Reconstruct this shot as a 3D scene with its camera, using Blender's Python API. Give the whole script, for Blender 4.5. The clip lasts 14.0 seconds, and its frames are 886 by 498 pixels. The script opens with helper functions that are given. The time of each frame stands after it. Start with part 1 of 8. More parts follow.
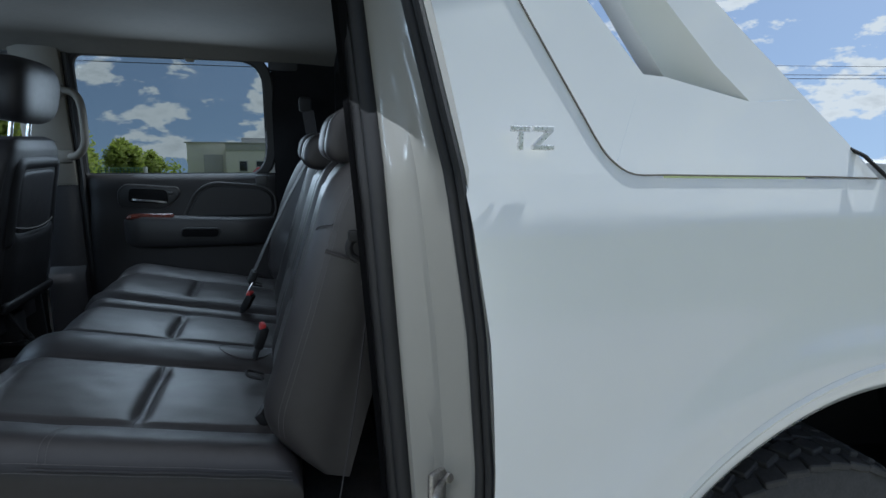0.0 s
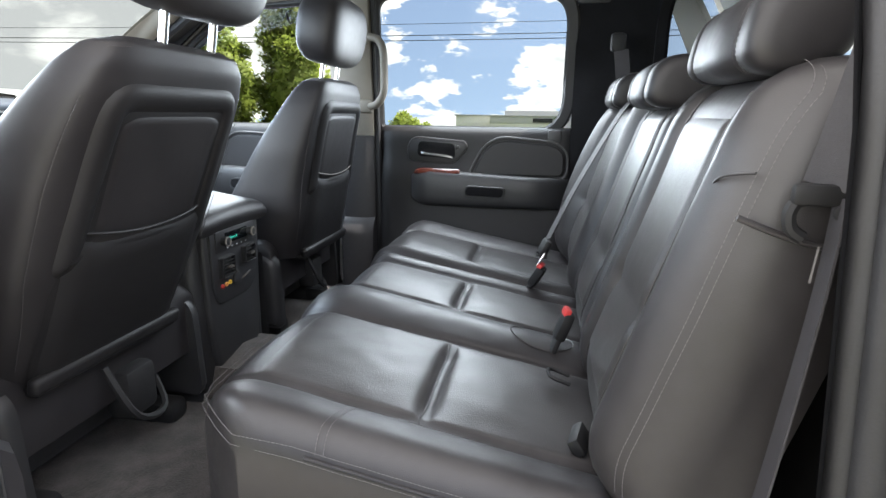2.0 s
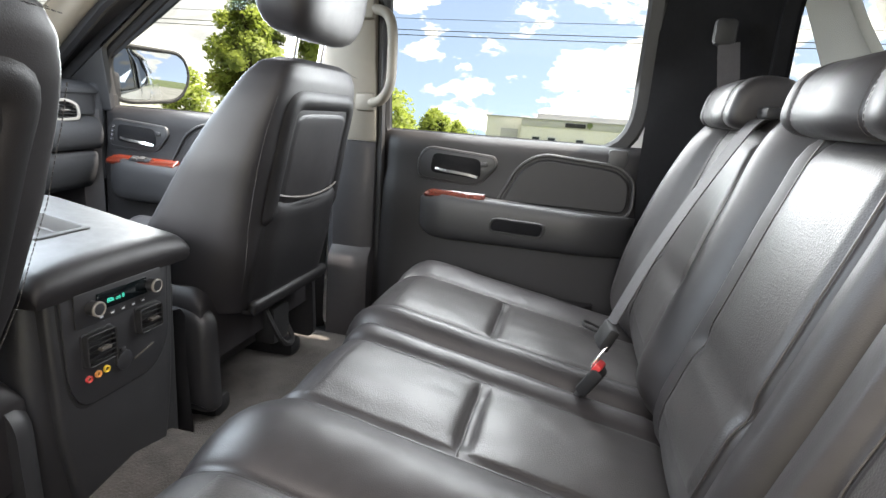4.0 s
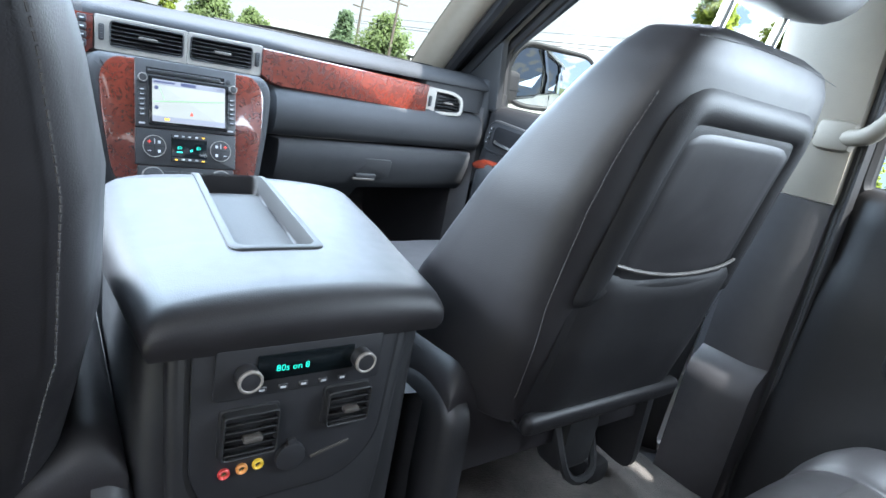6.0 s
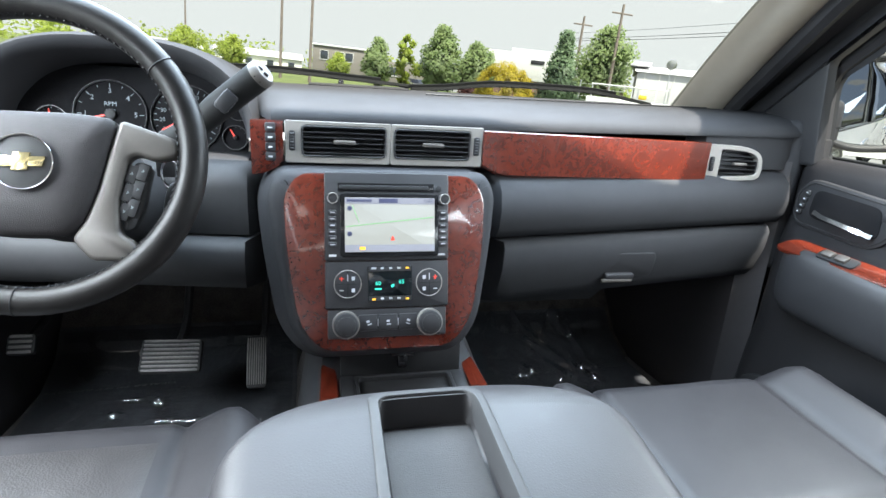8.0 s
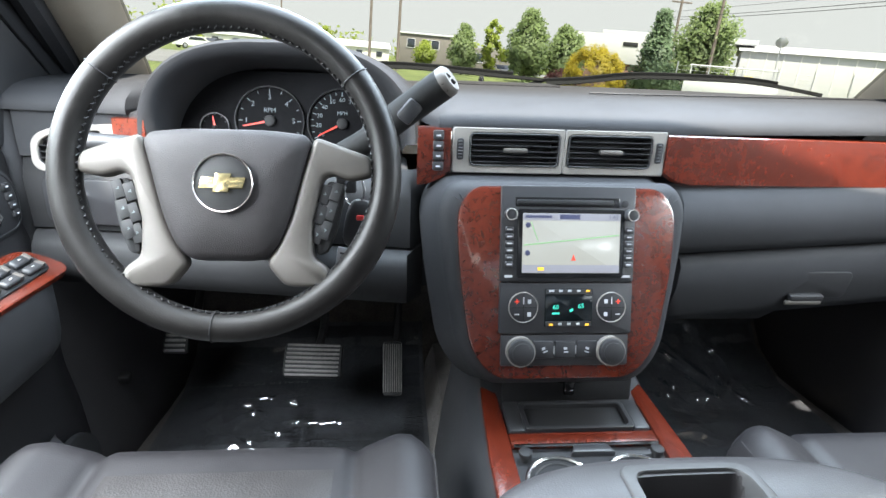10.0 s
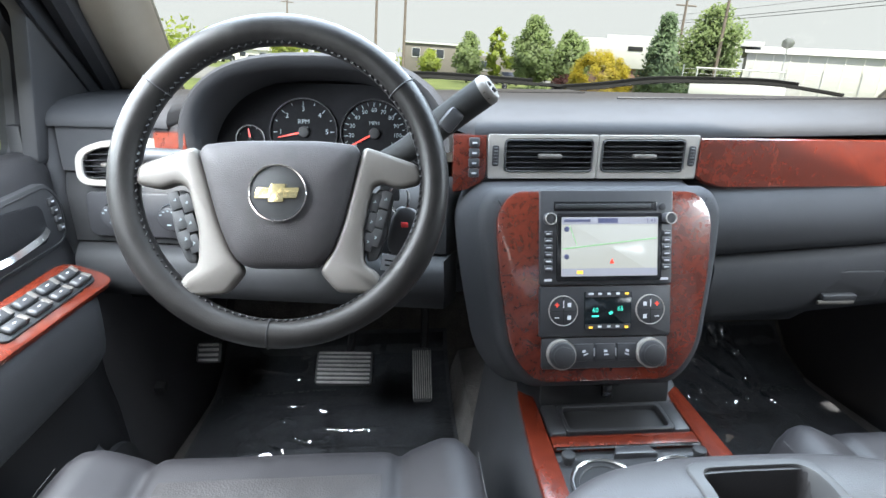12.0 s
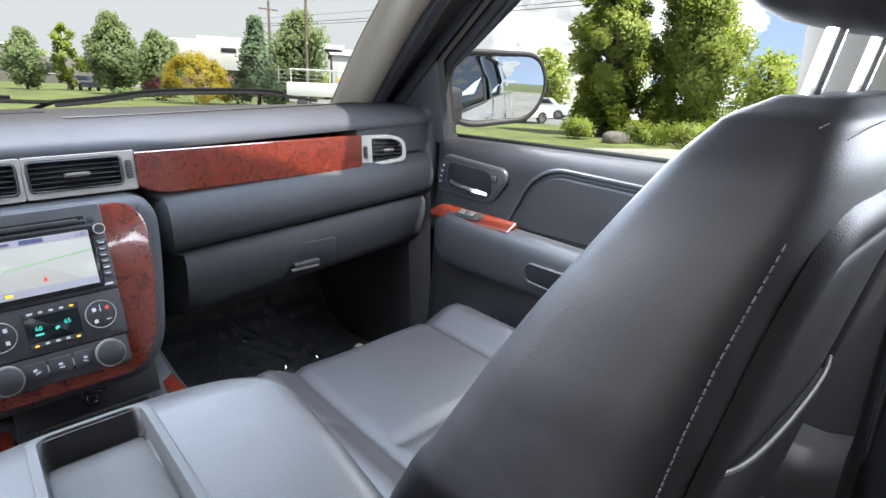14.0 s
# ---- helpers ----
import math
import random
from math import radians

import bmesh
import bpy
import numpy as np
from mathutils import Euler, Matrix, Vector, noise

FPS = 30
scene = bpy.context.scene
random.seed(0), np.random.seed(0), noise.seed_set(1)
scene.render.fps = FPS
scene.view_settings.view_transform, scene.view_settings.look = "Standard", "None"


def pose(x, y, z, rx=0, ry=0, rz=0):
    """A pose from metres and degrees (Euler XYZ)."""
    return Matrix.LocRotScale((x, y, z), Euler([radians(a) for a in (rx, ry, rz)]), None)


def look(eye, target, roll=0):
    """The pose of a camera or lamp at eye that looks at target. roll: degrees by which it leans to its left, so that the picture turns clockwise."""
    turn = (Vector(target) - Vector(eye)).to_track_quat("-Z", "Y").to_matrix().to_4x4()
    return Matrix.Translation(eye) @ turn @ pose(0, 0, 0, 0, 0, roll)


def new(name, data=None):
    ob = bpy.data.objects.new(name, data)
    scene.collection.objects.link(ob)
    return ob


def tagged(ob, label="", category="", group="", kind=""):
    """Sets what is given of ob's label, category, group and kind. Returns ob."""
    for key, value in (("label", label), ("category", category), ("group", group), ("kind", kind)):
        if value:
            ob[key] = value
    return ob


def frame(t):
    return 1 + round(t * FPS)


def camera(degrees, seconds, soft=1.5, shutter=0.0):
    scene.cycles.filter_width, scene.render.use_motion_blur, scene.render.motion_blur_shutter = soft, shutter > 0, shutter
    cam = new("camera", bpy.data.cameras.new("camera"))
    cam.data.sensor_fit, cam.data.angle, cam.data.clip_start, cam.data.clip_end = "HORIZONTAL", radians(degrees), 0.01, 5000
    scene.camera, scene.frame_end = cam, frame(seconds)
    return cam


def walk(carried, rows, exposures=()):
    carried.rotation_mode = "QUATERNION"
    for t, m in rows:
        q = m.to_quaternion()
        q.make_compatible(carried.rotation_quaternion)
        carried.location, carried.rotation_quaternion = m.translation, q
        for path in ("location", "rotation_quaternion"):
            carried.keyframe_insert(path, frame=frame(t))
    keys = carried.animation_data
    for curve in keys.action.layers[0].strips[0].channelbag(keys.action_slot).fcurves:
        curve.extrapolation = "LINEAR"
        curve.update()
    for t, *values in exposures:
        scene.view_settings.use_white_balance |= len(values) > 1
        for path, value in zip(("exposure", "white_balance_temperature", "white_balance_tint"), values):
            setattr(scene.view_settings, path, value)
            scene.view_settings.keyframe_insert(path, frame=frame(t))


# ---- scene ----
cam = camera(77.0, 14.0)
PATH = [
    (0, (-1.622, 0.443, 1.398), (0.273, -0.08, 1.025), 0.6),
    (0.5, (-1.611, 0.491, 1.393), (0.335, 0.265, 0.993), -0.1),
    (1, (-1.578, 0.508, 1.372), (0.376, 0.541, 0.948), -0.3),
    (1.5, (-1.423, 0.557, 1.328), (0.513, 0.767, 0.874), 0.1),
    (2, (-1.249, 0.587, 1.309), (0.665, 0.928, 0.838), 0.8),
    (2.2, (-1.185, 0.588, 1.313), (0.719, 0.971, 0.836), 0.9),
    (4.3, (-0.647, 0.686, 1.332), (1.239, 1.13, 0.839), 5.7),
    (4.5, (-0.611, 0.698, 1.356), (1.259, 1.187, 0.842), 7.0),
    (5, (-0.518, 0.738, 1.386), (1.227, 1.546, 0.837), 10.5),
    (5.5, (-0.365, 0.803, 1.331), (1.113, 2.011, 0.735), 12.4),
    (6, (-0.226, 0.873, 1.297), (0.954, 2.387, 0.737), 11.0),
    (6.5, (-0.159, 0.931, 1.333), (0.813, 2.592, 0.79), 10.0),
    (7, (-0.12, 1.036, 1.351), (0.657, 2.789, 0.784), 10.0),
    (7.5, (-0.1, 1.151, 1.373), (0.502, 2.969, 0.797), 7.2),
    (7.7, (-0.102, 1.2, 1.374), (0.44, 3.036, 0.794), 5.5),
    (9.8, (-0.186, 1.351, 1.389), (0.041, 3.229, 0.741), 2.6),
    (10, (-0.216, 1.349, 1.388), (-0.031, 3.23, 0.736), 2.2),
    (10.5, (-0.267, 1.339, 1.393), (-0.146, 3.224, 0.737), 1.6),
    (11, (-0.281, 1.337, 1.393), (-0.227, 3.23, 0.752), 1.0),
    (11.5, (-0.282, 1.338, 1.39), (-0.213, 3.235, 0.762), 0.9),
    (12, (-0.256, 1.342, 1.388), (-0.1, 3.235, 0.761), 0.9),
    (12.5, (-0.209, 1.333, 1.394), (0.142, 3.197, 0.761), 1.5),
    (13, (-0.144, 1.298, 1.396), (0.458, 3.102, 0.777), 1.5),
    (13.5, (-0.095, 1.242, 1.402), (0.845, 2.894, 0.782), 1.2),
    (14, (-0.066, 1.131, 1.42), (1.215, 2.54, 0.811), 0.4),
]
walk(cam, [(t, look(eye, target, roll)) for t, eye, target, roll in PATH], [(0, 0.55, 5550, 4), (0.5, 0.6, 5500, 4), (1.0, 1.0, 5450, 4), (1.5, 1.85, 6050, 7), (2.2, 2.75, 6650, 10), (4.5, 3.1, 7150, 12), (5.2, 3.15, 6700, 10), (6.0, 3.3, 6000, 7), (7.0, 3.05, 6700, 8), (7.7, 2.95, 6550, 8), (10, 2.85, 6750, 9), (12, 2.9, 6600, 9), (14, 2.8, 6450, 13)])

# ---- light ----
SUN_TO = Vector((0.12, -0.48, 0.86)).normalized()
world = bpy.data.worlds.new("sky")
scene.world = world
world.use_nodes = True
wn, wl = world.node_tree.nodes, world.node_tree.links
wn.clear()
w_out = wn.new("ShaderNodeOutputWorld")
w_bg = wn.new("ShaderNodeBackground")
w_sky = wn.new("ShaderNodeTexSky")
w_sky.sky_type, w_sky.sun_disc = "NISHITA", False
w_sky.sun_elevation = math.asin(SUN_TO.z)
w_sky.sun_rotation = math.atan2(SUN_TO.x, SUN_TO.y)
w_sky.air_density, w_sky.dust_density, w_sky.ozone_density = 1.0, 1.3, 1.4
w_tc = wn.new("ShaderNodeTexCoord")
w_sep = wn.new("ShaderNodeSeparateXYZ")
wl.new(w_tc.outputs["Generated"], w_sep.inputs[0])


def wmath(op, a, b):
    n = wn.new("ShaderNodeMath")
    n.operation = op
    for i, v in enumerate((a, b)):
        if isinstance(v, (int, float)):
            n.inputs[i].default_value = v
        else:
            wl.new(v, n.inputs[i])
    return n.outputs[0]


w_up = wn.new("ShaderNodeCombineXYZ")
wl.new(w_sep.outputs[0], w_up.inputs[0])
wl.new(w_sep.outputs[1], w_up.inputs[1])
wl.new(wmath("ADD", wmath("MULTIPLY", w_sep.outputs[2], 0.8), 0.24), w_up.inputs[2])
wl.new(w_up.outputs[0], w_sky.inputs[0])
w_comb = wn.new("ShaderNodeCombineXYZ")
wl.new(w_sep.outputs[0], w_comb.inputs[0])
wl.new(w_sep.outputs[1], w_comb.inputs[1])
wl.new(wmath("MULTIPLY", w_sep.outputs[2], 2.2), w_comb.inputs[2])
w_noise = wn.new("ShaderNodeTexNoise")
w_noise.inputs["Scale"].default_value = 8.5
w_noise.inputs["Detail"].default_value = 9.0
w_noise.inputs["Roughness"].default_value = 0.56
wl.new(w_comb.outputs[0], w_noise.inputs["Vector"])
w_ramp = wn.new("ShaderNodeValToRGB")
w_ramp.color_ramp.elements[0].position, w_ramp.color_ramp.elements[1].position = 0.532, 0.570
# a bank of white cloud ahead of the truck, scattered puffs elsewhere
w_cover = wmath("ADD", w_noise.outputs[0], wmath("MULTIPLY", wmath("MAXIMUM", wmath("SUBTRACT", w_sep.outputs[1], 0.30), 0.0), 0.75))
wl.new(w_cover, w_ramp.inputs[0])
# cloud body: white tops and greyer cores
w_ramp2 = wn.new("ShaderNodeValToRGB")
w_ramp2.color_ramp.elements[0].position, w_ramp2.color_ramp.elements[1].position = 0.60, 0.80
w_ramp2.color_ramp.elements[0].color = (3.3, 3.25, 3.18, 1)
w_ramp2.color_ramp.elements[1].color = (1.62, 1.64, 1.68, 1)
wl.new(w_cover, w_ramp2.inputs[0])
w_mix = wn.new("ShaderNodeMixRGB")
wl.new(w_ramp.outputs[0], w_mix.inputs[0])
w_hs = wn.new("ShaderNodeHueSaturation")
w_hs.inputs["Saturation"].default_value = 0.84
w_hs.inputs["Value"].default_value = 0.47
wl.new(w_sky.outputs[0], w_hs.inputs["Color"])
wl.new(w_hs.outputs[0], w_mix.inputs[1])
wl.new(w_ramp2.outputs[0], w_mix.inputs[2])
wl.new(w_mix.outputs[0], w_bg.inputs[0])
w_bg.inputs[1].default_value = 0.15
wl.new(w_bg.outputs[0], w_out.inputs[0])

sun = new("sun", bpy.data.lights.new("sun", "SUN"))
sun.data.energy, sun.data.angle, sun.data.color = 3.2, radians(1.0), (1.0, 0.95, 0.87)
sun.matrix_world = look(SUN_TO * 50, (0, 0, 0))


# daylight standing in the cab's openings
def opening_light(name, at_, to, w, h, watts, color=(0.82, 0.91, 1.0)):
    d = bpy.data.lights.new(name, "AREA")
    d.shape, d.size, d.size_y, d.energy, d.color = "RECTANGLE", w, h, watts, color
    ob = new(name, d)
    ob.matrix_world = look(at_, to)
    return ob


opening_light("windshield_daylight", (0.02, 2.02, 1.62), (0.02, 1.47, 0.79), 1.15, 0.40, 4.9, (0.66, 0.82, 1.0))
opening_light("front_window_daylight", (0.845, 1.72, 1.46), (0.0, 1.60, 0.75), 0.50, 0.34, 2.1)
opening_light("rear_window_daylight", (0.845, 0.80, 1.48), (0.0, 0.74, 1.00), 0.50, 0.42, 2.1)
opening_light("driver_window_daylight", (-0.735, 1.74, 1.46), (-0.43, 1.60, 0.78), 0.55, 0.36, 5.5)
opening_light("open_door_daylight", (-0.74, 0.74, 1.45), (-0.30, 0.75, 0.76), 0.95, 0.90, 1.6, (0.98, 0.94, 0.92))


# ---- materials ----
def material(name, color, rough=0.5, metal=0.0, coat=0.0, vary=0.0, vscale=8.0, bump=0.0, bscale=300.0, spec=0.5, btype="noise",
             color2=None, sheen=0.0, rvary=0.0, emit=None, estr=0.0):
    m = bpy.data.materials.new(name)
    m.use_nodes = True
    n, l = m.node_tree.nodes, m.node_tree.links
    p = n["Principled BSDF"]
    p.inputs["Base Color"].default_value = (*color, 1)
    p.inputs["Roughness"].default_value = rough
    p.inputs["Metallic"].default_value = metal
    p.inputs["Coat Weight"].default_value = coat
    p.inputs["Coat Roughness"].default_value = 0.04
    p.inputs["Specular IOR Level"].default_value = spec
    p.inputs["Sheen Weight"].default_value = sheen
    tc = n.new("ShaderNodeTexCoord")
    if vary or rvary or color2:
        a = n.new("ShaderNodeTexNoise")
        a.inputs["Scale"].default_value, a.inputs["Detail"].default_value = vscale, 6
        l.new(tc.outputs["Object"], a.inputs["Vector"])
        b = n.new("ShaderNodeTexNoise")
        b.inputs["Scale"].default_value, b.inputs["Detail"].default_value = vscale * 9, 4
        l.new(tc.outputs["Object"], b.inputs["Vector"])
        mx = n.new("ShaderNodeMixRGB")
        mx.inputs[0].default_value = 0.4
        l.new(a.outputs[0], mx.inputs[1]), l.new(b.outputs[0], mx.inputs[2])
        if vary or color2:
            r = n.new("ShaderNodeValToRGB")
            r.color_ramp.elements[0].position, r.color_ramp.elements[1].position = 0.36, 0.66
            lo = [c * (1 - vary) for c in color]
            hi = color2 or [min(1, c * (1 + vary)) for c in color]
            r.color_ramp.elements[0].color, r.color_ramp.elements[1].color = (*lo, 1), (*hi, 1)
            l.new(mx.outputs[0], r.inputs[0])
            l.new(r.outputs[0], p.inputs["Base Color"])
        if rvary:
            mr = n.new("ShaderNodeMapRange")
            mr.inputs[1].default_value, mr.inputs[2].default_value = 0.3, 0.7
            mr.inputs[3].default_value, mr.inputs[4].default_value = max(0.02, rough - rvary), min(1, rough + rvary)
            l.new(mx.outputs[0], mr.inputs[0])
            l.new(mr.outputs[0], p.inputs["Roughness"])
    if bump:
        if btype == "noise":
            t = n.new("ShaderNodeTexNoise")
            t.inputs["Detail"].default_value = 3
        else:
            t = n.new("ShaderNodeTexVoronoi")
            if btype == "cells":
                t.feature = "DISTANCE_TO_EDGE"
        t.inputs["Scale"].default_value = bscale
        l.new(tc.outputs["Object"], t.inputs["Vector"])
        bp = n.new("ShaderNodeBump")
        bp.inputs["Strength"].default_value = bump
        bp.inputs["Distance"].default_value = 0.6 / bscale
        l.new(t.outputs[0], bp.inputs["Height"])
        l.new(bp.outputs[0], p.inputs["Normal"])
    if emit:
        p.inputs["Emission Color"].default_value = (*emit, 1)
        p.inputs["Emission Strength"].default_value = estr
    return m


def glass_material(name, tint, gloss=1.0):
    m = bpy.data.materials.new(name)
    m.use_nodes = True
    n, l = m.node_tree.nodes, m.node_tree.links
    n.clear()
    o = n.new("ShaderNodeOutputMaterial")
    mix = n.new("ShaderNodeMixShader")
    tr, gl, fr = n.new("ShaderNodeBsdfTransparent"), n.new("ShaderNodeBsdfGlossy"), n.new("ShaderNodeFresnel")
    tr.inputs[0].default_value = (*tint, 1)
    gl.inputs["Roughness"].default_value = 0.01
    gl.inputs[0].default_value = (gloss, gloss, gloss, 1)
    fr.inputs[0].default_value = 1.45
    l.new(fr.outputs[0], mix.inputs[0]), l.new(tr.outputs[0], mix.inputs[1]), l.new(gl.outputs[0], mix.inputs[2])
    l.new(mix.outputs[0], o.inputs[0])
    return m


LEATHER = material("black_leather", (0.0235, 0.0212, 0.0222), 0.45, vary=0.2, vscale=5, bump=0.13, bscale=380, btype="cells", rvary=0.09, spec=0.5)
LEATHER_PERF = material("perforated_leather", (0.031, 0.0285, 0.0285), 0.40, vary=0.2, vscale=5, bump=0.22, bscale=420, btype="voronoi", rvary=0.06)
LEATHER_WORN = material("worn_wheel_leather", (0.0085, 0.0078, 0.0076), 0.40, vary=0.3, vscale=14, bump=0.15, bscale=500, btype="cells", rvary=0.12,
                        color2=(0.012, 0.011, 0.0105), spec=0.17)
LEATHER_SOFT = material("matt_seat_leather", (0.0155, 0.0142, 0.0156), 0.51, spec=0.40, vary=0.18, vscale=6, bump=0.12, bscale=420, btype="cells", rvary=0.08)
VINYL = material("black_vinyl", (0.012, 0.0115, 0.0125), 0.50, spec=0.28, vary=0.15, vscale=6, bump=0.22, bscale=450, btype="cells", rvary=0.06)
STITCH = material("grey_thread", (0.105, 0.098, 0.098), 0.8, vary=0.2, vscale=90)
STITCH_DARK = material("dark_grey_thread", (0.042, 0.039, 0.040), 0.8, vary=0.2, vscale=90)
DASH = material("soft_dash_plastic", (0.027, 0.0275, 0.030), 0.68, spec=0.15, vary=0.12, vscale=5, bump=0.26, bscale=430, btype="cells", rvary=0.05)
PLASTIC = material("dark_plastic", (0.0175, 0.0175, 0.019), 0.48, vary=0.15, vscale=9, bump=0.10, bscale=600, btype="cells", rvary=0.05)
PLASTIC_LOW = material("charcoal_trim_plastic", (0.028, 0.0265, 0.029), 0.52, vary=0.16, vscale=7, bump=0.2, bscale=360, btype="cells", rvary=0.05)
BLACK = material("matt_black", (0.013, 0.013, 0.014), 0.6, vary=0.2, vscale=10, spec=0.3)
GLOSS = material("gloss_black", (0.008, 0.008, 0.009), 0.16, vary=0.2, vscale=10)
RADIO = material("radio_plastic", (0.020, 0.020, 0.022), 0.42, vary=0.15, vscale=20, rvary=0.05)
SILVER = material("brushed_silver_plastic", (0.082, 0.074, 0.067), 0.48, metal=0.40, vary=0.06, vscale=30, bump=0.05, bscale=900, rvary=0.05)
# the same silver with light put into its colour, for bezels and rims
SILVER_LIT = material("silver_plastic_lit", (0.20, 0.185, 0.168), 0.52, metal=0.2, vary=0.06, vscale=30, bump=0.05, bscale=900, rvary=0.05)
CHROME = material("chrome", (0.82, 0.82, 0.83), 0.09, metal=1.0, vary=0.04, vscale=20, rvary=0.03)
SATIN = material("satin_chrome", (0.55, 0.56, 0.57), 0.24, metal=1.0, vary=0.04, vscale=20, rvary=0.04)
BADGE = material("badge_chrome", (0.80, 0.80, 0.82), 0.28, metal=0.55, vary=0.04, vscale=30, rvary=0.04)
STEEL = material("striker_steel", (0.42, 0.40, 0.38), 0.38, metal=0.9, vary=0.35, vscale=40, rvary=0.12)
RUBBER = material("weatherstrip_rubber", (0.016, 0.016, 0.018), 0.62, vary=0.25, vscale=12, bump=0.2, bscale=260, rvary=0.08)
CARPET = material("grey_brown_carpet", (0.050, 0.043, 0.039), 0.95, vary=0.45, vscale=26, bump=1.0, bscale=260, sheen=0.1)
# headliner fabric darkened: the ceiling's shadow is put into its colour
HEADLINER = material("woven_headliner", (0.16, 0.15, 0.135), 0.9, vary=0.07, vscale=6, bump=0.4, bscale=700)
# one beige trim twice: dimmed here, light put into the front pillars' copy below
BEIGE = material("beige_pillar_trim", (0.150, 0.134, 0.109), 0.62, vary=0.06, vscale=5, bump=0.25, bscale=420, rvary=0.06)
BEIGE_LIT = material("beige_pillar_trim_lit", (0.30, 0.268, 0.222), 0.62, vary=0.06, vscale=5, bump=0.25, bscale=420, rvary=0.06)
PAINT = material("white_body_paint", (0.86, 0.865, 0.86), 0.24, coat=1.0, vary=0.015, vscale=1.2)
# the body's white again, its shade in the jamb put into a grey tone
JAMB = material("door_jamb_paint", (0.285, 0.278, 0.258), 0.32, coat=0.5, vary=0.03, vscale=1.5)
BELT = material("belt_webbing", (0.022, 0.020, 0.023), 0.7, vary=0.2, vscale=30, bump=0.6, bscale=900)
RED = material("red_button", (0.45, 0.03, 0.03), 0.4, vary=0.1, vscale=40)
TYRE = material("tyre_rubber", (0.050, 0.049, 0.049), 0.78, vary=0.35, vscale=14, bump=0.3, bscale=200, rvary=0.08)
GOLD = material("gold_emblem", (0.66, 0.56, 0.30), 0.18, metal=0.9, vary=0.12, vscale=40)
GREYPRINT = material("grey_print", (0.42, 0.42, 0.43), 0.6, vary=0.08, vscale=60)
DARKPRINT = material("black_print", (0.010, 0.010, 0.011), 0.6, vary=0.1, vscale=60)
WHITEPRINT = material("white_print", (0.42, 0.43, 0.45), 0.6, vary=0.05, vscale=60)
REDPRINT = material("red_print", (0.75, 0.05, 0.03), 0.5, vary=0.1, vscale=60, emit=(1.0, 0.1, 0.05), estr=0.03)
TEAL = material("lit_teal_digits", (0.02, 0.25, 0.2), 0.5, vary=0.1, vscale=60, emit=(0.05, 0.85, 0.62), estr=0.14)
AMBER = material("lit_amber_lamp", (0.6, 0.3, 0.02), 0.5, vary=0.1, vscale=60, emit=(1.0, 0.5, 0.05), estr=0.14)
SCREEN = material("lit_map_screen", (0.10, 0.10, 0.10), 0.12, vary=0.03, vscale=6, emit=(0.72, 0.76, 0.70), estr=0.085)
SCREEN_BAR = material("lit_screen_bar", (0.1, 0.1, 0.12), 0.15, vary=0.05, vscale=20, emit=(0.50, 0.53, 0.62), estr=0.075)
SCREEN_DARK = material("lit_screen_text", (0.03, 0.03, 0.06), 0.3, vary=0.1, vscale=30, emit=(0.10, 0.13, 0.25), estr=0.06)
MAPROAD = material("lit_map_road", (0.1, 0.2, 0.1), 0.3, vary=0.1, vscale=30, emit=(0.30, 0.62, 0.28), estr=0.075)
DISPLAY = material("dark_display", (0.004, 0.006, 0.007), 0.12, vary=0.2, vscale=20)
MIRROR = material("mirror_glass", (0.52, 0.55, 0.58), 0.01, metal=1.0, vary=0.01, vscale=3)
FILM = glass_material("clear_plastic_film", (0.80, 0.82, 0.84), 1.0)
FILM.node_tree.nodes["Fresnel"].inputs[0].default_value = 1.9
GLASS = glass_material("clear_window_glass", (0.46, 0.485, 0.47), 0.2)
GLASS_DARK = glass_material("tinted_window_glass", (0.43, 0.46, 0.46), 0.2)

DIALPRINT = material("dim_dial_print", (0.15, 0.18, 0.19), 0.6, vary=0.08, vscale=60)
PILLARCLOTH = material("black_pillar_cloth", (0.007, 0.007, 0.008), 0.9, spec=0.12, vary=0.2, vscale=12, bump=0.4, bscale=500)
AIRBAG = material("grained_airbag_vinyl", (0.022, 0.0198, 0.0207), 0.56, vary=0.15, vscale=9, bump=0.42, bscale=620, btype="cells", spec=0.22)
WIPER = material("wiper_rubber", (0.010, 0.010, 0.010), 0.75, vary=0.2, vscale=20, spec=0.2)


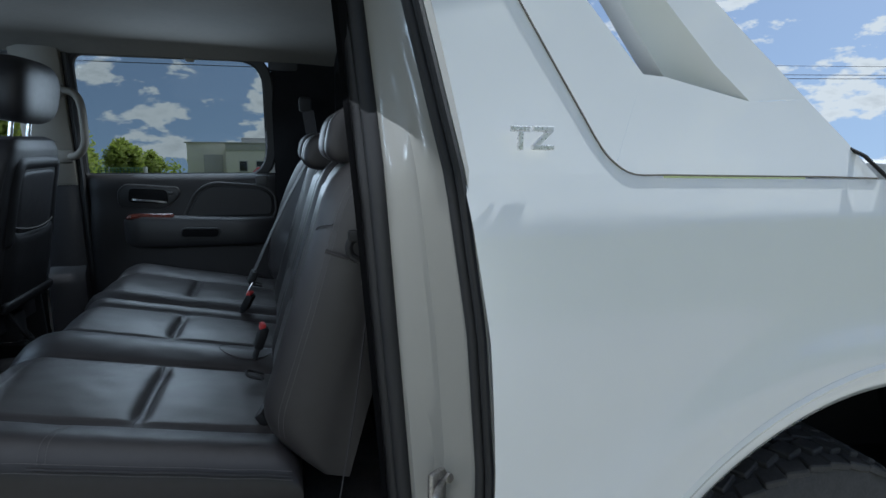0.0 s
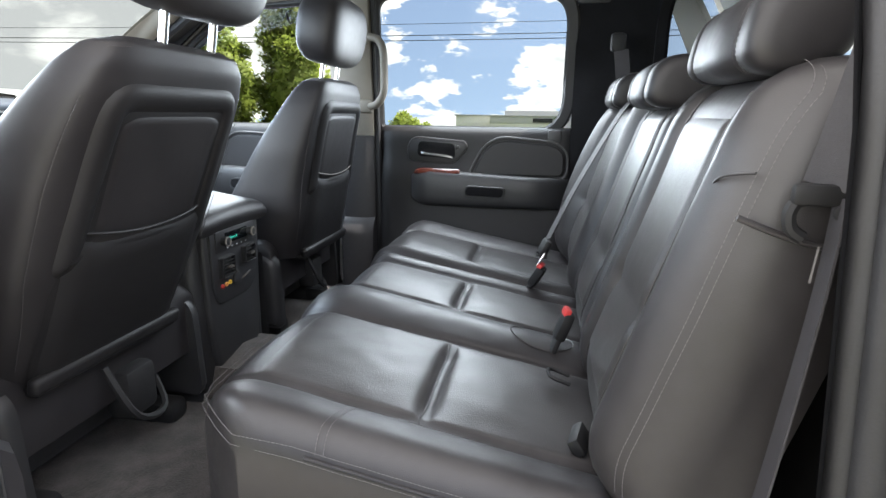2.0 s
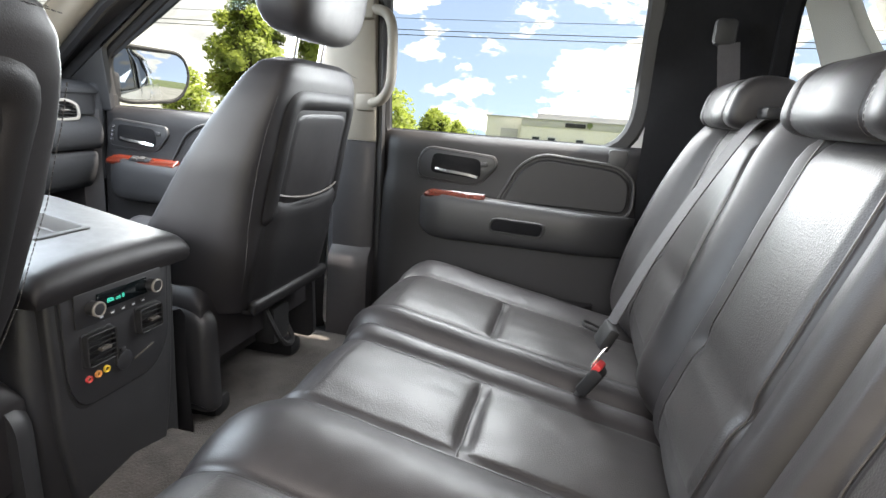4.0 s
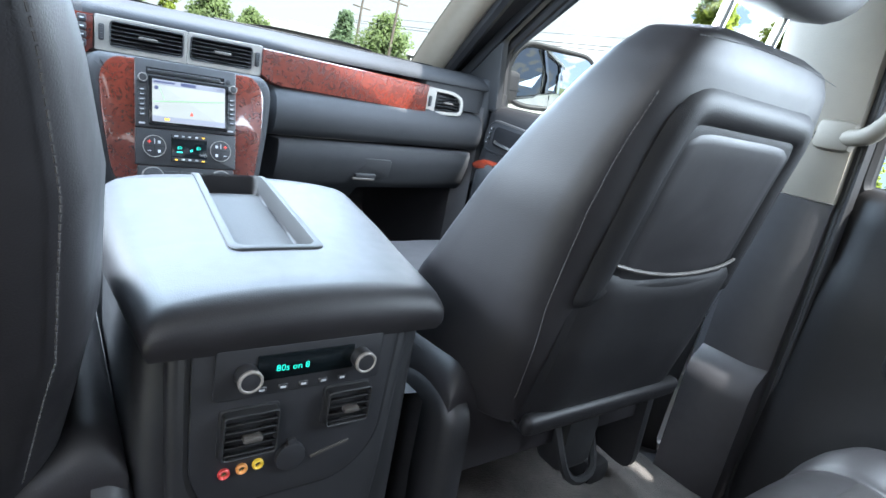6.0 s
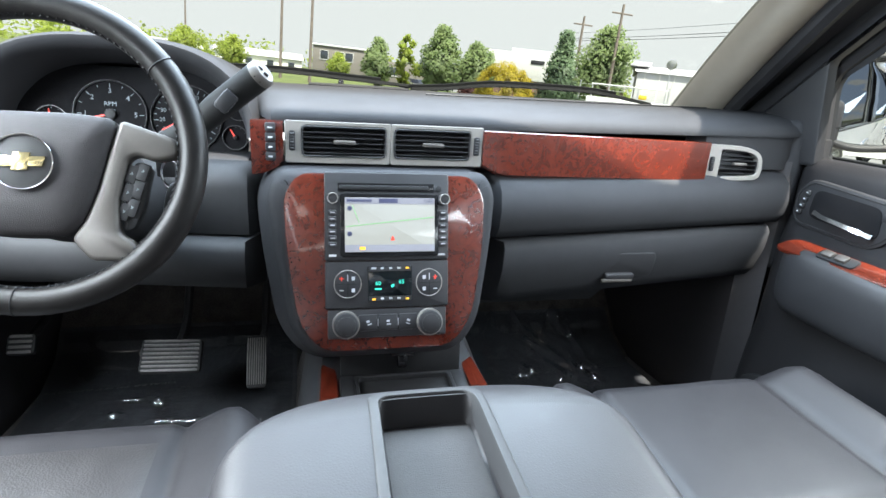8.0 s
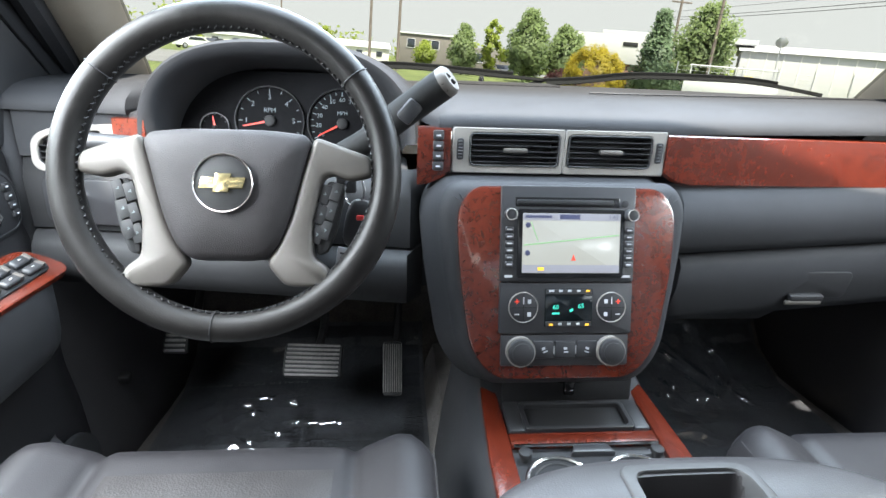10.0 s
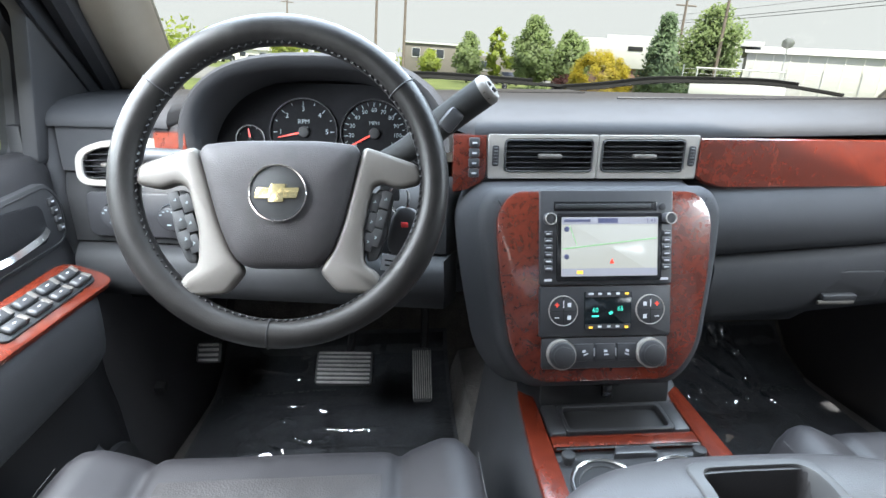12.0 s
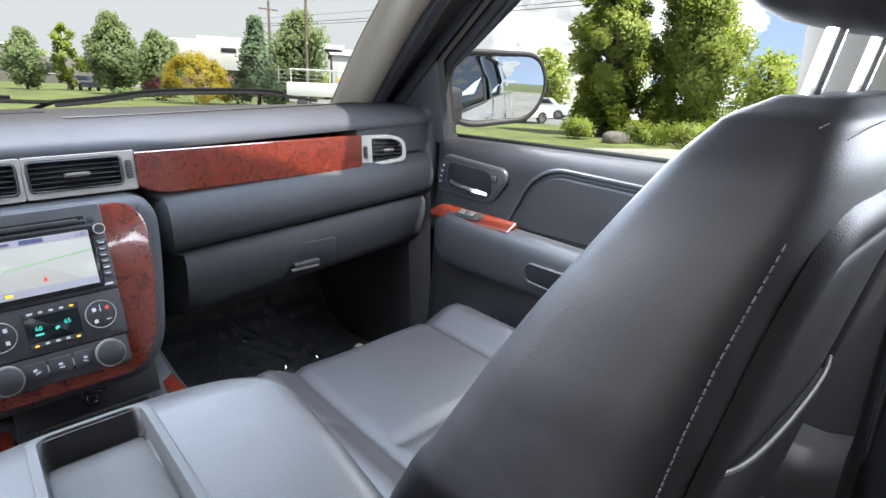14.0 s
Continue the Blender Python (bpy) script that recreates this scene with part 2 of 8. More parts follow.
def wood_material():
    m = material("red_burl_wood", (0.10, 0.017, 0.007), 0.26, coat=0.8)
    m.node_tree.nodes["Principled BSDF"].inputs["Coat Roughness"].default_value = 0.06
    n, l = m.node_tree.nodes, m.node_tree.links
    p, tc = n["Principled BSDF"], n.new("ShaderNodeTexCoord")
    a, b = n.new("ShaderNodeTexNoise"), n.new("ShaderNodeTexVoronoi")
    a.inputs["Scale"].default_value, a.inputs["Detail"].default_value, a.inputs["Distortion"].default_value = 32, 10, 2.4
    b.inputs["Scale"].default_value = 170
    l.new(tc.outputs["Object"], a.inputs["Vector"])
    wp = n.new("ShaderNodeMixRGB")
    wp.inputs[0].default_value = 0.03
    l.new(tc.outputs["Object"], wp.inputs[1]), l.new(a.outputs["Color"], wp.inputs[2])
    l.new(wp.outputs[0], b.inputs["Vector"])
    mx = n.new("ShaderNodeMixRGB")
    mx.inputs[0].default_value = 0.26
    l.new(a.outputs[0], mx.inputs[1]), l.new(b.outputs["Distance"], mx.inputs[2])
    r = n.new("ShaderNodeValToRGB")
    e = r.color_ramp.elements
    e[0].position, e[0].color = 0.24, (0.018, 0.0034, 0.0019, 1)
    e[1].position, e[1].color = 0.70, (0.092, 0.0140, 0.0064, 1)
    k = e.new(0.42)
    k.color = (0.062, 0.0090, 0.0040, 1)
    l.new(mx.outputs[0], r.inputs[0]), l.new(r.outputs[0], p.inputs["Base Color"])
    return m


WOOD = wood_material()


# ---- mesh helpers ----
def rot(geo, m):
    return [m @ Vector(v) for v in geo[0]], geo[1]


def join(*geos):
    vs, fs = [], []
    for g in geos:
        k = len(vs)
        vs += [Vector(v) for v in g[0]]
        fs += [tuple(i + k for i in f) for f in g[1]]
    return vs, fs


def loft(rings, cap=(True, True), closed=True, loop=False):
    """Skin over rings of equal length; closed: each ring is a loop; loop: the last ring meets the first."""
    n = len(rings[0])
    vs = [Vector(v) for r in rings for v in r]
    fs = []
    for k in range(len(rings) if loop else len(rings) - 1):
        a, b = k * n, ((k + 1) % len(rings)) * n
        for i in range(n if closed else n - 1):
            j = (i + 1) % n
            fs.append((a + i, a + j, b + j, b + i))
    if closed and not loop:
        if cap[0]:
            fs.append(tuple(range(n - 1, -1, -1)))
        if cap[1]:
            fs.append(tuple((len(rings) - 1) * n + i for i in range(n)))
    return vs, fs


def rrect(w, h, r, n=5):
    r = max(1e-4, min(r, w / 2 - 1e-4, h / 2 - 1e-4))
    pts = []
    for cx, cy, a0 in ((w / 2 - r, h / 2 - r, 0), (-w / 2 + r, h / 2 - r, 90), (-w / 2 + r, -h / 2 + r, 180), (w / 2 - r, -h / 2 + r, 270)):
        for i in range(n + 1):
            a = radians(a0 + 90 * i / n)
            pts.append((cx + r * math.cos(a), cy + r * math.sin(a)))
    return pts


def inset(pts, d):
    """An outline moved inwards by d (anticlockwise outline)."""
    out, n = [], len(pts)
    for i in range(n):
        a, b, c = Vector(pts[i - 1]), Vector(pts[i]), Vector(pts[(i + 1) % n])
        e1, e2 = (b - a), (c - b)
        if e1.length < 1e-9 or e2.length < 1e-9:
            out.append(tuple(b))
            continue
        n1, n2 = Vector((-e1.y, e1.x)).normalized(), Vector((-e2.y, e2.x)).normalized()
        s = n1 + n2
        s = s.normalized() / max(0.5, s.normalized().dot(n1)) if s.length > 1e-6 else n1
        out.append((b.x + s.x * d, b.y + s.y * d))
    return out


def smooth_outline(pts, r=0.01, n=4):
    """Rounds the corners of an outline; r may be one radius or one for each corner."""
    out, k = [], len(pts)
    for i in range(k):
        a, b, c = Vector(pts[i - 1]), Vector(pts[i]), Vector(pts[(i + 1) % k])
        ri = r[i] if isinstance(r, (list, tuple)) else r
        u, v = (a - b), (c - b)
        d = min(ri, u.length * 0.48, v.length * 0.48)
        p, q = b + u.normalized() * d, b + v.normalized() * d
        for j in range(n + 1):
            t = j / n
            out.append(tuple((1 - t) ** 2 * p + 2 * t * (1 - t) * b + t * t * q))
    return out


def slab(pts, depth, bev=0.002, z0=0.0):
    """A solid from a flat outline, with its front edge bevelled; it stands up from z0 along z."""
    ins1, ins2 = inset(pts, bev * 0.3), inset(pts, bev)
    rings = [[(x, y, z0) for x, y in pts], [(x, y, z0 + depth - bev) for x, y in pts],
             [(x, y, z0 + depth - bev * 0.3) for x, y in ins1], [(x, y, z0 + depth) for x, y in ins2]]
    return loft(rings)


def panel(w, h, r, depth, bev=0.002, z0=0.0, n=4):
    return slab(rrect(w, h, r, n), depth, bev, z0)


def facing(geo, point):
    """Turns every face of a sheet towards a point."""
    vs, fs = [Vector(v) for v in geo[0]], []
    for f in geo[1]:
        a, b, c = vs[f[0]], vs[f[1]], vs[f[2]]
        fs.append(f if (b - a).cross(c - a).dot(Vector(point) - a) > 0 else tuple(reversed(f)))
    return vs, fs


def hoop(outer, inner, depth, bev=0.002, z0=0.0):
    """A flat frame between two outlines with equally many points."""
    o2, i2 = inset(outer, bev), inset(inner, -bev)
    rings = [[(x, y, z0) for x, y in outer], [(x, y, z0 + depth - bev) for x, y in outer], [(x, y, z0 + depth) for x, y in o2],
             [(x, y, z0 + depth) for x, y in i2], [(x, y, z0 + depth - bev) for x, y in inner], [(x, y, z0) for x, y in inner]]
    return loft(rings, loop=True)


def circle(r, n=24, cx=0.0, cy=0.0):
    return [(cx + r * math.cos(2 * math.pi * i / n), cy + r * math.sin(2 * math.pi * i / n)) for i in range(n)]


def disc(r, depth, bev=0.001, n=24, z0=0.0):
    return slab(circle(r, n), depth, bev, z0)


def block(w, d, h, bev=0.004, seg=2):
    """A box of that width, depth and height with rounded edges, about its centre."""
    bm = bmesh.new()
    bmesh.ops.create_cube(bm, size=1.0)
    for v in bm.verts:
        v.co = (v.co.x * w, v.co.y * d, v.co.z * h)
    if bev:
        bmesh.ops.bevel(bm, geom=list(bm.edges), offset=min(bev, min(w, d, h) * 0.45), segments=seg, profile=0.5, affect="EDGES")
    vs = [v.co.copy() for v in bm.verts]
    fs = [tuple(v.index for v in f.verts) for f in bm.faces]
    bm.free()
    return vs, fs


def at(geo, x, y, z, rx=0, ry=0, rz=0):
    return rot(geo, pose(x, y, z, rx, ry, rz))


def curve(pts, n=8):
    """A smooth line through the points."""
    p = [Vector(v) for v in pts]
    if len(p) < 3:
        return p
    out = []
    for i in range(len(p) - 1):
        a, b, c, d = p[max(i - 1, 0)], p[i], p[i + 1], p[min(i + 2, len(p) - 1)]
        for k in range(n):
            t = k / n
            out.append(0.5 * ((2 * b) + (c - a) * t + (2 * a - 5 * b + 4 * c - d) * t * t + (3 * b - a - 3 * c + d) * t ** 3))
    out.append(p[-1])
    return out


def frames_along(p):
    ts = [(p[min(i + 1, len(p) - 1)] - p[max(i - 1, 0)]).normalized() for i in range(len(p))]
    up = Vector((0, 0, 1)) if abs(ts[0].z) < 0.9 else Vector((1, 0, 0))
    s = ts[0].cross(up).normalized()
    out = []
    for t in ts:
        s = (s - t * s.dot(t)).normalized()
        out.append((t, s, t.cross(s)))
    return out


def tube(pts, r, n=8, loop=False):
    """A round bar along a line; r: one radius or one for each point."""
    p = [Vector(v) for v in pts]
    rings = []
    for i, (t, s, u) in enumerate(frames_along(p)):
        ri = r[i] if isinstance(r, (list, tuple)) else r
        rings.append([p[i] + (s * math.cos(2 * math.pi * k / n) + u * math.sin(2 * math.pi * k / n)) * ri for k in range(n)])
    return loft(rings, loop=loop)


def ribbon(pts, width, thick, side):
    """A flat strap along a line; side: the direction of its width."""
    p = [Vector(v) for v in pts]
    rings = []
    for i in range(len(p)):
        t = (p[min(i + 1, len(p) - 1)] - p[max(i - 1, 0)]).normalized()
        s = side[i] if isinstance(side, list) else side
        s = (Vector(s) - t * Vector(s).dot(t)).normalized()
        u = t.cross(s)
        rings.append([p[i] + s * a * width / 2 + u * b * thick / 2 for a, b in ((-1, -1), (1, -1), (1, 1), (-1, 1))])
    return loft(rings)


def stitches(pts, step=0.0062, size=0.0044, r=0.0005, lift=(0, 0, 0)):
    """Thread stitches along a line."""
    p = [Vector(v) + Vector(lift) for v in pts]
    gs, carry = [], 0.0
    for a, b in zip(p, p[1:]):
        e = b - a
        if e.length < 1e-6:
            continue
        d = carry
        while d < e.length:
            c = a + e * (d / e.length)
            t = e.normalized()
            gs.append(tube([c - t * size / 2, c + t * size / 2], r, 4))
            d += step
        carry = d - e.length
    return join(*gs)


def finish(name, geo, mat, smooth=38):
    me = bpy.data.meshes.new(name)
    me.from_pydata([tuple(v) for v in geo[0]], [], geo[1])
    me.materials.append(mat)
    if smooth:
        me.polygons.foreach_set("use_smooth", [True] * len(me.polygons))
        me.set_sharp_from_angle(angle=radians(smooth))
    me.update()
    return me


def part(name, geo, mat, parent=None, label="", smooth=38):
    ob = new(name, finish(name, geo, mat, smooth))
    if parent:
        ob.parent = parent
    if label:
        ob["label"] = label
    return ob


def thing(name, label, category, group="", kind=""):
    return tagged(new(name), label, category, group, kind)


def letters(name, text, size, mat, parent, m, depth=0.0004, align="CENTER"):
    """Words as a thin mesh, lying in the plane of the pose m."""
    cu = bpy.data.curves.new(name, "FONT")
    cu.body, cu.size, cu.extrude, cu.align_x, cu.align_y = text, size, depth, align, "CENTER"
    cu.resolution_u = 2
    ob = bpy.data.objects.new(name, cu)
    scene.collection.objects.link(ob)
    me = bpy.data.meshes.new_from_object(ob.evaluated_get(bpy.context.evaluated_depsgraph_get()))
    bpy.data.objects.remove(ob)
    bpy.data.curves.remove(cu)
    me.name = name
    me.transform(m)
    me.materials.clear()
    me.materials.append(mat)
    o = new(name, me)
    if parent:
        o.parent = parent
    return o


# ---- truck shell ----
def interp(x, xs, ys):
    return float(np.interp(x, xs, ys))


def edge_y(z):
    """The rear edge of the rear door opening, by height."""
    return interp(z, (0.5, 0.75, 0.94, 1.15, 1.35, 1.555, 1.8), (0.206, 0.198, 0.197, 0.214, 0.246, 0.288, 0.340))


def seam_z(y):
    """The upper edge of the quarter panel."""
    return interp(y, (-1.6, -0.44, -0.02, 0.012, 0.039, 0.145, 0.25, 0.34), (1.330, 1.349, 1.354, 1.362, 1.384, 1.575, 1.765, 1.80))


def arch_z(y):
    u = (y + 0.52) / 0.56
    return 0.47 + 0.59 * math.sqrt(1 - u * u) if abs(u) < 1 else 0.5


def side_x(y, z):
    """How far out the body side stands."""
    x = -0.962 - 0.022 * math.exp(-((z - 1.12) / 0.22) ** 2)
    if z > 1.30:
        x += 0.012 * min(1.0, (z - 1.30) / 0.06)
    if z > 1.36:
        x += (z - 1.36) * 0.24
    az = arch_z(y)
    if abs(y + 0.52) < 0.66:
        d = math.hypot(max(0, abs(y + 0.52) - 0.1) / 0.56, (z - 0.47) / 0.59) - 1.0
        if d > -0.2:
            x -= 0.020 * math.exp(-(max(d, 0) / 0.10) ** 2)
    return x


body = thing("pickup_truck_body", "white pickup truck body with black door seals and chrome badge", "pickup truck")

cols = []
NY, NZ = 110, 40
for i in range(NY + 1):
    u = i / NY
    col = []
    for k in range(NZ + 1):
        w = k / NZ
        y = (edge_y(1.2) - 0.006) * (1 - u) + -1.5 * u
        zb, zt = max(0.50, arch_z(y)) if abs(y + 0.52) < 0.56 else 0.50, min(1.36, seam_z(y))
        z = zb + (zt - zb) * w
        if u < 0.2:
            y += (edge_y(z) - edge_y(1.2)) * (1 - u / 0.2)
        col.append((side_x(y, z), y, z))
    cols.append(col)
seam_tab = [(1.36, 0.010), (1.384, 0.039), (1.575, 0.145), (1.765, 0.25), (1.80, 0.27)]
upper = []
for k in range(25):
    z = 1.36 + 0.44 * k / 24
    ya, yb = edge_y(z) - 0.006, interp(z, [p[0] for p in seam_tab], [p[1] for p in seam_tab])
    upper.append([(side_x(ya + (yb - ya) * i / 12, z), ya + (yb - ya) * i / 12, z) for i in range(13)])
part("quarter_panel", join(loft(cols, closed=False), loft(upper, closed=False)), PAINT, body, "white painted quarter panel above the wheel arch", smooth=60)
lip = [(side_x(-0.52 - 0.56 * math.cos(a), 0.47 + 0.59 * math.sin(a)) + 0.006, -0.52 - 0.56 * math.cos(a), 0.47 + 0.59 * math.sin(a))
       for a in [radians(4 + 172 * i / 48) for i in range(49)]]
part("wheel_arch_lip", tube(lip, 0.010, 8), PAINT, body)
flange = [[(side_x(-0.52 - 0.56 * math.cos(a), 0.47 + 0.59 * math.sin(a)) + dx, -0.52 - (0.56 - d) * math.cos(a), 0.47 + (0.59 - d) * math.sin(a)) for a in [radians(3 + 174 * i / 48) for i in range(49)]]
          for dx, d in ((0.004, 0.0), (0.006, 0.018), (0.012, 0.036), (0.020, 0.050), (0.040, 0.054))]
part("wheel_arch_flange", loft(flange, closed=False), PAINT, body, "white inner flange of the wheel arch", smooth=60)
well = [[(x, -0.52 - (0.56 - d) * math.cos(a), 0.47 + (0.59 - d) * math.sin(a)) for a in [radians(2 + 176 * i / 32) for i in range(33)]]
        for x, d in ((-0.925, 0.05), (-0.915, 0.0), (-0.60, -0.02), (-0.55, 0.3))]
part("wheel_well", loft(well, closed=False), BLACK, body, "black wheel well liner")

# sail panel behind the cab with its slot
seam = [(y, seam_z(y) + 0.0) for y in (0.24, 0.20, 0.17, 0.145, 0.12, 0.095, 0.07, 0.045, 0.025)]
slotl = [(0.175, 1.765), (0.145, 1.73), (0.118, 1.69), (0.092, 1.65), (0.070, 1.617), (0.048, 1.587), (0.020, 1.553), (-0.006, 1.522), (-0.029, 1.494)]


def sheet(a, b, n, sx, dip=0.0):
    rows = []
    for k in range(n + 1):
        w = k / n
        row = []
        for (y0, z0), (y1, z1) in zip(a, b):
            y, z = y0 + (y1 - y0) * w, z0 + (z1 - z0) * w
            row.append((side_x(y, z) + sx + dip * math.sin(math.pi * w), y, z))
        rows.append(row)
    return loft(rows, closed=False)


slotr = [(0.115, 1.765), (0.085, 1.725), (0.060, 1.685), (0.036, 1.645), (0.016, 1.617), (-0.004, 1.587), (-0.024, 1.553), (-0.044, 1.522), (-0.063, 1.492)]
topl = [(0.02, 1.80), (-0.01, 1.765), (-0.04, 1.73), (-0.075, 1.692), (-0.11, 1.655), (-0.15, 1.612), (-0.20, 1.566), (-0.255, 1.518), (-0.31, 1.468)]
crest = [(0.075, 1.783), (0.045, 1.748), (0.018, 1.712), (-0.010, 1.673), (-0.042, 1.638), (-0.072, 1.602), (-0.108, 1.560), (-0.150, 1.512), (-0.205, 1.462)]
low_a = [(-0.029, 1.494), (-0.046, 1.493), (-0.063, 1.492), (-0.110, 1.482), (-0.165, 1.470), (-0.205, 1.462), (-0.25, 1.464), (-0.31, 1.468), (-0.375, 1.410), (-0.432, 1.352)]
low_b = [(0.025, 1.372), (0.012, 1.363), (-0.002, 1.359), (-0.05, 1.358), (-0.11, 1.357), (-0.18, 1.356), (-0.25, 1.355), (-0.33, 1.354), (-0.40, 1.352), (-0.434, 1.351)]
sail = join(sheet(seam, slotl, 6, -0.002), sheet(crest, topl, 6, -0.002), sheet(low_a, low_b, 8, -0.002),
            loft([[(side_x(y, z), y, z) for y, z in slotr], [(side_x(y, z) + 0.045, y, z + 0.004) for y, z in slotr],
                  [(side_x(y, z) + 0.028, (y + c[0]) / 2, (z + c[1]) / 2 - 0.004) for (y, z), c in zip(slotr, crest)], [(side_x(c[0], c[1]) - 0.002, c[0], c[1]) for c in crest]], closed=False),
            loft([[(side_x(y, z) - 0.002, y, z) for y, z in slotl], [(side_x(y, z) + 0.05, y - 0.004, z) for y, z in slotl]], closed=False),
            loft([[(side_x(y, z) - 0.002, y, z) for y, z in topl], [(side_x(y, z) + 0.06, y - 0.01, z + 0.004) for y, z in topl]], closed=False))
part("sail_panel", sail, PAINT, body, "white sail panel with a slanted slot", smooth=30)
part("sail_panel", rot(sail, Matrix.Scale(-1, 4, Vector((1, 0, 0)))), PAINT, body, "white sail panel with a slanted slot", smooth=30)
part("panel_seam", tube(curve([(side_x(y, z) - 0.001, y, z) for y, z in seam] + [(side_x(y, z) - 0.001, y, z + 0.0) for y, z in low_b[2:]], 3), 0.0014, 6), BEIGE, body, "fine panel gap")
# bed side cap and tailing rail
part("bed_rail_cap", at(block(0.16, 1.2, 0.055, 0.015), -0.89, -1.05, 1.350), PAINT, body, "white bed rail cap")
part("bed_cap_gap", tube([(-0.975, -0.437, 1.30 + 0.05), (-0.96, -0.40, 1.385), (-0.94, -0.38, 1.40)], 0.003, 6), BLACK, body)
# chrome badge letters on the quarter panel


def badge_geo(strokes):
    gs = []
    for pts in strokes:
        gs.append(slab(pts, 0.006, 0.0015))
    return join(*gs)


letter_t = badge_geo([[(0, 0.016), (0.031, 0.016), (0.031, 0.0245), (0, 0.0245)], [(0.012, -0.012), (0.020, -0.012), (0.020, 0.0165), (0.012, 0.0165)]])
letter_z = badge_geo([[(0, 0.016), (0.034, 0.016), (0.034, 0.0245), (0, 0.0245)], [(0, -0.012), (0.036, -0.012), (0.036, -0.004), (0, -0.004)],
                      [(0.000, -0.0045), (0.012, -0.0045), (0.034, 0.0165), (0.022, 0.0165)]])
bm_l = Matrix(((0, 0, -1, -0.9905), (-0.82, 0, 0, 0.180), (0, 0.82, 0, 1.400), (0, 0, 0, 1)))
bm_z = Matrix(((0, 0, -1, -0.9905), (-0.82, 0, 0, 0.1505), (0, 0.82, 0, 1.400), (0, 0, 0, 1)))
part("badge_letter", rot(letter_t, Matrix.Translation((0.033, 0, 0)) @ bm_l), BADGE, body, "chrome badge letter", smooth=20)
part("badge_letter", rot(letter_z, Matrix.Translation((0.033, 0, 0)) @ bm_z), BADGE, body, "chrome badge letter", smooth=20)

# rear door opening: seals and painted jamb
zs = [0.50 + 1.28 * i / 40 for i in range(41)]


def yin(z):
    return 0.285 + 0.077 * (z - 0.9)


def strip(offsets):
    return loft([[(x + (max(0, z - 1.36) * 0.24), f(z), z) for x, f in offsets] for z in zs], closed=False)


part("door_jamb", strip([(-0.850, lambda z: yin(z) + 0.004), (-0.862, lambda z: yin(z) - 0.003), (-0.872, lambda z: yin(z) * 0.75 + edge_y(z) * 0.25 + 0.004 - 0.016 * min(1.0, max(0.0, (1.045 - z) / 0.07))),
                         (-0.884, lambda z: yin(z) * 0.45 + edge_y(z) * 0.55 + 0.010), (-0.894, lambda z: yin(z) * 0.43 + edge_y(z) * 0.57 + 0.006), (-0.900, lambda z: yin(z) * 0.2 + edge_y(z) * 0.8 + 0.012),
                         (-0.920, lambda z: edge_y(z) + 0.010), (-0.948, lambda z: edge_y(z) + 0.004), (-0.962, lambda z: edge_y(z) - 0.010), (-0.945, lambda z: edge_y(z) - 0.03)]), JAMB, body, "white door jamb toned to a shaded grey", smooth=28)
part("outer_weatherstrip", join(tube([(-0.946 + max(0, z - 1.36) * 0.24, edge_y(z) + 0.006, z) for z in zs], 0.0085, 10),
                                 tube([(-0.958 + max(0, z - 1.36) * 0.24, edge_y(z) - 0.003, z) for z in zs], 0.0065, 8)), RUBBER, body, "black rubber outer weatherstrip")
part("inner_weatherstrip", join(tube([(-0.845 + max(0, z - 1.36) * 0.24, yin(z) + 0.011, z) for z in zs], 0.0135, 10),
                                 tube([(-0.828 + max(0, z - 1.36) * 0.24, yin(z) + 0.022, z) for z in zs], 0.014, 10)), RUBBER, body, "black rubber inner weatherstrip")
part("door_striker", join(at(block(0.012, 0.050, 0.075, 0.006), -0.893, 0.248, 0.885, 0, 0, 35), tube(curve([(-0.90, 0.245, 0.905), (-0.935, 0.266, 0.902), (-0.937, 0.268, 0.876), (-0.902, 0.247, 0.872)], 6), 0.006, 8),
                                     at(disc(0.008, 0.006, n=6), -0.897, 0.238, 0.907, 0, -80, 30), at(disc(0.008, 0.006, n=6), -0.897, 0.240, 0.862, 0, -80, 30)), STEEL, body, "worn steel door striker")
# the body side stands close outside the bench, larger than first drawn
SIDE_AT = Vector((-1.611, 0.491, 1.393))
SIDE = Matrix.Translation(SIDE_AT) @ Matrix.Scale(1.128, 4) @ Matrix.Translation(-SIDE_AT)
for ob in list(body.children):
    if max(v.co.x for v in ob.data.vertices) < 0:
        ob.data.transform(SIDE)

# rocker sills under both door openings
for sx in (-1, 1):
    part("rocker_sill", at(block(0.16, 2.6, 0.16, 0.03), 0.9 if sx > 0 else -0.785, 1.35, 0.52), PAINT, body)
    part("sill_plate", at(block(0.13, 2.3, 0.018, 0.006), 0.84 if sx > 0 else -0.725, 1.25, 0.612), PLASTIC_LOW, body, "dark plastic sill plate")

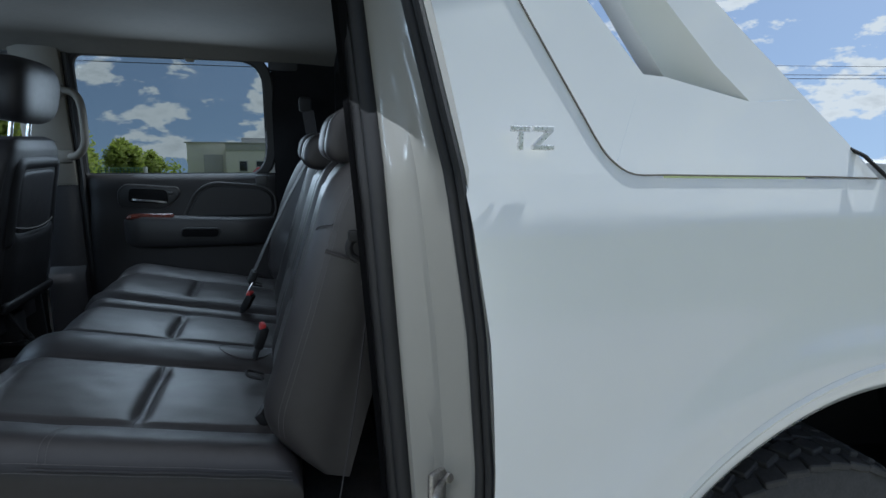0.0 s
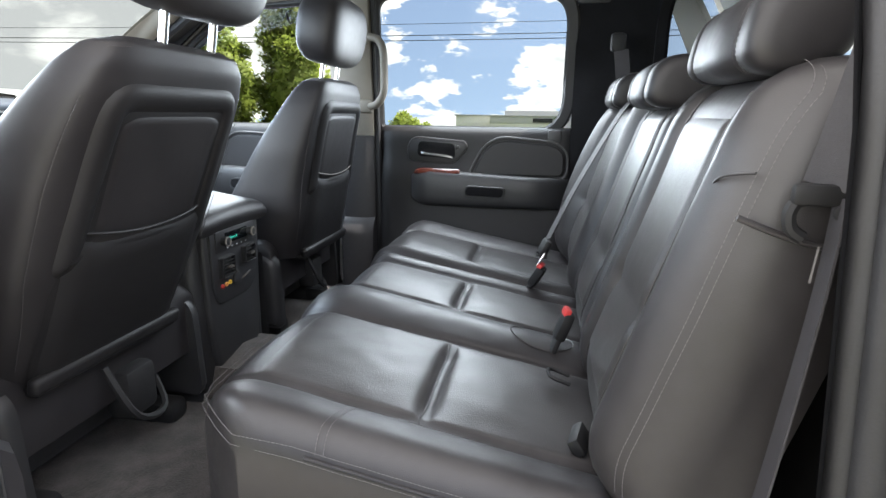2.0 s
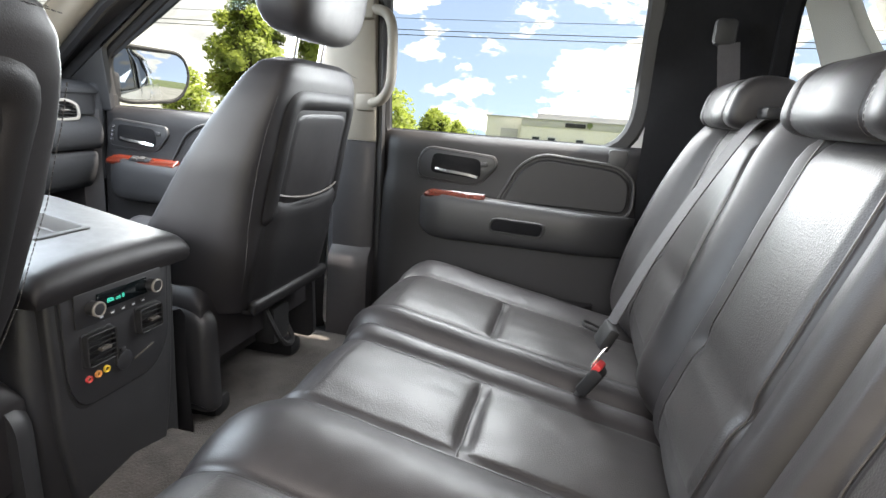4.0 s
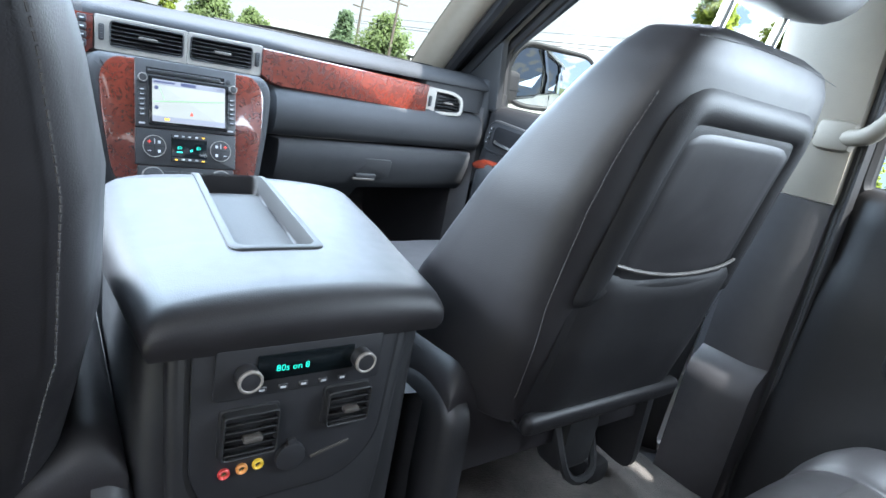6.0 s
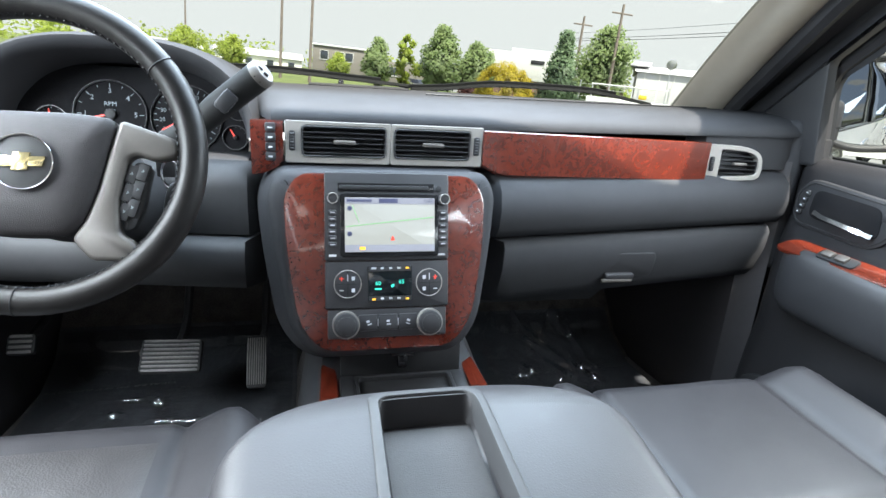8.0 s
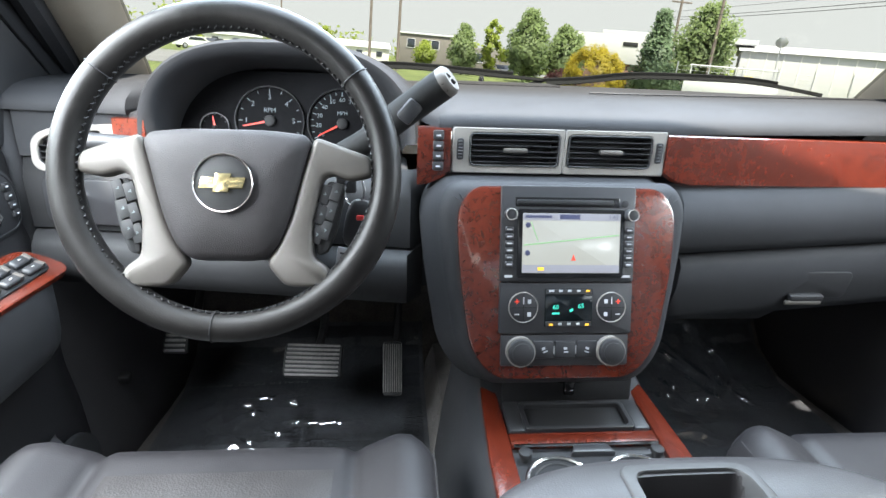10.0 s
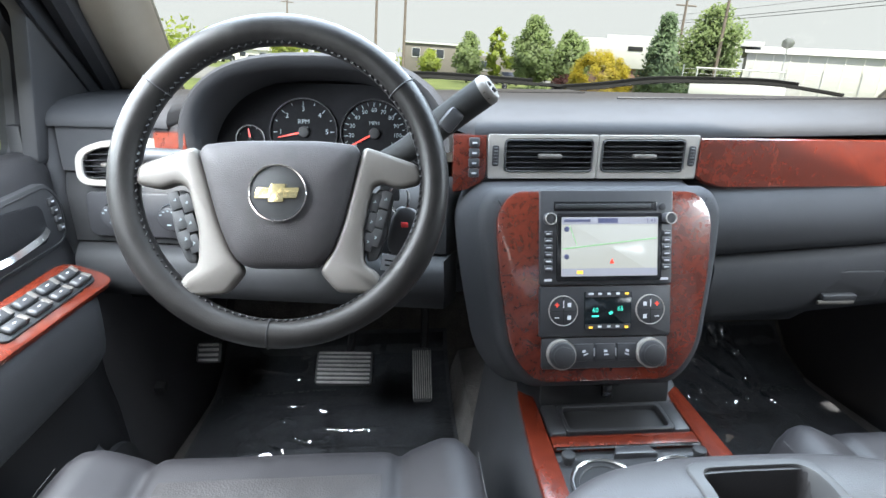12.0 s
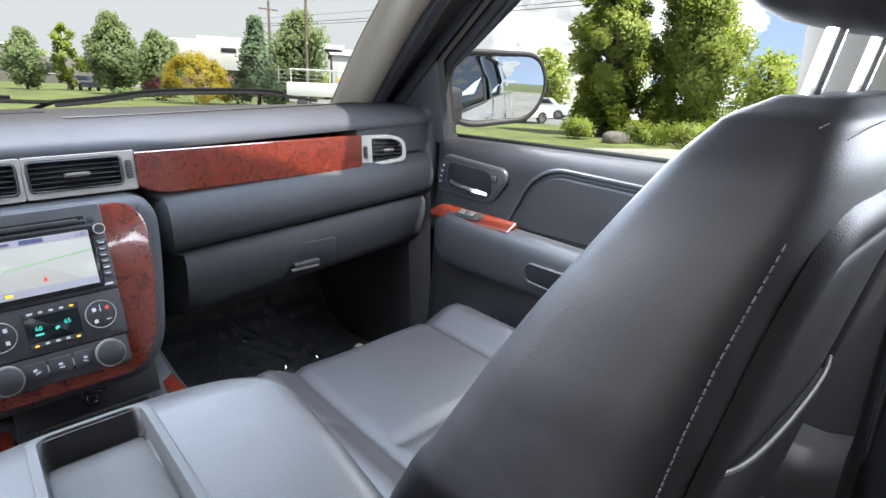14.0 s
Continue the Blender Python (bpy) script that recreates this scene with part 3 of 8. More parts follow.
# rear wheel
wheel = thing("truck_wheel", "rear truck wheel with black all-terrain tyre", "truck wheel")
WX, WY, WZ = -0.700, -0.590, 0.345
prof = [(-0.13, 0.24), (-0.135, 0.30), (-0.132, 0.36), (-0.120, 0.395), (-0.10, 0.408), (0.10, 0.408), (0.12, 0.395), (0.132, 0.36), (0.13, 0.24)]
tread = [[(WX + px, WY + pr * math.cos(a), WZ + pr * math.sin(a)) for px, pr in prof] for a in [2 * math.pi * i / 64 for i in range(64)]]
tyre = part("tyre", loft(tread, closed=False, loop=True), TYRE, wheel, "black tyre with chunky tread blocks")
random.seed(5)
lug = []
for i in range(46):
    a = 2 * math.pi * i / 46
    for row, (px, w) in enumerate(((-0.108, 0.040), (-0.060, 0.046), (-0.012, 0.040), (0.040, 0.046), (0.095, 0.044))):
        g = block(w, 0.051 - 0.003 * random.random(), 0.016, 0.003, 1)
        aa = a + (0.07 if row % 2 else 0) + random.uniform(-0.008, 0.008)
        lug.append(rot(g, Matrix.Translation((WX + px, WY, WZ)) @ Matrix.Rotation(aa, 4, "X") @ Matrix.Translation((0, 0, 0.412 if row not in (0, 4) else 0.404)) @ Matrix.Rotation(radians(18 if row % 2 else -14), 4, "Z")))
for g in lug:
    part("tread_block", g, TYRE, tyre, smooth=25)
part("rim", join(loft([[(WX - 0.08, WY + r * math.cos(a), WZ + r * math.sin(a)) for a in [2 * math.pi * i / 40 for i in range(40)]] for r in (0.26, 0.245)]),
                 rot(disc(0.24, 0.03, 0.01, 40), pose(WX - 0.06, WY, WZ, 0, -90, 0))), SILVER, wheel, "silver alloy rim")

# outer skins on the other side, as the mirror sees them
rskin = [[(0.985 - 0.03 * ((z - 1.0) / 0.4) ** 2, y, z) for z in [0.5 + 0.76 * k / 10 for k in range(11)]] for y in [2.7 - 4.2 * i / 30 for i in range(31)]]
part("door_skin", loft(rskin, closed=False), PAINT, body, "white painted outer door skins", smooth=60)
for y in (1.26, 0.35, 2.28):
    part("door_gap", tube([(0.986, y, 0.52), (0.987, y, 0.9), (0.975, y, 1.25)], 0.004, 6), BLACK, body)
for y in (1.42, 0.55):
    part("outer_handle", at(block(0.03, 0.19, 0.035, 0.012), 0.990, y, 1.12), CHROME, body, "chrome outer door handle")
    part("handle_cup", at(block(0.012, 0.15, 0.07, 0.005), 0.980, y, 1.10), PAINT, body)
part("belt_moulding", at(block(0.02, 1.95, 0.025, 0.006), 0.958, 1.25, 1.252), BLACK, body)
for y0, y1 in ((1.24, 1.34), (0.30, 0.52)):
    part("outer_pillar", loft([[(0.955, y0, 1.25), (0.955, y1, 1.25)], [(0.885, y0 - 0.02, 1.73), (0.885, y1 - 0.02, 1.73)]], closed=False), PAINT if y0 < 1 else GLOSS, body)
part("roof_skin", loft([[(x, y, 1.86 - 0.10 * (abs(x - 0.055) / 0.83) ** 4 - 0.04 * max(0, (y - 1.2)) ** 2) for x in [-0.785 + 1.685 * i / 20 for i in range(21)]] for y in [1.80 - 1.75 * k / 12 for k in range(13)]], closed=False), PAINT, body, "white roof skin")
for sx in (-1, 1):
    part("roof_rail", tube([(sx * 0.82 + 0.055, 1.72, 1.755), (sx * 0.83 + 0.055, 1.2, 1.765), (sx * 0.83 + 0.055, 0.5, 1.765), (sx * 0.815 + 0.055, 0.05, 1.75)], 0.025, 8), PAINT, body)
    part("front_fender", loft([[(sx * 0.93, y, z) for z in (0.5, 0.9, 1.15, 1.20)] for y in (2.30, 2.7, 3.3, 3.95)], closed=False), PAINT, body)
part("hood", loft([[(x, y, 1.18 - 0.05 * (x / 0.93) ** 2 - 0.06 * ((y - 2.85) / 1.1) ** 2) for x in [-0.93 + 1.86 * i / 10 for i in range(11)]] for y in (2.86, 3.1, 3.4, 3.7, 3.95)], closed=False), PAINT, body, "white hood")
part("cowl", loft([[(x, 2.86 - 0.25 * (x / 0.8) ** 2, 1.20), (x, 2.79 - 0.25 * (x / 0.8) ** 2, 1.285), (x, 2.70 - 0.25 * (x / 0.8) ** 2, 1.292)] for x in [-0.85 + 1.7 * i / 16 for i in range(17)]], closed=False), BLACK, body, "black plastic cowl")
part("nose", loft([[(x, 3.95, 1.06), (x, 4.0, 0.8), (x, 3.98, 0.4)] for x in (-0.93, 0, 0.93)], closed=False), PAINT, body)
part("underbody", at(block(1.7, 5.2, 0.06, 0.01), 0, 1.2, 0.48), BLACK, body)

# ---- cab structure ----
tagged(part("ceiling", loft([[(x, y, 1.765 - 0.05 * (abs(x - 0.055) / 0.77) ** 6 - 0.035 * max(0, (y - 1.45) / 0.35) ** 2 - 0.03 * max(0, (0.45 - y) / 0.4) ** 2) for x in [-0.725 + 1.555 * i / 24 for i in range(25)]] for y in [1.80 - 1.72 * k / 20 for k in range(21)]], closed=False), HEADLINER),
       "woven fabric headliner of the cab, darkened for its shadow", "headliner", kind="structure")
carpet = join(at(block(1.64, 1.62, 0.03, 0.008), 0, 0.90, 0.612), at(block(1.64, 0.95, 0.03, 0.008), 0, 2.10, 0.612),
              loft([[(x, 2.52, 0.62), (x, 2.62, 0.66), (x, 2.72, 0.78), (x, 2.76, 0.95), (x, 2.78, 1.15)] for x in (-0.82, -0.3, 0.3, 0.82)], closed=False),
              loft([[(-0.14, y, 0.62), (-0.11, y, 0.70), (0, y, 0.72), (0.11, y, 0.70), (0.14, y, 0.62)] for y in (0.5, 1.0, 1.45, 2.0, 2.6)], closed=False))
tagged(part("floor", carpet, CARPET), "worn grey-brown carpet on the cab floor", "carpet", kind="structure")
# rear wall of the cab with window
rwo, rwi = rrect(1.60, 1.14, 0.05, 5), rrect(1.42, 0.40, 0.09, 5)
rwi = [(x - 0.01, y + 0.285) for x, y in rwi]
tagged(part("wall_rear", at(hoop(rwo, rwi, 0.04), 0.080, 0.205, 1.19, 90, 0, 180), PILLARCLOTH), "dark rear wall of the cab behind the seats", "cab wall", kind="structure")
rear_win = thing("window_rear", "tinted rear cab window", "window", kind="structure")
o = part("pane", facing(([(x + 0.090, 0.215, 1.475 + z) for x, z in rrect(1.44, 0.42, 0.09, 5)], [tuple(range(24))]), (0, 1.2, 1.2)), GLASS, rear_win, smooth=0)
o.visible_shadow = False
for sx in (-1, 1):
    tagged(part("c_pillar_trim", loft([[(0.868, 0.50, z), (0.850, 0.42, z), (0.838, 0.28, z), (0.815, 0.228, z)] for z in (0.62, 1.0, 1.30, 1.55, 1.74)] if sx > 0 else
                                      [[(-0.742 + max(0, z - 1.36) * 0.2, yin(z) + 0.030, z), (-0.728 + max(0, z - 1.36) * 0.2, yin(z) + 0.02, z), (-0.705, 0.25, z), (-0.70, 0.225, z)] for z in (0.62, 1.0, 1.30, 1.55, 1.74)], closed=False), PILLARCLOTH),
           "black plastic trim of the rear cab pillar", "pillar trim", kind="structure")

# windshield
ws = thing("windshield", "clear curved windshield above the dashboard", "windshield", kind="structure")
NWS = 16
wr = []
for k in range(9):
    w = k / 8
    row = []
    for i in range(NWS + 1):
        s = -1 + 2 * i / NWS
        xb, yb, zb = (0.80 if s > 0 else 0.685) * s, 2.745 - 0.26 * s * s, 1.30
        xt, yt, zt = (0.655 if s > 0 else 0.56) * s, 1.80 - 0.10 * s * s, 1.765
        bow = 0.03 * math.sin(math.pi * w)
        row.append((xb + (xt - xb) * w, yb + (yt - yb) * w + bow, zb + (zt - zb) * w + bow))
    wr.append(row)
o = part("pane", facing(loft(wr, closed=False), (0, 1.2, 1.2)), GLASS, ws)
o.visible_shadow = False
for sx in (-1, 1):
    base, top = (Vector((0.795, 2.47, 1.31)), Vector((0.655, 1.72, 1.77))) if sx > 0 else (Vector((-0.680, 2.47, 1.31)), Vector((-0.545, 1.72, 1.77)))
    rings = []
    for k in range(14):
        w = (k - 1) / 12
        c = base + (top - base) * w + Vector((0, 0.025, 0.02)) * math.sin(math.pi * w)
        d = 0.060 - 0.008 * w
        rings.append([c + Vector((sx * a * 0.045, b * d, 0)) for a, b in ((-0.9, 0.75), (-1.05, 0.1), (-0.75, -0.7), (-0.1, -0.95), (0.7, -0.8), (1.0, 0.2), (0.5, 0.95))])
    pil = thing("a_pillar_trim", "beige plastic windshield pillar trim beside the glass", "pillar trim", kind="structure")
    part("cover", loft(rings), BEIGE_LIT, pil, smooth=70)
    if sx < 0:
        pil.location.x = -0.028
    part("outer_seal", tube([base + Vector((sx * 0.05, -0.045, 0)), (base + top) / 2 + Vector((sx * 0.05, -0.02, 0.02)), top + Vector((sx * 0.05, -0.04, 0))], 0.020, 8), RUBBER, pil, "black rubber seal")

# door frame uppers and seals from the windshield pillar back along the roof
for sx, dx in ((-1, 0.115), (1, 0.0)):
    a_line = [(0.828, 2.50, 1.27), (0.828, 2.47, 1.31), (0.760, 2.10, 1.545), (0.690, 1.72, 1.775), (0.82, 1.60, 1.735), (0.825, 1.30, 1.735)]
    b_line = [(0.910, 2.46, 1.245), (0.898, 2.38, 1.325), (0.880, 2.06, 1.545), (0.852, 1.79, 1.705), (0.868, 1.62, 1.712), (0.870, 1.30, 1.715)]
    c_line = [(0.925, 2.42, 1.245), (0.912, 2.30, 1.335), (0.892, 1.97, 1.545), (0.870, 1.74, 1.695), (0.872, 1.62, 1.700), (0.874, 1.30, 1.702)]
    rows = [[(sx * x + dx, y, z) for x, y, z in ln] for ln in (a_line, b_line, c_line)]
    tagged(part("door_opening_seal", loft(rows, closed=False), RUBBER, smooth=50), "black rubber seal round the front door opening", "door seal", kind="structure")
    tagged(part("cowl_side", at(block(0.02, 0.78, 0.74, 0.004), sx * 0.905 + dx, 2.56, 0.93), BLACK), "black inner cowl side beside the dashboard", "cowl side", kind="structure")

# middle pillars with grab handles
for sx in (-1, 1):
    pil = thing("b_pillar_trim", "beige upper and dark lower middle pillar trim", "pillar trim", kind="structure")
    rows = [[(sx * (0.93 - 0.12 * (z - 1.2)), 1.235, z), (sx * (0.862 - 0.12 * (z - 1.2)), 1.24, z), (sx * (0.846 - 0.12 * (z - 1.2)), 1.27, z), (sx * (0.846 - 0.12 * (z - 1.2)), 1.36, z), (sx * (0.87 - 0.12 * (z - 1.2)), 1.40, z), (sx * (0.94 - 0.12 * (z - 1.2)), 1.415, z)] for z in (1.225, 1.3, 1.45, 1.6, 1.76)]
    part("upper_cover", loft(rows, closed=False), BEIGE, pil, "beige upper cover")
    rows = [[(sx * 0.90, 1.235, z), (sx * (0.865 - d), 1.24, z), (sx * (0.845 - d), 1.27, z), (sx * (0.845 - d), 1.36, z), (sx * 0.88, 1.39, z)] for z, d in ((0.60, 0.035), (0.84, 0.035), (0.875, 0.030), (0.905, 0.0), (1.0, 0.0), (1.224, 0.0))]
    part("lower_cover", loft(rows, closed=False), PLASTIC_LOW, pil, "dark lower cover")
    part("door_seal", tube([(sx * 0.885, 1.228, 0.60), (sx * 0.885, 1.228, 1.0), (sx * 0.882, 1.232, 1.25), (sx * 0.835, 1.232, 1.74)], 0.014, 8), RUBBER, pil)
    if sx < 0:
        pil.location.x = 0.115
    part("seal_edge", tube([(sx * 0.872, 1.222, 0.60), (sx * 0.872, 1.222, 1.0), (sx * 0.868, 1.224, 1.25), (sx * 0.826, 1.224, 1.74)], 0.004, 6), RUBBER, pil, "thin seal edge")
    gh = thing("grab_handle", "beige moulded grab handle on the middle pillar", "grab handle", "pillar grab handles")
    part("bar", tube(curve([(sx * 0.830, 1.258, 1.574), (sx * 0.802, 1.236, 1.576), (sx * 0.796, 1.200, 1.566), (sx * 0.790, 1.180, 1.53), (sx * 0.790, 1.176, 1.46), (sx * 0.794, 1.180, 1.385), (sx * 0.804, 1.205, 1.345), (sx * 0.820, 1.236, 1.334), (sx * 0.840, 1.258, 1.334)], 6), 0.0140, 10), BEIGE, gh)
    if sx < 0:
        gh.location = (0.090, 0.0, 0.095)
    for z in (1.574, 1.334):
        part("mount", at(block(0.03, 0.06, 0.05, 0.012), sx * (0.846 - 0.12 * (z - 1.2)), 1.262, z), BEIGE, gh)

# overhead console and coat hook
oc = thing("overhead_console", "beige overhead console on the headliner", "overhead console")
part("housing", at(block(0.26, 0.42, 0.045, 0.018), -0.02, 1.50, 1.735), BEIGE, oc)
part("lamp_lens", at(block(0.16, 0.10, 0.02, 0.006), -0.02, 1.44, 1.712), BLACK, oc, "dark lamp lens")
hook = thing("coat_hook", "small beige coat hook above the rear window", "coat hook")
part("hook", join(at(block(0.016, 0.055, 0.020, 0.006), 0.852, 0.80, 1.722), at(block(0.03, 0.03, 0.012, 0.004), 0.84, 0.80, 1.708)), BEIGE, hook)


# ---- doors ----
def side(sx, x, y, z):
    """The pose of a flat thing on a door's inner face: its x runs to the rear on the right side."""
    return pose(x, y, z, 90, 0, -90 * sx)


def window_outline(y0, y1, z0, z1, radii):
    return smooth_outline([(y0, z0), (y1, z0), (y1, z1), (y0, z1)], radii, 6)


def door(index, sx, front, yr, yf):
    """A door's inside: yr and yf are its rear and front edge."""
    d = thing("door_%d" % index, ("front" if front else "rear") + " cab door with black trim, wood accent and chrome handle", "door", kind="structure")
    prof = [(0.935, 1.252), (0.905, 1.264), (0.882, 1.258), (0.870, 1.238), (0.868, 1.20), (0.866, 1.14), (0.860, 1.120), (0.852, 1.06), (0.850, 0.98), (0.846, 0.90), (0.835, 0.84), (0.825, 0.74), (0.822, 0.66), (0.84, 0.62)]
    n = 26
    rows = []
    for i in range(n + 1):
        y = yr + (yf - yr) * i / n
        endr = 0.03 * math.exp(-((y - yr) / 0.02) ** 2) + 0.03 * math.exp(-((y - yf) / 0.02) ** 2)
        rows.append([(sx * (x + endr), y, z) for x, z in prof])
    part("inner_panel", loft(rows, closed=False), VINYL, d, "black vinyl inner panel", smooth=60)
    # armrest
    ya, yb = (yf - 0.135, yr + 0.02) if not front else (yf - 0.06, yr + 0.04)
    rings = []
    for i in range(25):
        w = i / 24
        y = ya + (yb - ya) * w
        grow = min(1, (w / 0.10)) ** 0.5 if w < 0.10 else 1
        thick = (0.070 if front else 0.060) * grow * (1.0 if w < 0.75 else 1.0 - 0.97 * ((w - 0.75) / 0.25) ** 1.6)
        zc, hh = 1.040 - 0.014 * w, (0.068 - 0.012 * w) * (0.6 + 0.4 * grow)
        ring = []
        for k in range(18):
            a = 2 * math.pi * k / 18
            ca, sa = math.cos(a), math.sin(a)
            ring.append((sx * (0.852 - thick * (0.5 + 0.5 * math.copysign(abs(ca) ** 0.6, ca))), y, zc + hh * math.copysign(abs(sa) ** 0.7, sa)))
        rings.append(ring)
    part("armrest", loft(rings), PLASTIC, d, "soft black armrest", smooth=60)
    # wood strip on the armrest
    wy0, wy1 = (yf - 0.150, yf - 0.33) if not front else (yf - 0.075, yf - 0.335)
    hw_ = (0.034 if sx < 0 else 0.021) if front else 0.012
    outl = smooth_outline([(0.0, -hw_), (abs(wy1 - wy0), -hw_ * 0.9), (abs(wy1 - wy0), hw_ * 0.8), (0.02, hw_)], [0.03, 0.006, 0.006, 0.03], 5)
    ca, sa = (0.86, 0.50) if front else (0.62, 0.78)
    mm = Matrix(((0, ca * sx, -sa * sx, sx * 0.812), (-1, 0, 0, wy0), (0, sa, ca, 1.100), (0, 0, 0, 1)))
    wood = part("wood_strip", rot(slab(outl, 0.010, 0.004, -0.004), mm), WOOD, d, "glossy red burl wood strip", smooth=40)
    if front:
        swm = mm @ pose(0.13, 0.0, 0.0065)
        if sx > 0:
            part("switch_plate", rot(panel(0.075, 0.024, 0.006, 0.004, 0.0015), swm), BLACK, wood)
            for k in (-0.018, 0.010):
                part("window_switch", rot(at(block(0.022, 0.016, 0.008, 0.003), k, 0, 0.006), swm), SILVER, wood, "silver window switch")
        else:
            part("switch_plate", rot(panel(0.195, 0.038, 0.012, 0.003, 0.001), swm), BLACK, wood)
            for k in range(4):
                for v in (-0.0085, 0.0085):
                    wsw = part("window_switch", rot(at(block(0.036, 0.0140, 0.009, 0.004, 3), -0.069 + 0.045 * k, v, 0.006, 8 if v > 0 else -8), swm), PLASTIC, wood, "black window switch")
                    part("switch_tip", rot(at(block(0.008, 0.0125, 0.0035, 0.0015), -0.069 + 0.045 * k - 0.012, v, 0.0098, 8 if v > 0 else -8), swm), SILVER, wsw, "silver switch tip")
                    part("switch_mark", rot(at(block(0.005, 0.0012, 0.0005, 0), -0.069 + 0.045 * k + 0.004, v, 0.0112), swm), GREYPRINT, wsw)
    # handle cup
    hy = yf - 0.235 if not front else yf - 0.155
    hm = side(sx, sx * 0.866, hy, 1.175)
    w, h = 0.235, 0.105
    k = 1 if sx > 0 else -1
    outer = smooth_outline([(-w / 2 * 1, -h * 0.42), (w * 0.28, -h * 0.5), (w / 2, h * 0.10), (w * 0.46, h * 0.36), (-w * 0.38, h * 0.5), (-w / 2, h * 0.2)], 0.03, 5)
    if k < 0:
        outer = [(-x, y) for x, y in reversed(outer)]
    bez = part("handle_bezel", rot(slab(outer, 0.010, 0.004, -0.003), hm), PLASTIC, d, "dark moulded handle bezel")
    inn = inset(outer, 0.008)
    part("bezel_line", rot(hoop(inset(outer, 0.0055), inn, 0.0015, 0.0005, 0.0065), hm), BLACK, bez)
    cup = smooth_outline([(-0.078, -0.022), (0.070, -0.030), (0.066, 0.026), (-0.072, 0.034)], 0.018, 4)
    # flat near-black plate: the recess's shade is put into its colour
    part("handle_cup", rot(slab(cup, 0.002, 0.0005, 0.0072), hm), PILLARCLOTH, bez, "near-black plate with the shade of a handle recess")
    lever = [(-0.062 * k, -0.010, 0.012), (-0.035 * k, -0.0135, 0.021), (0.0, -0.016, 0.025), (0.035 * k, -0.020, 0.024), (0.062 * k, -0.026, 0.013)]
    pts = curve(lever, 5)
    part("handle", rot(ribbon(pts, 0.008, 0.005, Vector((0, 1, -0.5))), hm), SATIN, bez, "chrome door handle")
    part("lock_slider", rot(at(block(0.018, 0.014, 0.006, 0.003), 0.078 * k, 0.012, 0.009), hm), PLASTIC, bez)
    if front:
        for q in range(4):
            part("lock_button", rot(at(block(0.013, 0.0105, 0.005, 0.002), -0.088 * k - 0.004 * q * k, 0.024 - 0.0135 * q, 0.009), hm), PLASTIC, bez)
            part("button_mark", rot(at(block(0.005, 0.0018, 0.0006, 0), -0.088 * k - 0.004 * q * k, 0.024 - 0.0135 * q, 0.0118), hm), WHITEPRINT, bez)
    # padded inset panel behind the handle
    py0, py1 = hy - 0.135, yr + 0.045
    L = py0 - py1
    pad = smooth_outline([(0.0, 0.0), (L, 0.0), (L, 0.085), (L - 0.04, 0.115), (0.10, 0.130), (0.045, 0.095)], [0.01, 0.03, 0.03, 0.04, 0.06, 0.03], 5)
    pm = side(sx, sx * 0.8645, py0, 1.088)

    def hug(geo):
        """Lays a flat trim piece on the panel's curve."""
        xs_, zs_ = [p[0] for p in reversed(prof)], [p[1] for p in reversed(prof)]
        return [Vector((v[0] + sx * (interp(v[2], zs_[:-2], xs_[:-2]) - 0.8645), v[1], v[2])) for v in geo[0]], geo[1]
    if sx < 0:
        pad = [(-x, y) for x, y in reversed(pad)]
    part("padded_inset", hug(rot(slab(pad, 0.010, 0.006, -0.004), pm)), VINYL, d, "black padded inset", smooth=18)
    ol = [Vector((x, y, 0.003)) for x, y in inset(pad, -0.012)]
    part("inset_groove", hug(rot(tube(ol + ol[:1], 0.0045, 6), pm)), PLASTIC, d)
    # pull cup in the armrest, its shade put into a flat near-black plate
    cy = (yr + yf) / 2 - (0.05 if not front else 0.065)
    pulls = smooth_outline([(-0.072, -0.010), (0.064, -0.014), (0.070, 0.016), (-0.066, 0.020)], 0.013, 4)
    if front:
        pulls = smooth_outline([(-0.072, -0.012), (0.060, -0.022), (0.078, 0.016), (-0.070, 0.019)], 0.014, 4)
    part("pull_cup", rot(slab(pulls, 0.004, 0.001, 0), side(sx, sx * (0.789 if not front else 0.779), cy, 1.028)), PILLARCLOTH, d, "near-black plate for the shaded pull cup")
    part("pull_rim", rot(hoop(inset(pulls, -0.007), pulls, 0.006, 0.0025, -0.002), side(sx, sx * (0.789 if not front else 0.779), cy, 1.028)), PLASTIC, d)
    # map pocket
    rows = [[(sx * (0.826 - 0.045 * s), y, z) for s, z in ((0, 0.835), (1, 0.83), (1, 0.815), (0.95, 0.74), (0.5, 0.66), (0, 0.64))] for y in (yr + 0.10, yr + 0.14, (yr + yf) / 2, yf - 0.16, yf - 0.12)]
    rows[0] = [(sx * 0.828, p[1], p[2]) for p in rows[0]]
    rows[-1] = [(sx * 0.828, p[1], p[2]) for p in rows[-1]]
    part("map_pocket", loft(rows, closed=False), PLASTIC_LOW, d, "dark plastic map pocket", smooth=60)
    if front:
        part("speaker_grille", rot(disc(0.075, 0.010, 0.004, 32), side(sx, sx * 0.822, yf - 0.115, 0.74)), BLACK, d, "round black speaker grille")
    return d


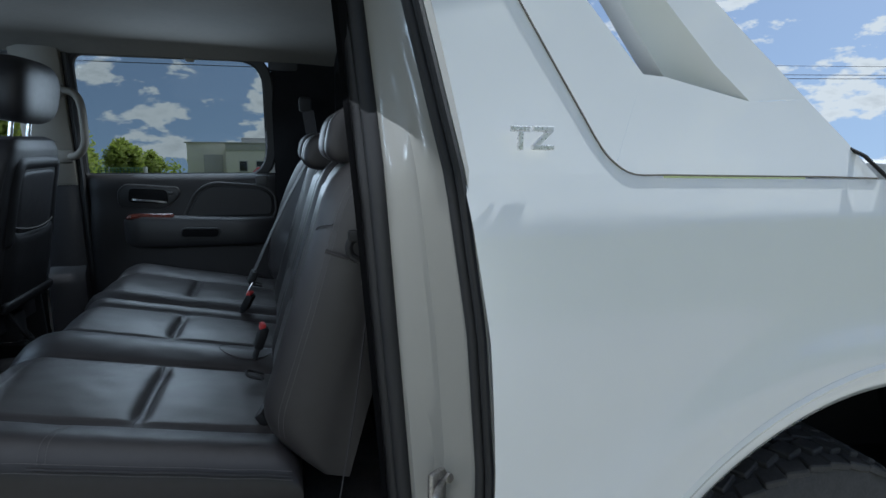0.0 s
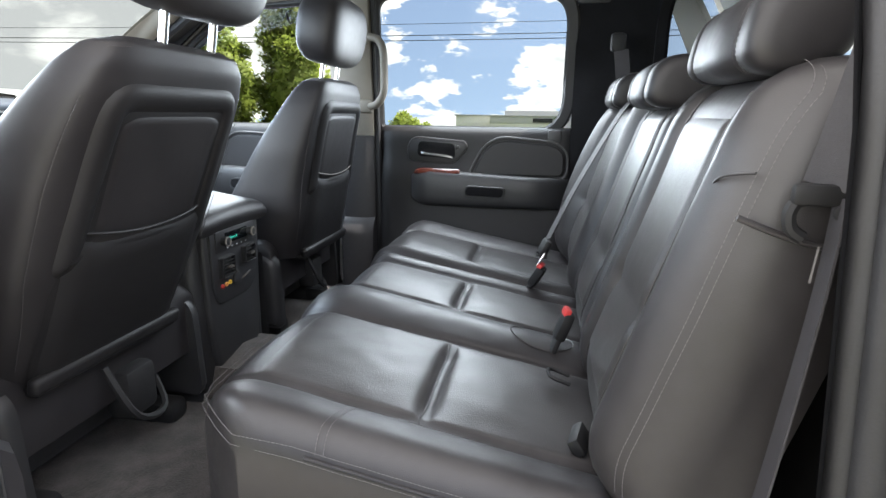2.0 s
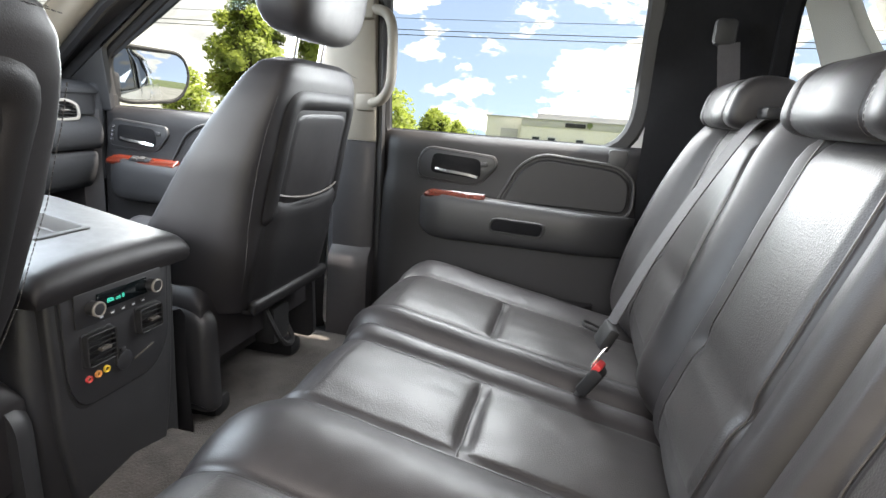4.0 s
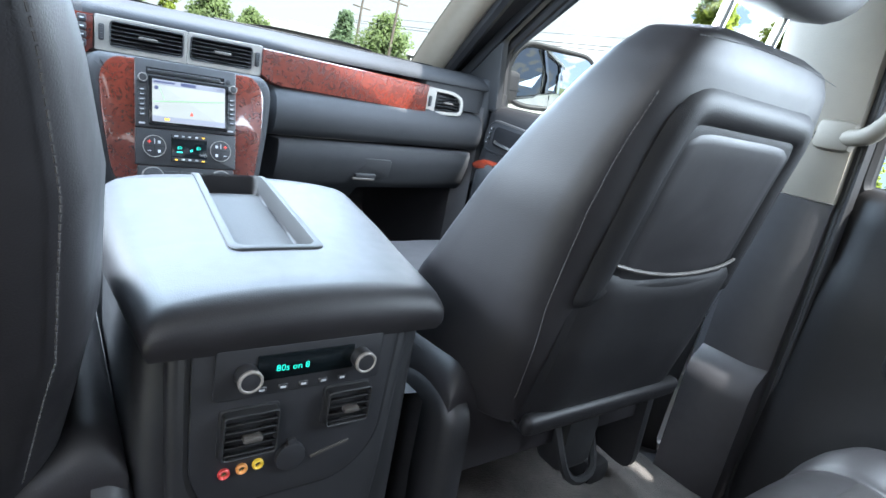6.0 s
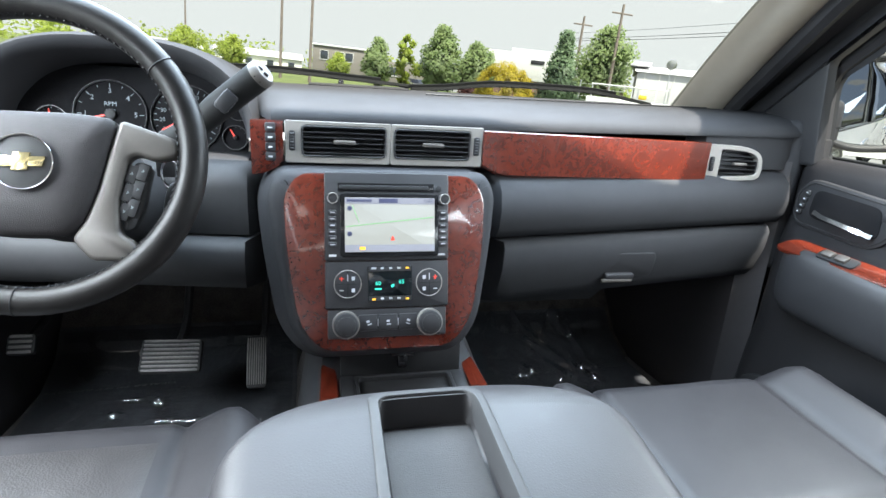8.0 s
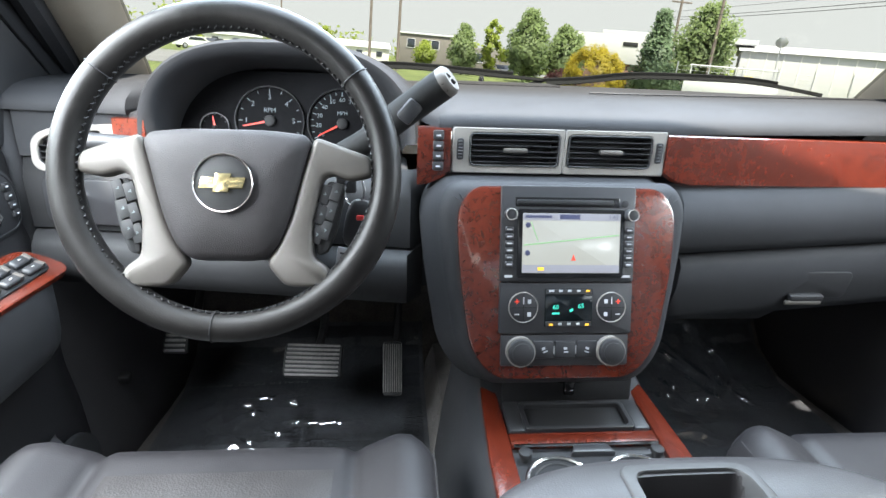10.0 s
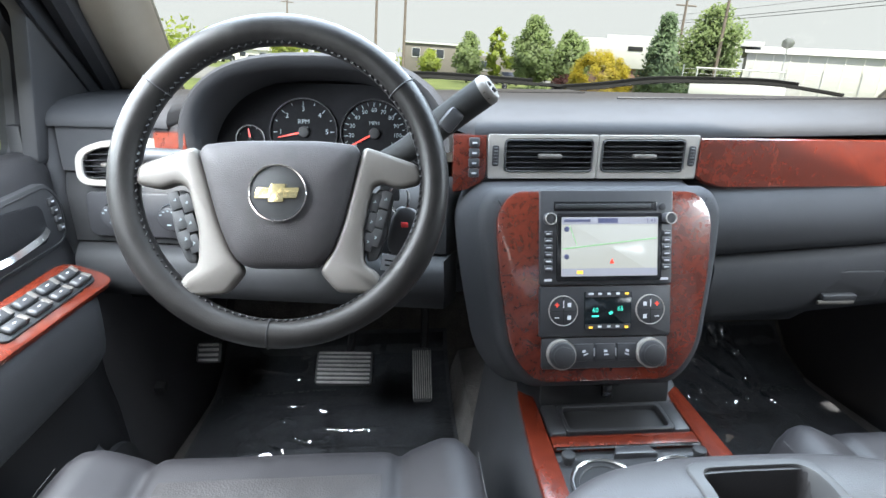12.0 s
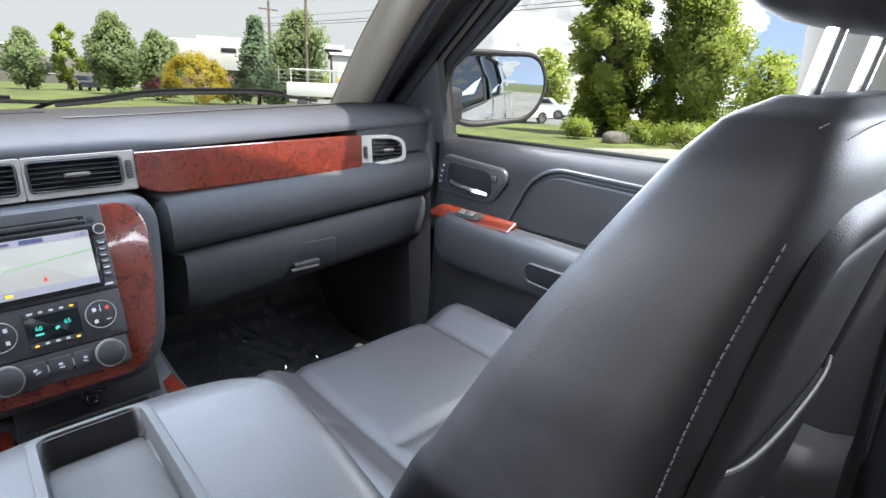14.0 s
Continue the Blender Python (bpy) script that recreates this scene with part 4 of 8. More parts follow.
def door_window(d, sx, pts_in, margin, tint, lean=0.12):
    """Glass and its black frame; pts_in: outline in (y, z)."""
    if sx > 0:
        out2 = [(-y, z) for y, z in pts_in]
    else:
        out2 = [(y, z) for y, z in pts_in]
    out2 = [(x, z) for x, z in out2]
    area = sum(a[0] * b[1] - b[0] * a[1] for a, b in zip(out2, out2[1:] + out2[:1]))
    if area < 0:
        out2.reverse()
    big = inset(out2, -margin)
    m = Matrix(((0, -lean * sx, -sx, sx * (0.925 + lean * 1.25)), (-sx, 0, 0, 0), (0, 1, 0, 0), (0, 0, 0, 1)))
    fr = part("window_frame", rot(hoop(big, out2, 0.03, 0.008, -0.01), m), RUBBER, d, "black window frame")
    g = part("pane", facing(rot(([(x, z, 0.0) for x, z in inset(out2, -0.01)], [tuple(range(len(out2)))]), m), (0, 1.2, 1.2)), tint, d, smooth=0)
    g.visible_shadow = False


dr = door(2, 1, False, 0.47, 1.225)
rear_outline = window_outline(0.535, 1.215, 1.255, 1.715, [0.12, 0.02, 0.05, 0.10])
door_window(dr, 1, rear_outline, 0.045, GLASS_DARK)
part("corner_seal", at(block(0.05, 0.12, 0.09, 0.015), 0.868, 0.448, 1.725), RUBBER, dr)
part("tweeter_cover", rot(panel(0.05, 0.045, 0.008, 0.012, 0.004), side(1, 0.878, 0.555, 1.235)), PLASTIC, dr)
df = door(1, 1, True, 1.39, 2.21)
fr_out = smooth_outline([(1.40, 1.258), (2.182, 1.258), (2.186, 1.415), (1.80, 1.685), (1.41, 1.70)], [0.02, 0.015, 0.03, 0.08, 0.03], 5)
door_window(df, 1, fr_out, 0.030, GLASS)
dl = door(3, -1, True, 1.39, 2.21)
door_window(dl, -1, fr_out, 0.030, GLASS)
for d, sx in ((df, 1), (dl, -1)):
    sail_in = smooth_outline([(2.165, 1.245), (2.44, 1.245), (2.40, 1.315), (1.90, 1.69), (1.82, 1.69), (2.165, 1.445)], 0.012, 3)
    pts = [(-y, z) for y, z in sail_in] if sx > 0 else sail_in
    if sum(a[0] * b[1] - b[0] * a[1] for a, b in zip(pts, pts[1:] + pts[:1])) < 0:
        pts = list(reversed(pts))
    m = Matrix(((0, -0.12 * sx, -sx, sx * (0.895 + 0.15)), (-sx, 0, 0, 0), (0, 1, 0, 0), (0, 0, 0, 1)))
    part("mirror_corner", rot(slab(pts, 0.02, 0.006), m), PLASTIC, d, "black mirror corner trim")


dl.location.x = 0.115

# ---- outside mirrors ----
def side_mirror(sx):
    t = thing("side_mirror", "white and black outside rear-view mirror", "side mirror", "outside mirrors")
    c = Vector((sx * 1.150, 2.255, 1.372))
    m = Matrix.Translation(c) @ pose(0, 0, 0, 90, 0, 0) @ pose(0, 0, 0, 0, -22 if sx > 0 else -20, 0)
    w, h = 0.325, 0.195
    o = smooth_outline([(-w / 2, -h * 0.30), (-w * 0.26, -h / 2), (w * 0.36, -h * 0.42), (w / 2, h * 0.02), (w * 0.42, h * 0.46), (-w * 0.36, h / 2)] if sx > 0 else
                       [(-w * 0.36, -h * 0.42), (w * 0.26, -h / 2), (w / 2, -h * 0.30), (w * 0.36, h / 2), (-w * 0.42, h * 0.46), (-w / 2, h * 0.02)], 0.055, 6)
    shell = [[(x * s, y * s, z) for x, y in o] for s, z in ((1.0, 0.0), (1.04, -0.02), (1.02, -0.08), (0.90, -0.15), (0.62, -0.195), (0.1, -0.21))]
    part("shell", rot(loft(shell, cap=(False, True)), m), PAINT, t, "white mirror shell", smooth=70)
    low = [[(x * s * 1.012, min(y * s * 1.02, -0.012), z - 0.002) for x, y in o] for s, z in ((1.0, 0.0), (1.04, -0.02), (1.02, -0.08), (0.90, -0.15), (0.62, -0.195), (0.1, -0.21))]
    part("lower_shell", rot(loft(low, cap=(False, True)), m), PLASTIC_LOW, t, "dark grey lower mirror shell", smooth=50)
    part("rim", rot(hoop(inset(o, -0.011), inset(o, 0.005), 0.020, 0.006, -0.010), m), RUBBER, t, "black mirror rim")
    gl = inset(o, 0.004)
    bulge = [[(x * s, y * s, -0.001 - (s * s * (x * x + y * y)) / 2.6) for x, y in gl] for s in [1 - k / 10 for k in range(10)] + [0.02]]
    part("mirror_glass", rot(loft(bulge, cap=(False, True)), m @ pose(0, 0, 0.004, 0, -sx * 6.5, 0)), MIRROR, t, "slightly domed mirror glass", smooth=80)
    part("arm", at(block(0.16, 0.075, 0.105, 0.018, 3), sx * 0.985, 2.325, 1.325, 0, 0, 0), PLASTIC_LOW, t, "black mirror arm")
    part("arm_seam", at(block(0.161, 0.078, 0.003, 0.001, 1), sx * 0.985, 2.325, 1.318), BLACK, t)
    return t


side_mirror(1)
side_mirror(-1).location = (0.140, 0.0, -0.012)

# ---- wipers ----
for pts in (((0.788, 2.62, 1.340), (0.674, 2.70, 1.360), (0.537, 2.74, 1.364), (0.385, 2.76, 1.362), (0.265, 2.78, 1.347), (0.17, 2.785, 1.340)), ((0.20, 2.80, 1.345), (0.02, 2.795, 1.356), (-0.181, 2.785, 1.366), (-0.36, 2.75, 1.362), (-0.52, 2.68, 1.345))):
    wp = thing("wiper", "black windshield wiper resting on the glass", "wiper", "windshield wipers")
    c = curve(pts, 6)
    part("blade", ribbon([p - Vector((0, 0, 0.006)) for p in c], 0.007, 0.008, Vector((0, 0.4, 1))), WIPER, wp)
    part("arm", ribbon([p + Vector((0, 0.012, 0.002)) for p in c[4:]] + [c[-1] + Vector((-0.06, 0.03, -0.02))], 0.009, 0.008, Vector((0, 1, 0.2))), WIPER, wp)


# ---- seats ----
def gauss(d, w):
    return math.exp(-(d / w) ** 2)


def cushion(x0, x1, y0, y1, top, zb, rad=0.045, nx=56, ny=60, front=None):
    """A padded block: a rounded sheet over top(x, y) whose sides fall to zb. Returns the sheet with its underside."""
    arc = [(rad * (1 - math.cos(radians(a))), rad * (1 - math.sin(radians(a)))) for a in (0, 18, 36, 54, 72, 90)]

    def axis(a, b, n):
        out = [(a, 9.0), (a, 0.6), (a, 0.3)]
        out += [(a + i, d) for i, d in arc]
        out += [(a + rad + (b - a - 2 * rad) * k / n, 0.0) for k in range(1, n)]
        out += [(b - i, d) for i, d in reversed(arc)]
        out += [(b, 0.3), (b, 0.6), (b, 9.0)]
        return out

    ax, ay = axis(x0, x1, nx), axis(y0, y1, ny)
    rows = []
    for x, dx in ax:
        row = []
        for y, dy in ay:
            yy = y
            if front:
                u = (y - y0) / (y1 - y0)
                yy = y0 + (front(x) - y0) * u
            t = top(x, yy)
            drop = 1.0 - (1.0 - min(dx, rad) / rad) * (1.0 - min(dy, rad) / rad)
            z = t - rad * drop
            wall = max(dx if dx > 0.2 else 0, dy if dy > 0.2 else 0)
            if wall:
                z = zb + (t - rad - zb) * {0.3: 0.66, 0.6: 0.33, 9.0: 0.0}[wall]
            row.append((x, yy, z))
        rows.append(row)
    return loft(rows, closed=False)


def seat_frame_matrix(y, z, lean):
    """The frame of a seat back: its y runs up the back, its z out of its front."""
    up = Vector((0, -math.sin(radians(lean)), math.cos(radians(lean))))
    nrm = Vector((0, math.cos(radians(lean)), math.sin(radians(lean))))
    return Matrix(((1, 0, 0, 0), (0, up.y, nrm.y, y), (0, up.z, nrm.z, z), (0, 0, 0, 1)))


bench = thing("rear_bench_seat", "black leather rear bench seat with perforated inserts and grey stitching", "bench seat")


BENCH_SEAMS = [(-0.520, -0.210, 0.747), (-0.035, 0.200, 0.772), (0.385, 0.640, 0.790)]


def bench_top(x, y):
    """The upper surface of the bench: three dished inserts between raised bolsters, rising to the front."""
    z = 0.836 + (y - 0.62) * 0.19 - 0.045 * max(0.0, (y - 0.985) / 0.10) ** 2
    for g0, g1, gy in BENCH_SEAMS:
        if g0 <= x <= g1:
            u = (x - g0) / (g1 - g0)
            z += 0.009 * math.sin(math.pi * u) ** 0.8
            side_ = min(1.0, 5 * min(u, 1 - u))
            z -= 0.013 * gauss(y - gy, 0.013) * side_ + 0.005 * gauss(y - gy, 0.045) * side_
        for g in (g0, g1):
            z -= 0.005 * gauss(x - g, 0.007)
    for b0, b1, up in ((-0.66, -0.520, 0.014), (-0.210, -0.035, 0.024), (0.200, 0.290, 0.014), (0.298, 0.385, 0.016), (0.640, 0.80, 0.020)):
        if b0 < x < b1:
            z += up * math.sin(math.pi * (x - b0) / (b1 - b0))
    z += 0.0018 * noise.noise((x * 9, y * 9, 3.0)) + 0.0012 * noise.noise((x * 26, y * 20, 5.0))
    return z


def front_left(x):
    return 1.108 - 0.13 * max(0.0, (-0.47 - x) / 0.17) ** 2.2 - 0.045 * max(0.0, min(1.0, (x + 0.12) / 0.12))


def front_right(x):
    return 1.105 - 0.05 * max(0.0, (0.36 - x) / 0.07) ** 2 - 0.11 * max(0.0, (x - 0.66) / 0.12) ** 2.2


for x0, x1, front_of, seams_, nx in ((-0.640, 0.291, front_left, BENCH_SEAMS[:2], 120), (0.295, 0.780, front_right, BENCH_SEAMS[2:], 76)):
    cu = part("seat_cushion", cushion(x0, x1, 0.44, 1.11, bench_top, 0.70, 0.055, nx, 84, front_of), LEATHER, bench, "black leather seat cushion", smooth=88)
    for g0, g1, gy in seams_:
        for ya, yb in ((0.47, gy - 0.004), (gy + 0.004, 1.02)):
            rows = []
            for i in range(31):
                x = g0 + 0.004 + (g1 - g0 - 0.008) * i / 30
                rows.append([(x, y, bench_top(x, y) + (0.0007 if 0 < i < 30 and 0 < k < 34 else -0.002)) for k, y in enumerate([ya + (min(yb, front_of(x) - 0.055) - ya) * q / 34 for q in range(35)])])
            part("perforated_insert", loft(rows, closed=False), LEATHER_PERF, cu, "perforated leather insert", smooth=88)
        for g in (g0, g1):
            part("piping", tube([(g, y, bench_top(g, y) + 0.0012) for y in [0.47 + (front_of(g) - 0.06 - 0.47) * i / 50 for i in range(51)]], 0.0013, 6), LEATHER, cu)
        part("cross_piping", tube([(x, gy + 0.004, bench_top(x, gy + 0.004) + 0.001) for x in [g0 + (g1 - g0) * i / 24 for i in range(25)]], 0.0012, 6), LEATHER, cu)
# double seams round the near end of the bench
for off, dz in ((0.0065, 0.028), (0.0012, 0.043)):
    line = [(-0.640 + off, 0.46 + 0.44 * i / 40, bench_top(-0.605, 0.46 + 0.44 * i / 40) - dz) for i in range(41)]
    line += [(x, front_left(x) - off, bench_top(max(x, -0.60), front_left(x) - 0.055) - dz) for x in [-0.634 + 0.012 * i for i in range(30)]]
    part("stitching", stitches(line, 0.0062, 0.0044, 0.0006, (-0.0012, 0.0012, 0.0012)), STITCH, bench, "grey double stitching")
part("seam_piping", tube([(-0.6385, 0.46 + 0.42 * i / 40, bench_top(-0.605, 0.46 + 0.42 * i / 40) - 0.0355) for i in range(41)], 0.0022, 6), LEATHER, bench)
for dy in (0.0, -0.012):
    part("cross_seam", stitches([(-0.634 + 0.085 * i / 12, 0.866 + dy - 0.016 * (i / 12) ** 2, bench_top(-0.634 + 0.085 * i / 12, 0.86) + 0.0012 - 0.022 * max(0, 1 - i / 4) ** 2) for i in range(13)]), STITCH, bench)
for off in (0.026, 0.036):
    part("stitching", stitches([(0.295 + off, y, bench_top(0.295 + off, y) + 0.0008) for y in [0.50 + 0.50 * i / 50 for i in range(51)]]), STITCH_DARK, bench, "dark double stitching")
part("bench_base", at(block(1.30, 0.46, 0.13, 0.02), 0.07, 0.70, 0.655), PLASTIC, bench, "dark plastic bench base")
part("cushion_flap", at(block(0.060, 0.020, 0.030, 0.006), -0.47, 0.512, 0.832, -35, 0, -12), BLACK, bench, "black anchor flap between cushion and back")
oval = [(-0.120 + 0.052 * math.cos(a), 0.572 + 0.066 * math.sin(a)) for a in [2 * math.pi * i / 40 for i in range(40)]]
part("oval_seam", stitches([(x, y, bench_top(x, y) + 0.0008) for x, y in oval], 0.0058, 0.004), STITCH_DARK, bench)
part("oval_piping", tube([(x + 0.003, y, bench_top(x + 0.003, y) + 0.0004) for x, y in oval + oval[:1]], 0.0014, 5), LEATHER, bench)

# backs: up the seat back s, out of it h
BM = seat_frame_matrix(0.345, 0.79, 15.5)


def back_top(seg):
    x0, x1, gx0, gx1, gs = seg

    def top(x, s):
        h = 0.170 - 0.020 * max(0, s / 0.6) + 0.014 * math.sin(math.pi * min(1, max(0, (x - x0) / (x1 - x0))))
        for g in (gx0, gx1):
            h -= 0.010 * gauss(x - g, 0.010)
            h += 0.014 * gauss(x - g - (0.05 if g == gx1 else -0.05), 0.035)
        if gx0 - 0.01 < x < gx1 + 0.01:
            h -= 0.007 * gauss(s - gs, 0.018)
            h -= 0.006
        h -= 0.03 * max(0, (s - 0.46) / 0.12) ** 2 + 0.055 * max(0, (0.09 - s) / 0.12) ** 2
        if x > 0.62:
            h += 0.050 * min(1.0, (x - 0.62) / 0.07) * math.sin(math.pi * min(1.0, max(0.0, (s + 0.05) / 0.62))) ** 0.7
        h += 0.0016 * noise.noise((x * 9, s * 9, 8.0))
        return h
    return top


BSEG = [(-0.632, -0.175, -0.515, -0.265, 0.215, 0.585), (-0.170, 0.205, -0.105, 0.140, 0.20, 0.55), (0.210, 0.800, 0.345, 0.635, 0.215, 0.585)]
for k, (x0, x1, g0, g1, gs, hgt) in enumerate(BSEG):
    tb = back_top((x0, x1, g0, g1, gs))
    bk = part("seat_back", rot(cushion(x0, x1, -0.03, hgt, tb, 0.0, 0.068, 50, 56), BM), LEATHER, bench, "black leather seat back", smooth=60)
    for sa, sb in ((0.07, 0.50),):
        rows = [[(x, s, tb(x, s) + 0.0035 - 0.007 * (i in (0, 20)) - 0.005 * (j in (0, 24))) for j, s in enumerate([sa + (sb - sa) * q / 24 for q in range(25)])] for i, x in enumerate([g0 + 0.014 + (g1 - g0 - 0.028) * q / 20 for q in range(21)])]
        part("perforated_insert", rot(loft(rows, closed=False), BM), LEATHER_PERF, bk, "perforated leather insert", smooth=60)
    for g in (g0 + 0.013, g1 - 0.013):
        part("piping", rot(tube([(g, s, tb(g, s) + 0.003) for s in [0.05 + 0.48 * i / 40 for i in range(41)]], 0.0014, 6), BM), LEATHER, bk)
# stitched edge of the near seat back
tb = back_top(BSEG[0][:5])
for off, dh in ((0.009, 0.027), (0.0135, 0.018)):
    line = [(-0.632 + off, s, tb(-0.60, s) - dh) for s in [0.03 + 0.50 * i / 50 for i in range(51)]]
    line += [(-0.632 + off + 0.03 * (i / 8) ** 2 * 4, 0.53 + 0.045 * math.sin(i / 8 * 1.4), tb(-0.60, 0.53) - dh - 0.004 * i / 8) for i in range(1, 9)]
    part("stitching", rot(stitches(line, 0.0062, 0.0044, 0.0005, (-0.0012, 0, 0.001)), BM), STITCH, bench, "grey double stitching")
part("side_fold", rot(tube(curve([(-0.633, 0.392, 0.152), (-0.6350, 0.388, 0.10), (-0.6350, 0.390, 0.055), (-0.633, 0.398, 0.01)], 6), 0.0036, 8), BM), LEATHER, bench)
part("bolster_seam", rot(tube(curve([(-0.625, 0.44, 0.150), (-0.59, 0.425, 0.171), (-0.55, 0.40, 0.163), (-0.53, 0.37, 0.155)], 5), 0.0016, 6), BM), LEATHER, bench)


def pillow(w, d, h, n=24, e=0.5):
    """A rounded headrest cushion about its centre."""
    rings = []
    for i in range(15):
        a = -90 + 180 * i / 14
        ca, sa = max(0.02, math.cos(radians(a))) ** 0.5, math.sin(radians(a))
        rings.append([(w / 2 * ca * math.copysign(abs(math.cos(t)) ** e, math.cos(t)), d / 2 * ca * math.copysign(abs(math.sin(t)) ** e, math.sin(t)), h / 2 * math.copysign(abs(sa) ** 0.8, sa)) for t in [2 * math.pi * k / n for k in range(n)]])
    return loft(rings)


def roll(w, d, h):
    """A lying headrest roll with tight rounded ends, flatter below."""
    rings = []
    for u, g in ((-1.0, 0.55), (-0.99, 0.74), (-0.965, 0.88), (-0.92, 0.97), (-0.85, 1.0), (-0.66, 1.0), (-0.655, 0.985), (-0.645, 0.985), (-0.64, 1.0), (0.0, 1.02), (0.64, 1.0), (0.645, 0.985), (0.655, 0.985), (0.66, 1.0), (0.85, 1.0), (0.92, 0.97), (0.965, 0.88), (0.99, 0.74), (1.0, 0.55)):
        ring = []
        for k in range(32):
            a = 2 * math.pi * k / 32
            c, s = math.cos(a), math.sin(a)
            ring.append((u * w / 2, d / 2 * g * math.copysign(abs(c) ** 0.75, c) - 0.014 * s, h / 2 * g * math.copysign(abs(s) ** 0.75, s)))
        rings.append(ring)
    return loft(rings)


def bench_headrest(owner, x, y, z, w, d, h):
    m = pose(x, y, z, 4)
    hr = part("headrest", rot(roll(w, d, h), m), LEATHER_SOFT, owner, "black leather headrest roll", smooth=60)
    for sx in (-1, 1):
        for off in (0.616, 0.690):
            ln = []
            for a in range(-70, 150, 5):
                c, s = math.cos(radians(a)), math.sin(radians(a))
                ln.append((sx * off * w / 2, (d / 2 + 0.0008) * math.copysign(abs(c) ** 0.75, c) - 0.014 * s, (h / 2 + 0.0008) * math.copysign(abs(s) ** 0.75, s)))
            part("headrest_seam", rot(stitches(ln), m), STITCH_DARK, hr)
    return hr


def headrest(owner, x, y, z, w, d, h, lean, post=0.05, gap=0.07, mat=LEATHER_SOFT):
    m = pose(x, y, z, lean)
    hr = part("headrest", rot(pillow(w, d, h, 32), m), mat, owner, "black leather headrest", smooth=60)
    for sx in (-1, 1):
        ln = [(sx * w * 0.27, d * 0.49 * math.cos(radians(a)), h * 0.5 * math.sin(radians(a)) * 0.98) for a in range(-60, 100, 8)]
        part("headrest_seam", rot(join(stitches(ln), tube([(p[0] + sx * 0.004, p[1], p[2]) for p in ln], 0.0012, 5)), m), STITCH, hr)
    if gap:
        for sx in (-1, 1):
            part("post", rot(tube([(sx * post, -0.005, -h * 0.35), (sx * post, -0.004, -h / 2 - gap)], 0.0068, 10), m), SATIN, hr, "chrome headrest post")
            part("post_collar", rot(tube([(sx * post, -0.004, -h / 2 - gap + 0.012), (sx * post, -0.004, -h / 2 - gap - 0.004)], 0.014, 12), m), BLACK, hr)
    return hr


bench_headrest(bench, -0.415, 0.316, 1.412, 0.300, 0.112, 0.112)
bench_headrest(bench, 0.02, 0.342, 1.374, 0.30, 0.120, 0.100)
bench_headrest(bench, 0.560, 0.350, 1.380, 0.27, 0.105, 0.100)
for x, s in ((-0.30, 0.520), (0.60, 0.560)):
    part("child_seat_loop", tube(curve([(x - 0.018, s, 0.845), (x - 0.016, s + 0.035, 0.857), (x + 0.016, s + 0.035, 0.857), (x + 0.018, s, 0.845)], 5), 0.0035, 6), BLACK, bench)


# ---- belts ----
def buckle(x, y, z, rx, rz, label):
    b = thing("seat_belt_buckle", label, "belt buckle", "rear seat belt buckles")
    m = pose(x, y, z, rx, 0, rz)
    part("housing", rot(block(0.034, 0.024, 0.062, 0.007), m), BLACK, b)
    part("release_button", rot(at(block(0.030, 0.014, 0.018, 0.004), 0, 0.006, 0.030), m), RED, b, "red release button")
    part("stalk", rot(at(block(0.028, 0.012, 0.07, 0.004), 0, 0, -0.06), m), BLACK, b)
    return b


buckle(-0.155, 0.530, 0.893, 20, 10, "black belt buckle with red button between the cushions")
buckle(0.245, 0.590, 0.880, 30, -20, "black belt buckle with red button holding a tongue")
belt = thing("seat_belt", "dark grey webbing belt across the bench back", "seat belt", "rear seat belts")
bp = curve([(0.405, 0.352, 1.352), (0.40, 0.376, 1.335), (0.380, 0.442, 1.22), (0.345, 0.510, 1.09), (0.290, 0.566, 0.975)], 6)
part("webbing", ribbon(bp, 0.047, 0.0022, Vector((1, 0.15, 0))), BELT, belt)
part("tongue_cover", at(block(0.058, 0.020, 0.045, 0.006), 0.278, 0.573, 0.955, 25, 0, 8), BLACK, belt, "black plastic tongue cover")
part("tongue", at(block(0.026, 0.004, 0.05, 0.001), 0.258, 0.582, 0.925, 30, 12, 0), CHROME, belt, "steel tongue")
part("belt_guide", at(block(0.06, 0.03, 0.022, 0.008), 0.405, 0.345, 1.362), BLACK, belt)
b2 = thing("seat_belt", "dark grey webbing belt hanging beside the bench end", "seat belt", "rear seat belts")
part("webbing", join(ribbon(curve([(-0.70, 0.27, 1.70), (-0.685, 0.285, 1.50), (-0.668, 0.305, 1.33), (-0.655, 0.316, 1.245)], 5), 0.048, 0.0022, Vector((0.75, 0.66, 0))),
                     ribbon(curve([(-0.660, 0.305, 1.235), (-0.675, 0.318, 1.12), (-0.700, 0.350, 0.92), (-0.720, 0.385, 0.74), (-0.725, 0.395, 0.66)], 5), 0.044, 0.0022, Vector((1.0, -0.2, 0)))), BELT, b2)
part("belt_guide", tube(curve([(-0.655, 0.275, 1.240), (-0.655, 0.332, 1.234), (-0.655, 0.346, 1.222), (-0.655, 0.344, 1.204), (-0.655, 0.332, 1.195)], 4), 0.007, 8), BLACK, b2, "black plastic belt guide")
part("guide_plate", at(block(0.014, 0.062, 0.022, 0.006), -0.658, 0.318, 1.238), BLACK, b2)
part("belt_label", ribbon([(-0.674, 0.324, 1.190), (-0.679, 0.329, 1.155)], 0.002, 0.0005, Vector((0.2, 1, 0))), STITCH, b2, "pale sewn label")
part("guide_button", rot(disc(0.008, 0.004, 0.002, 16), pose(-0.664, 0.305, 1.222, 0, -90, 0)), BLACK, b2)
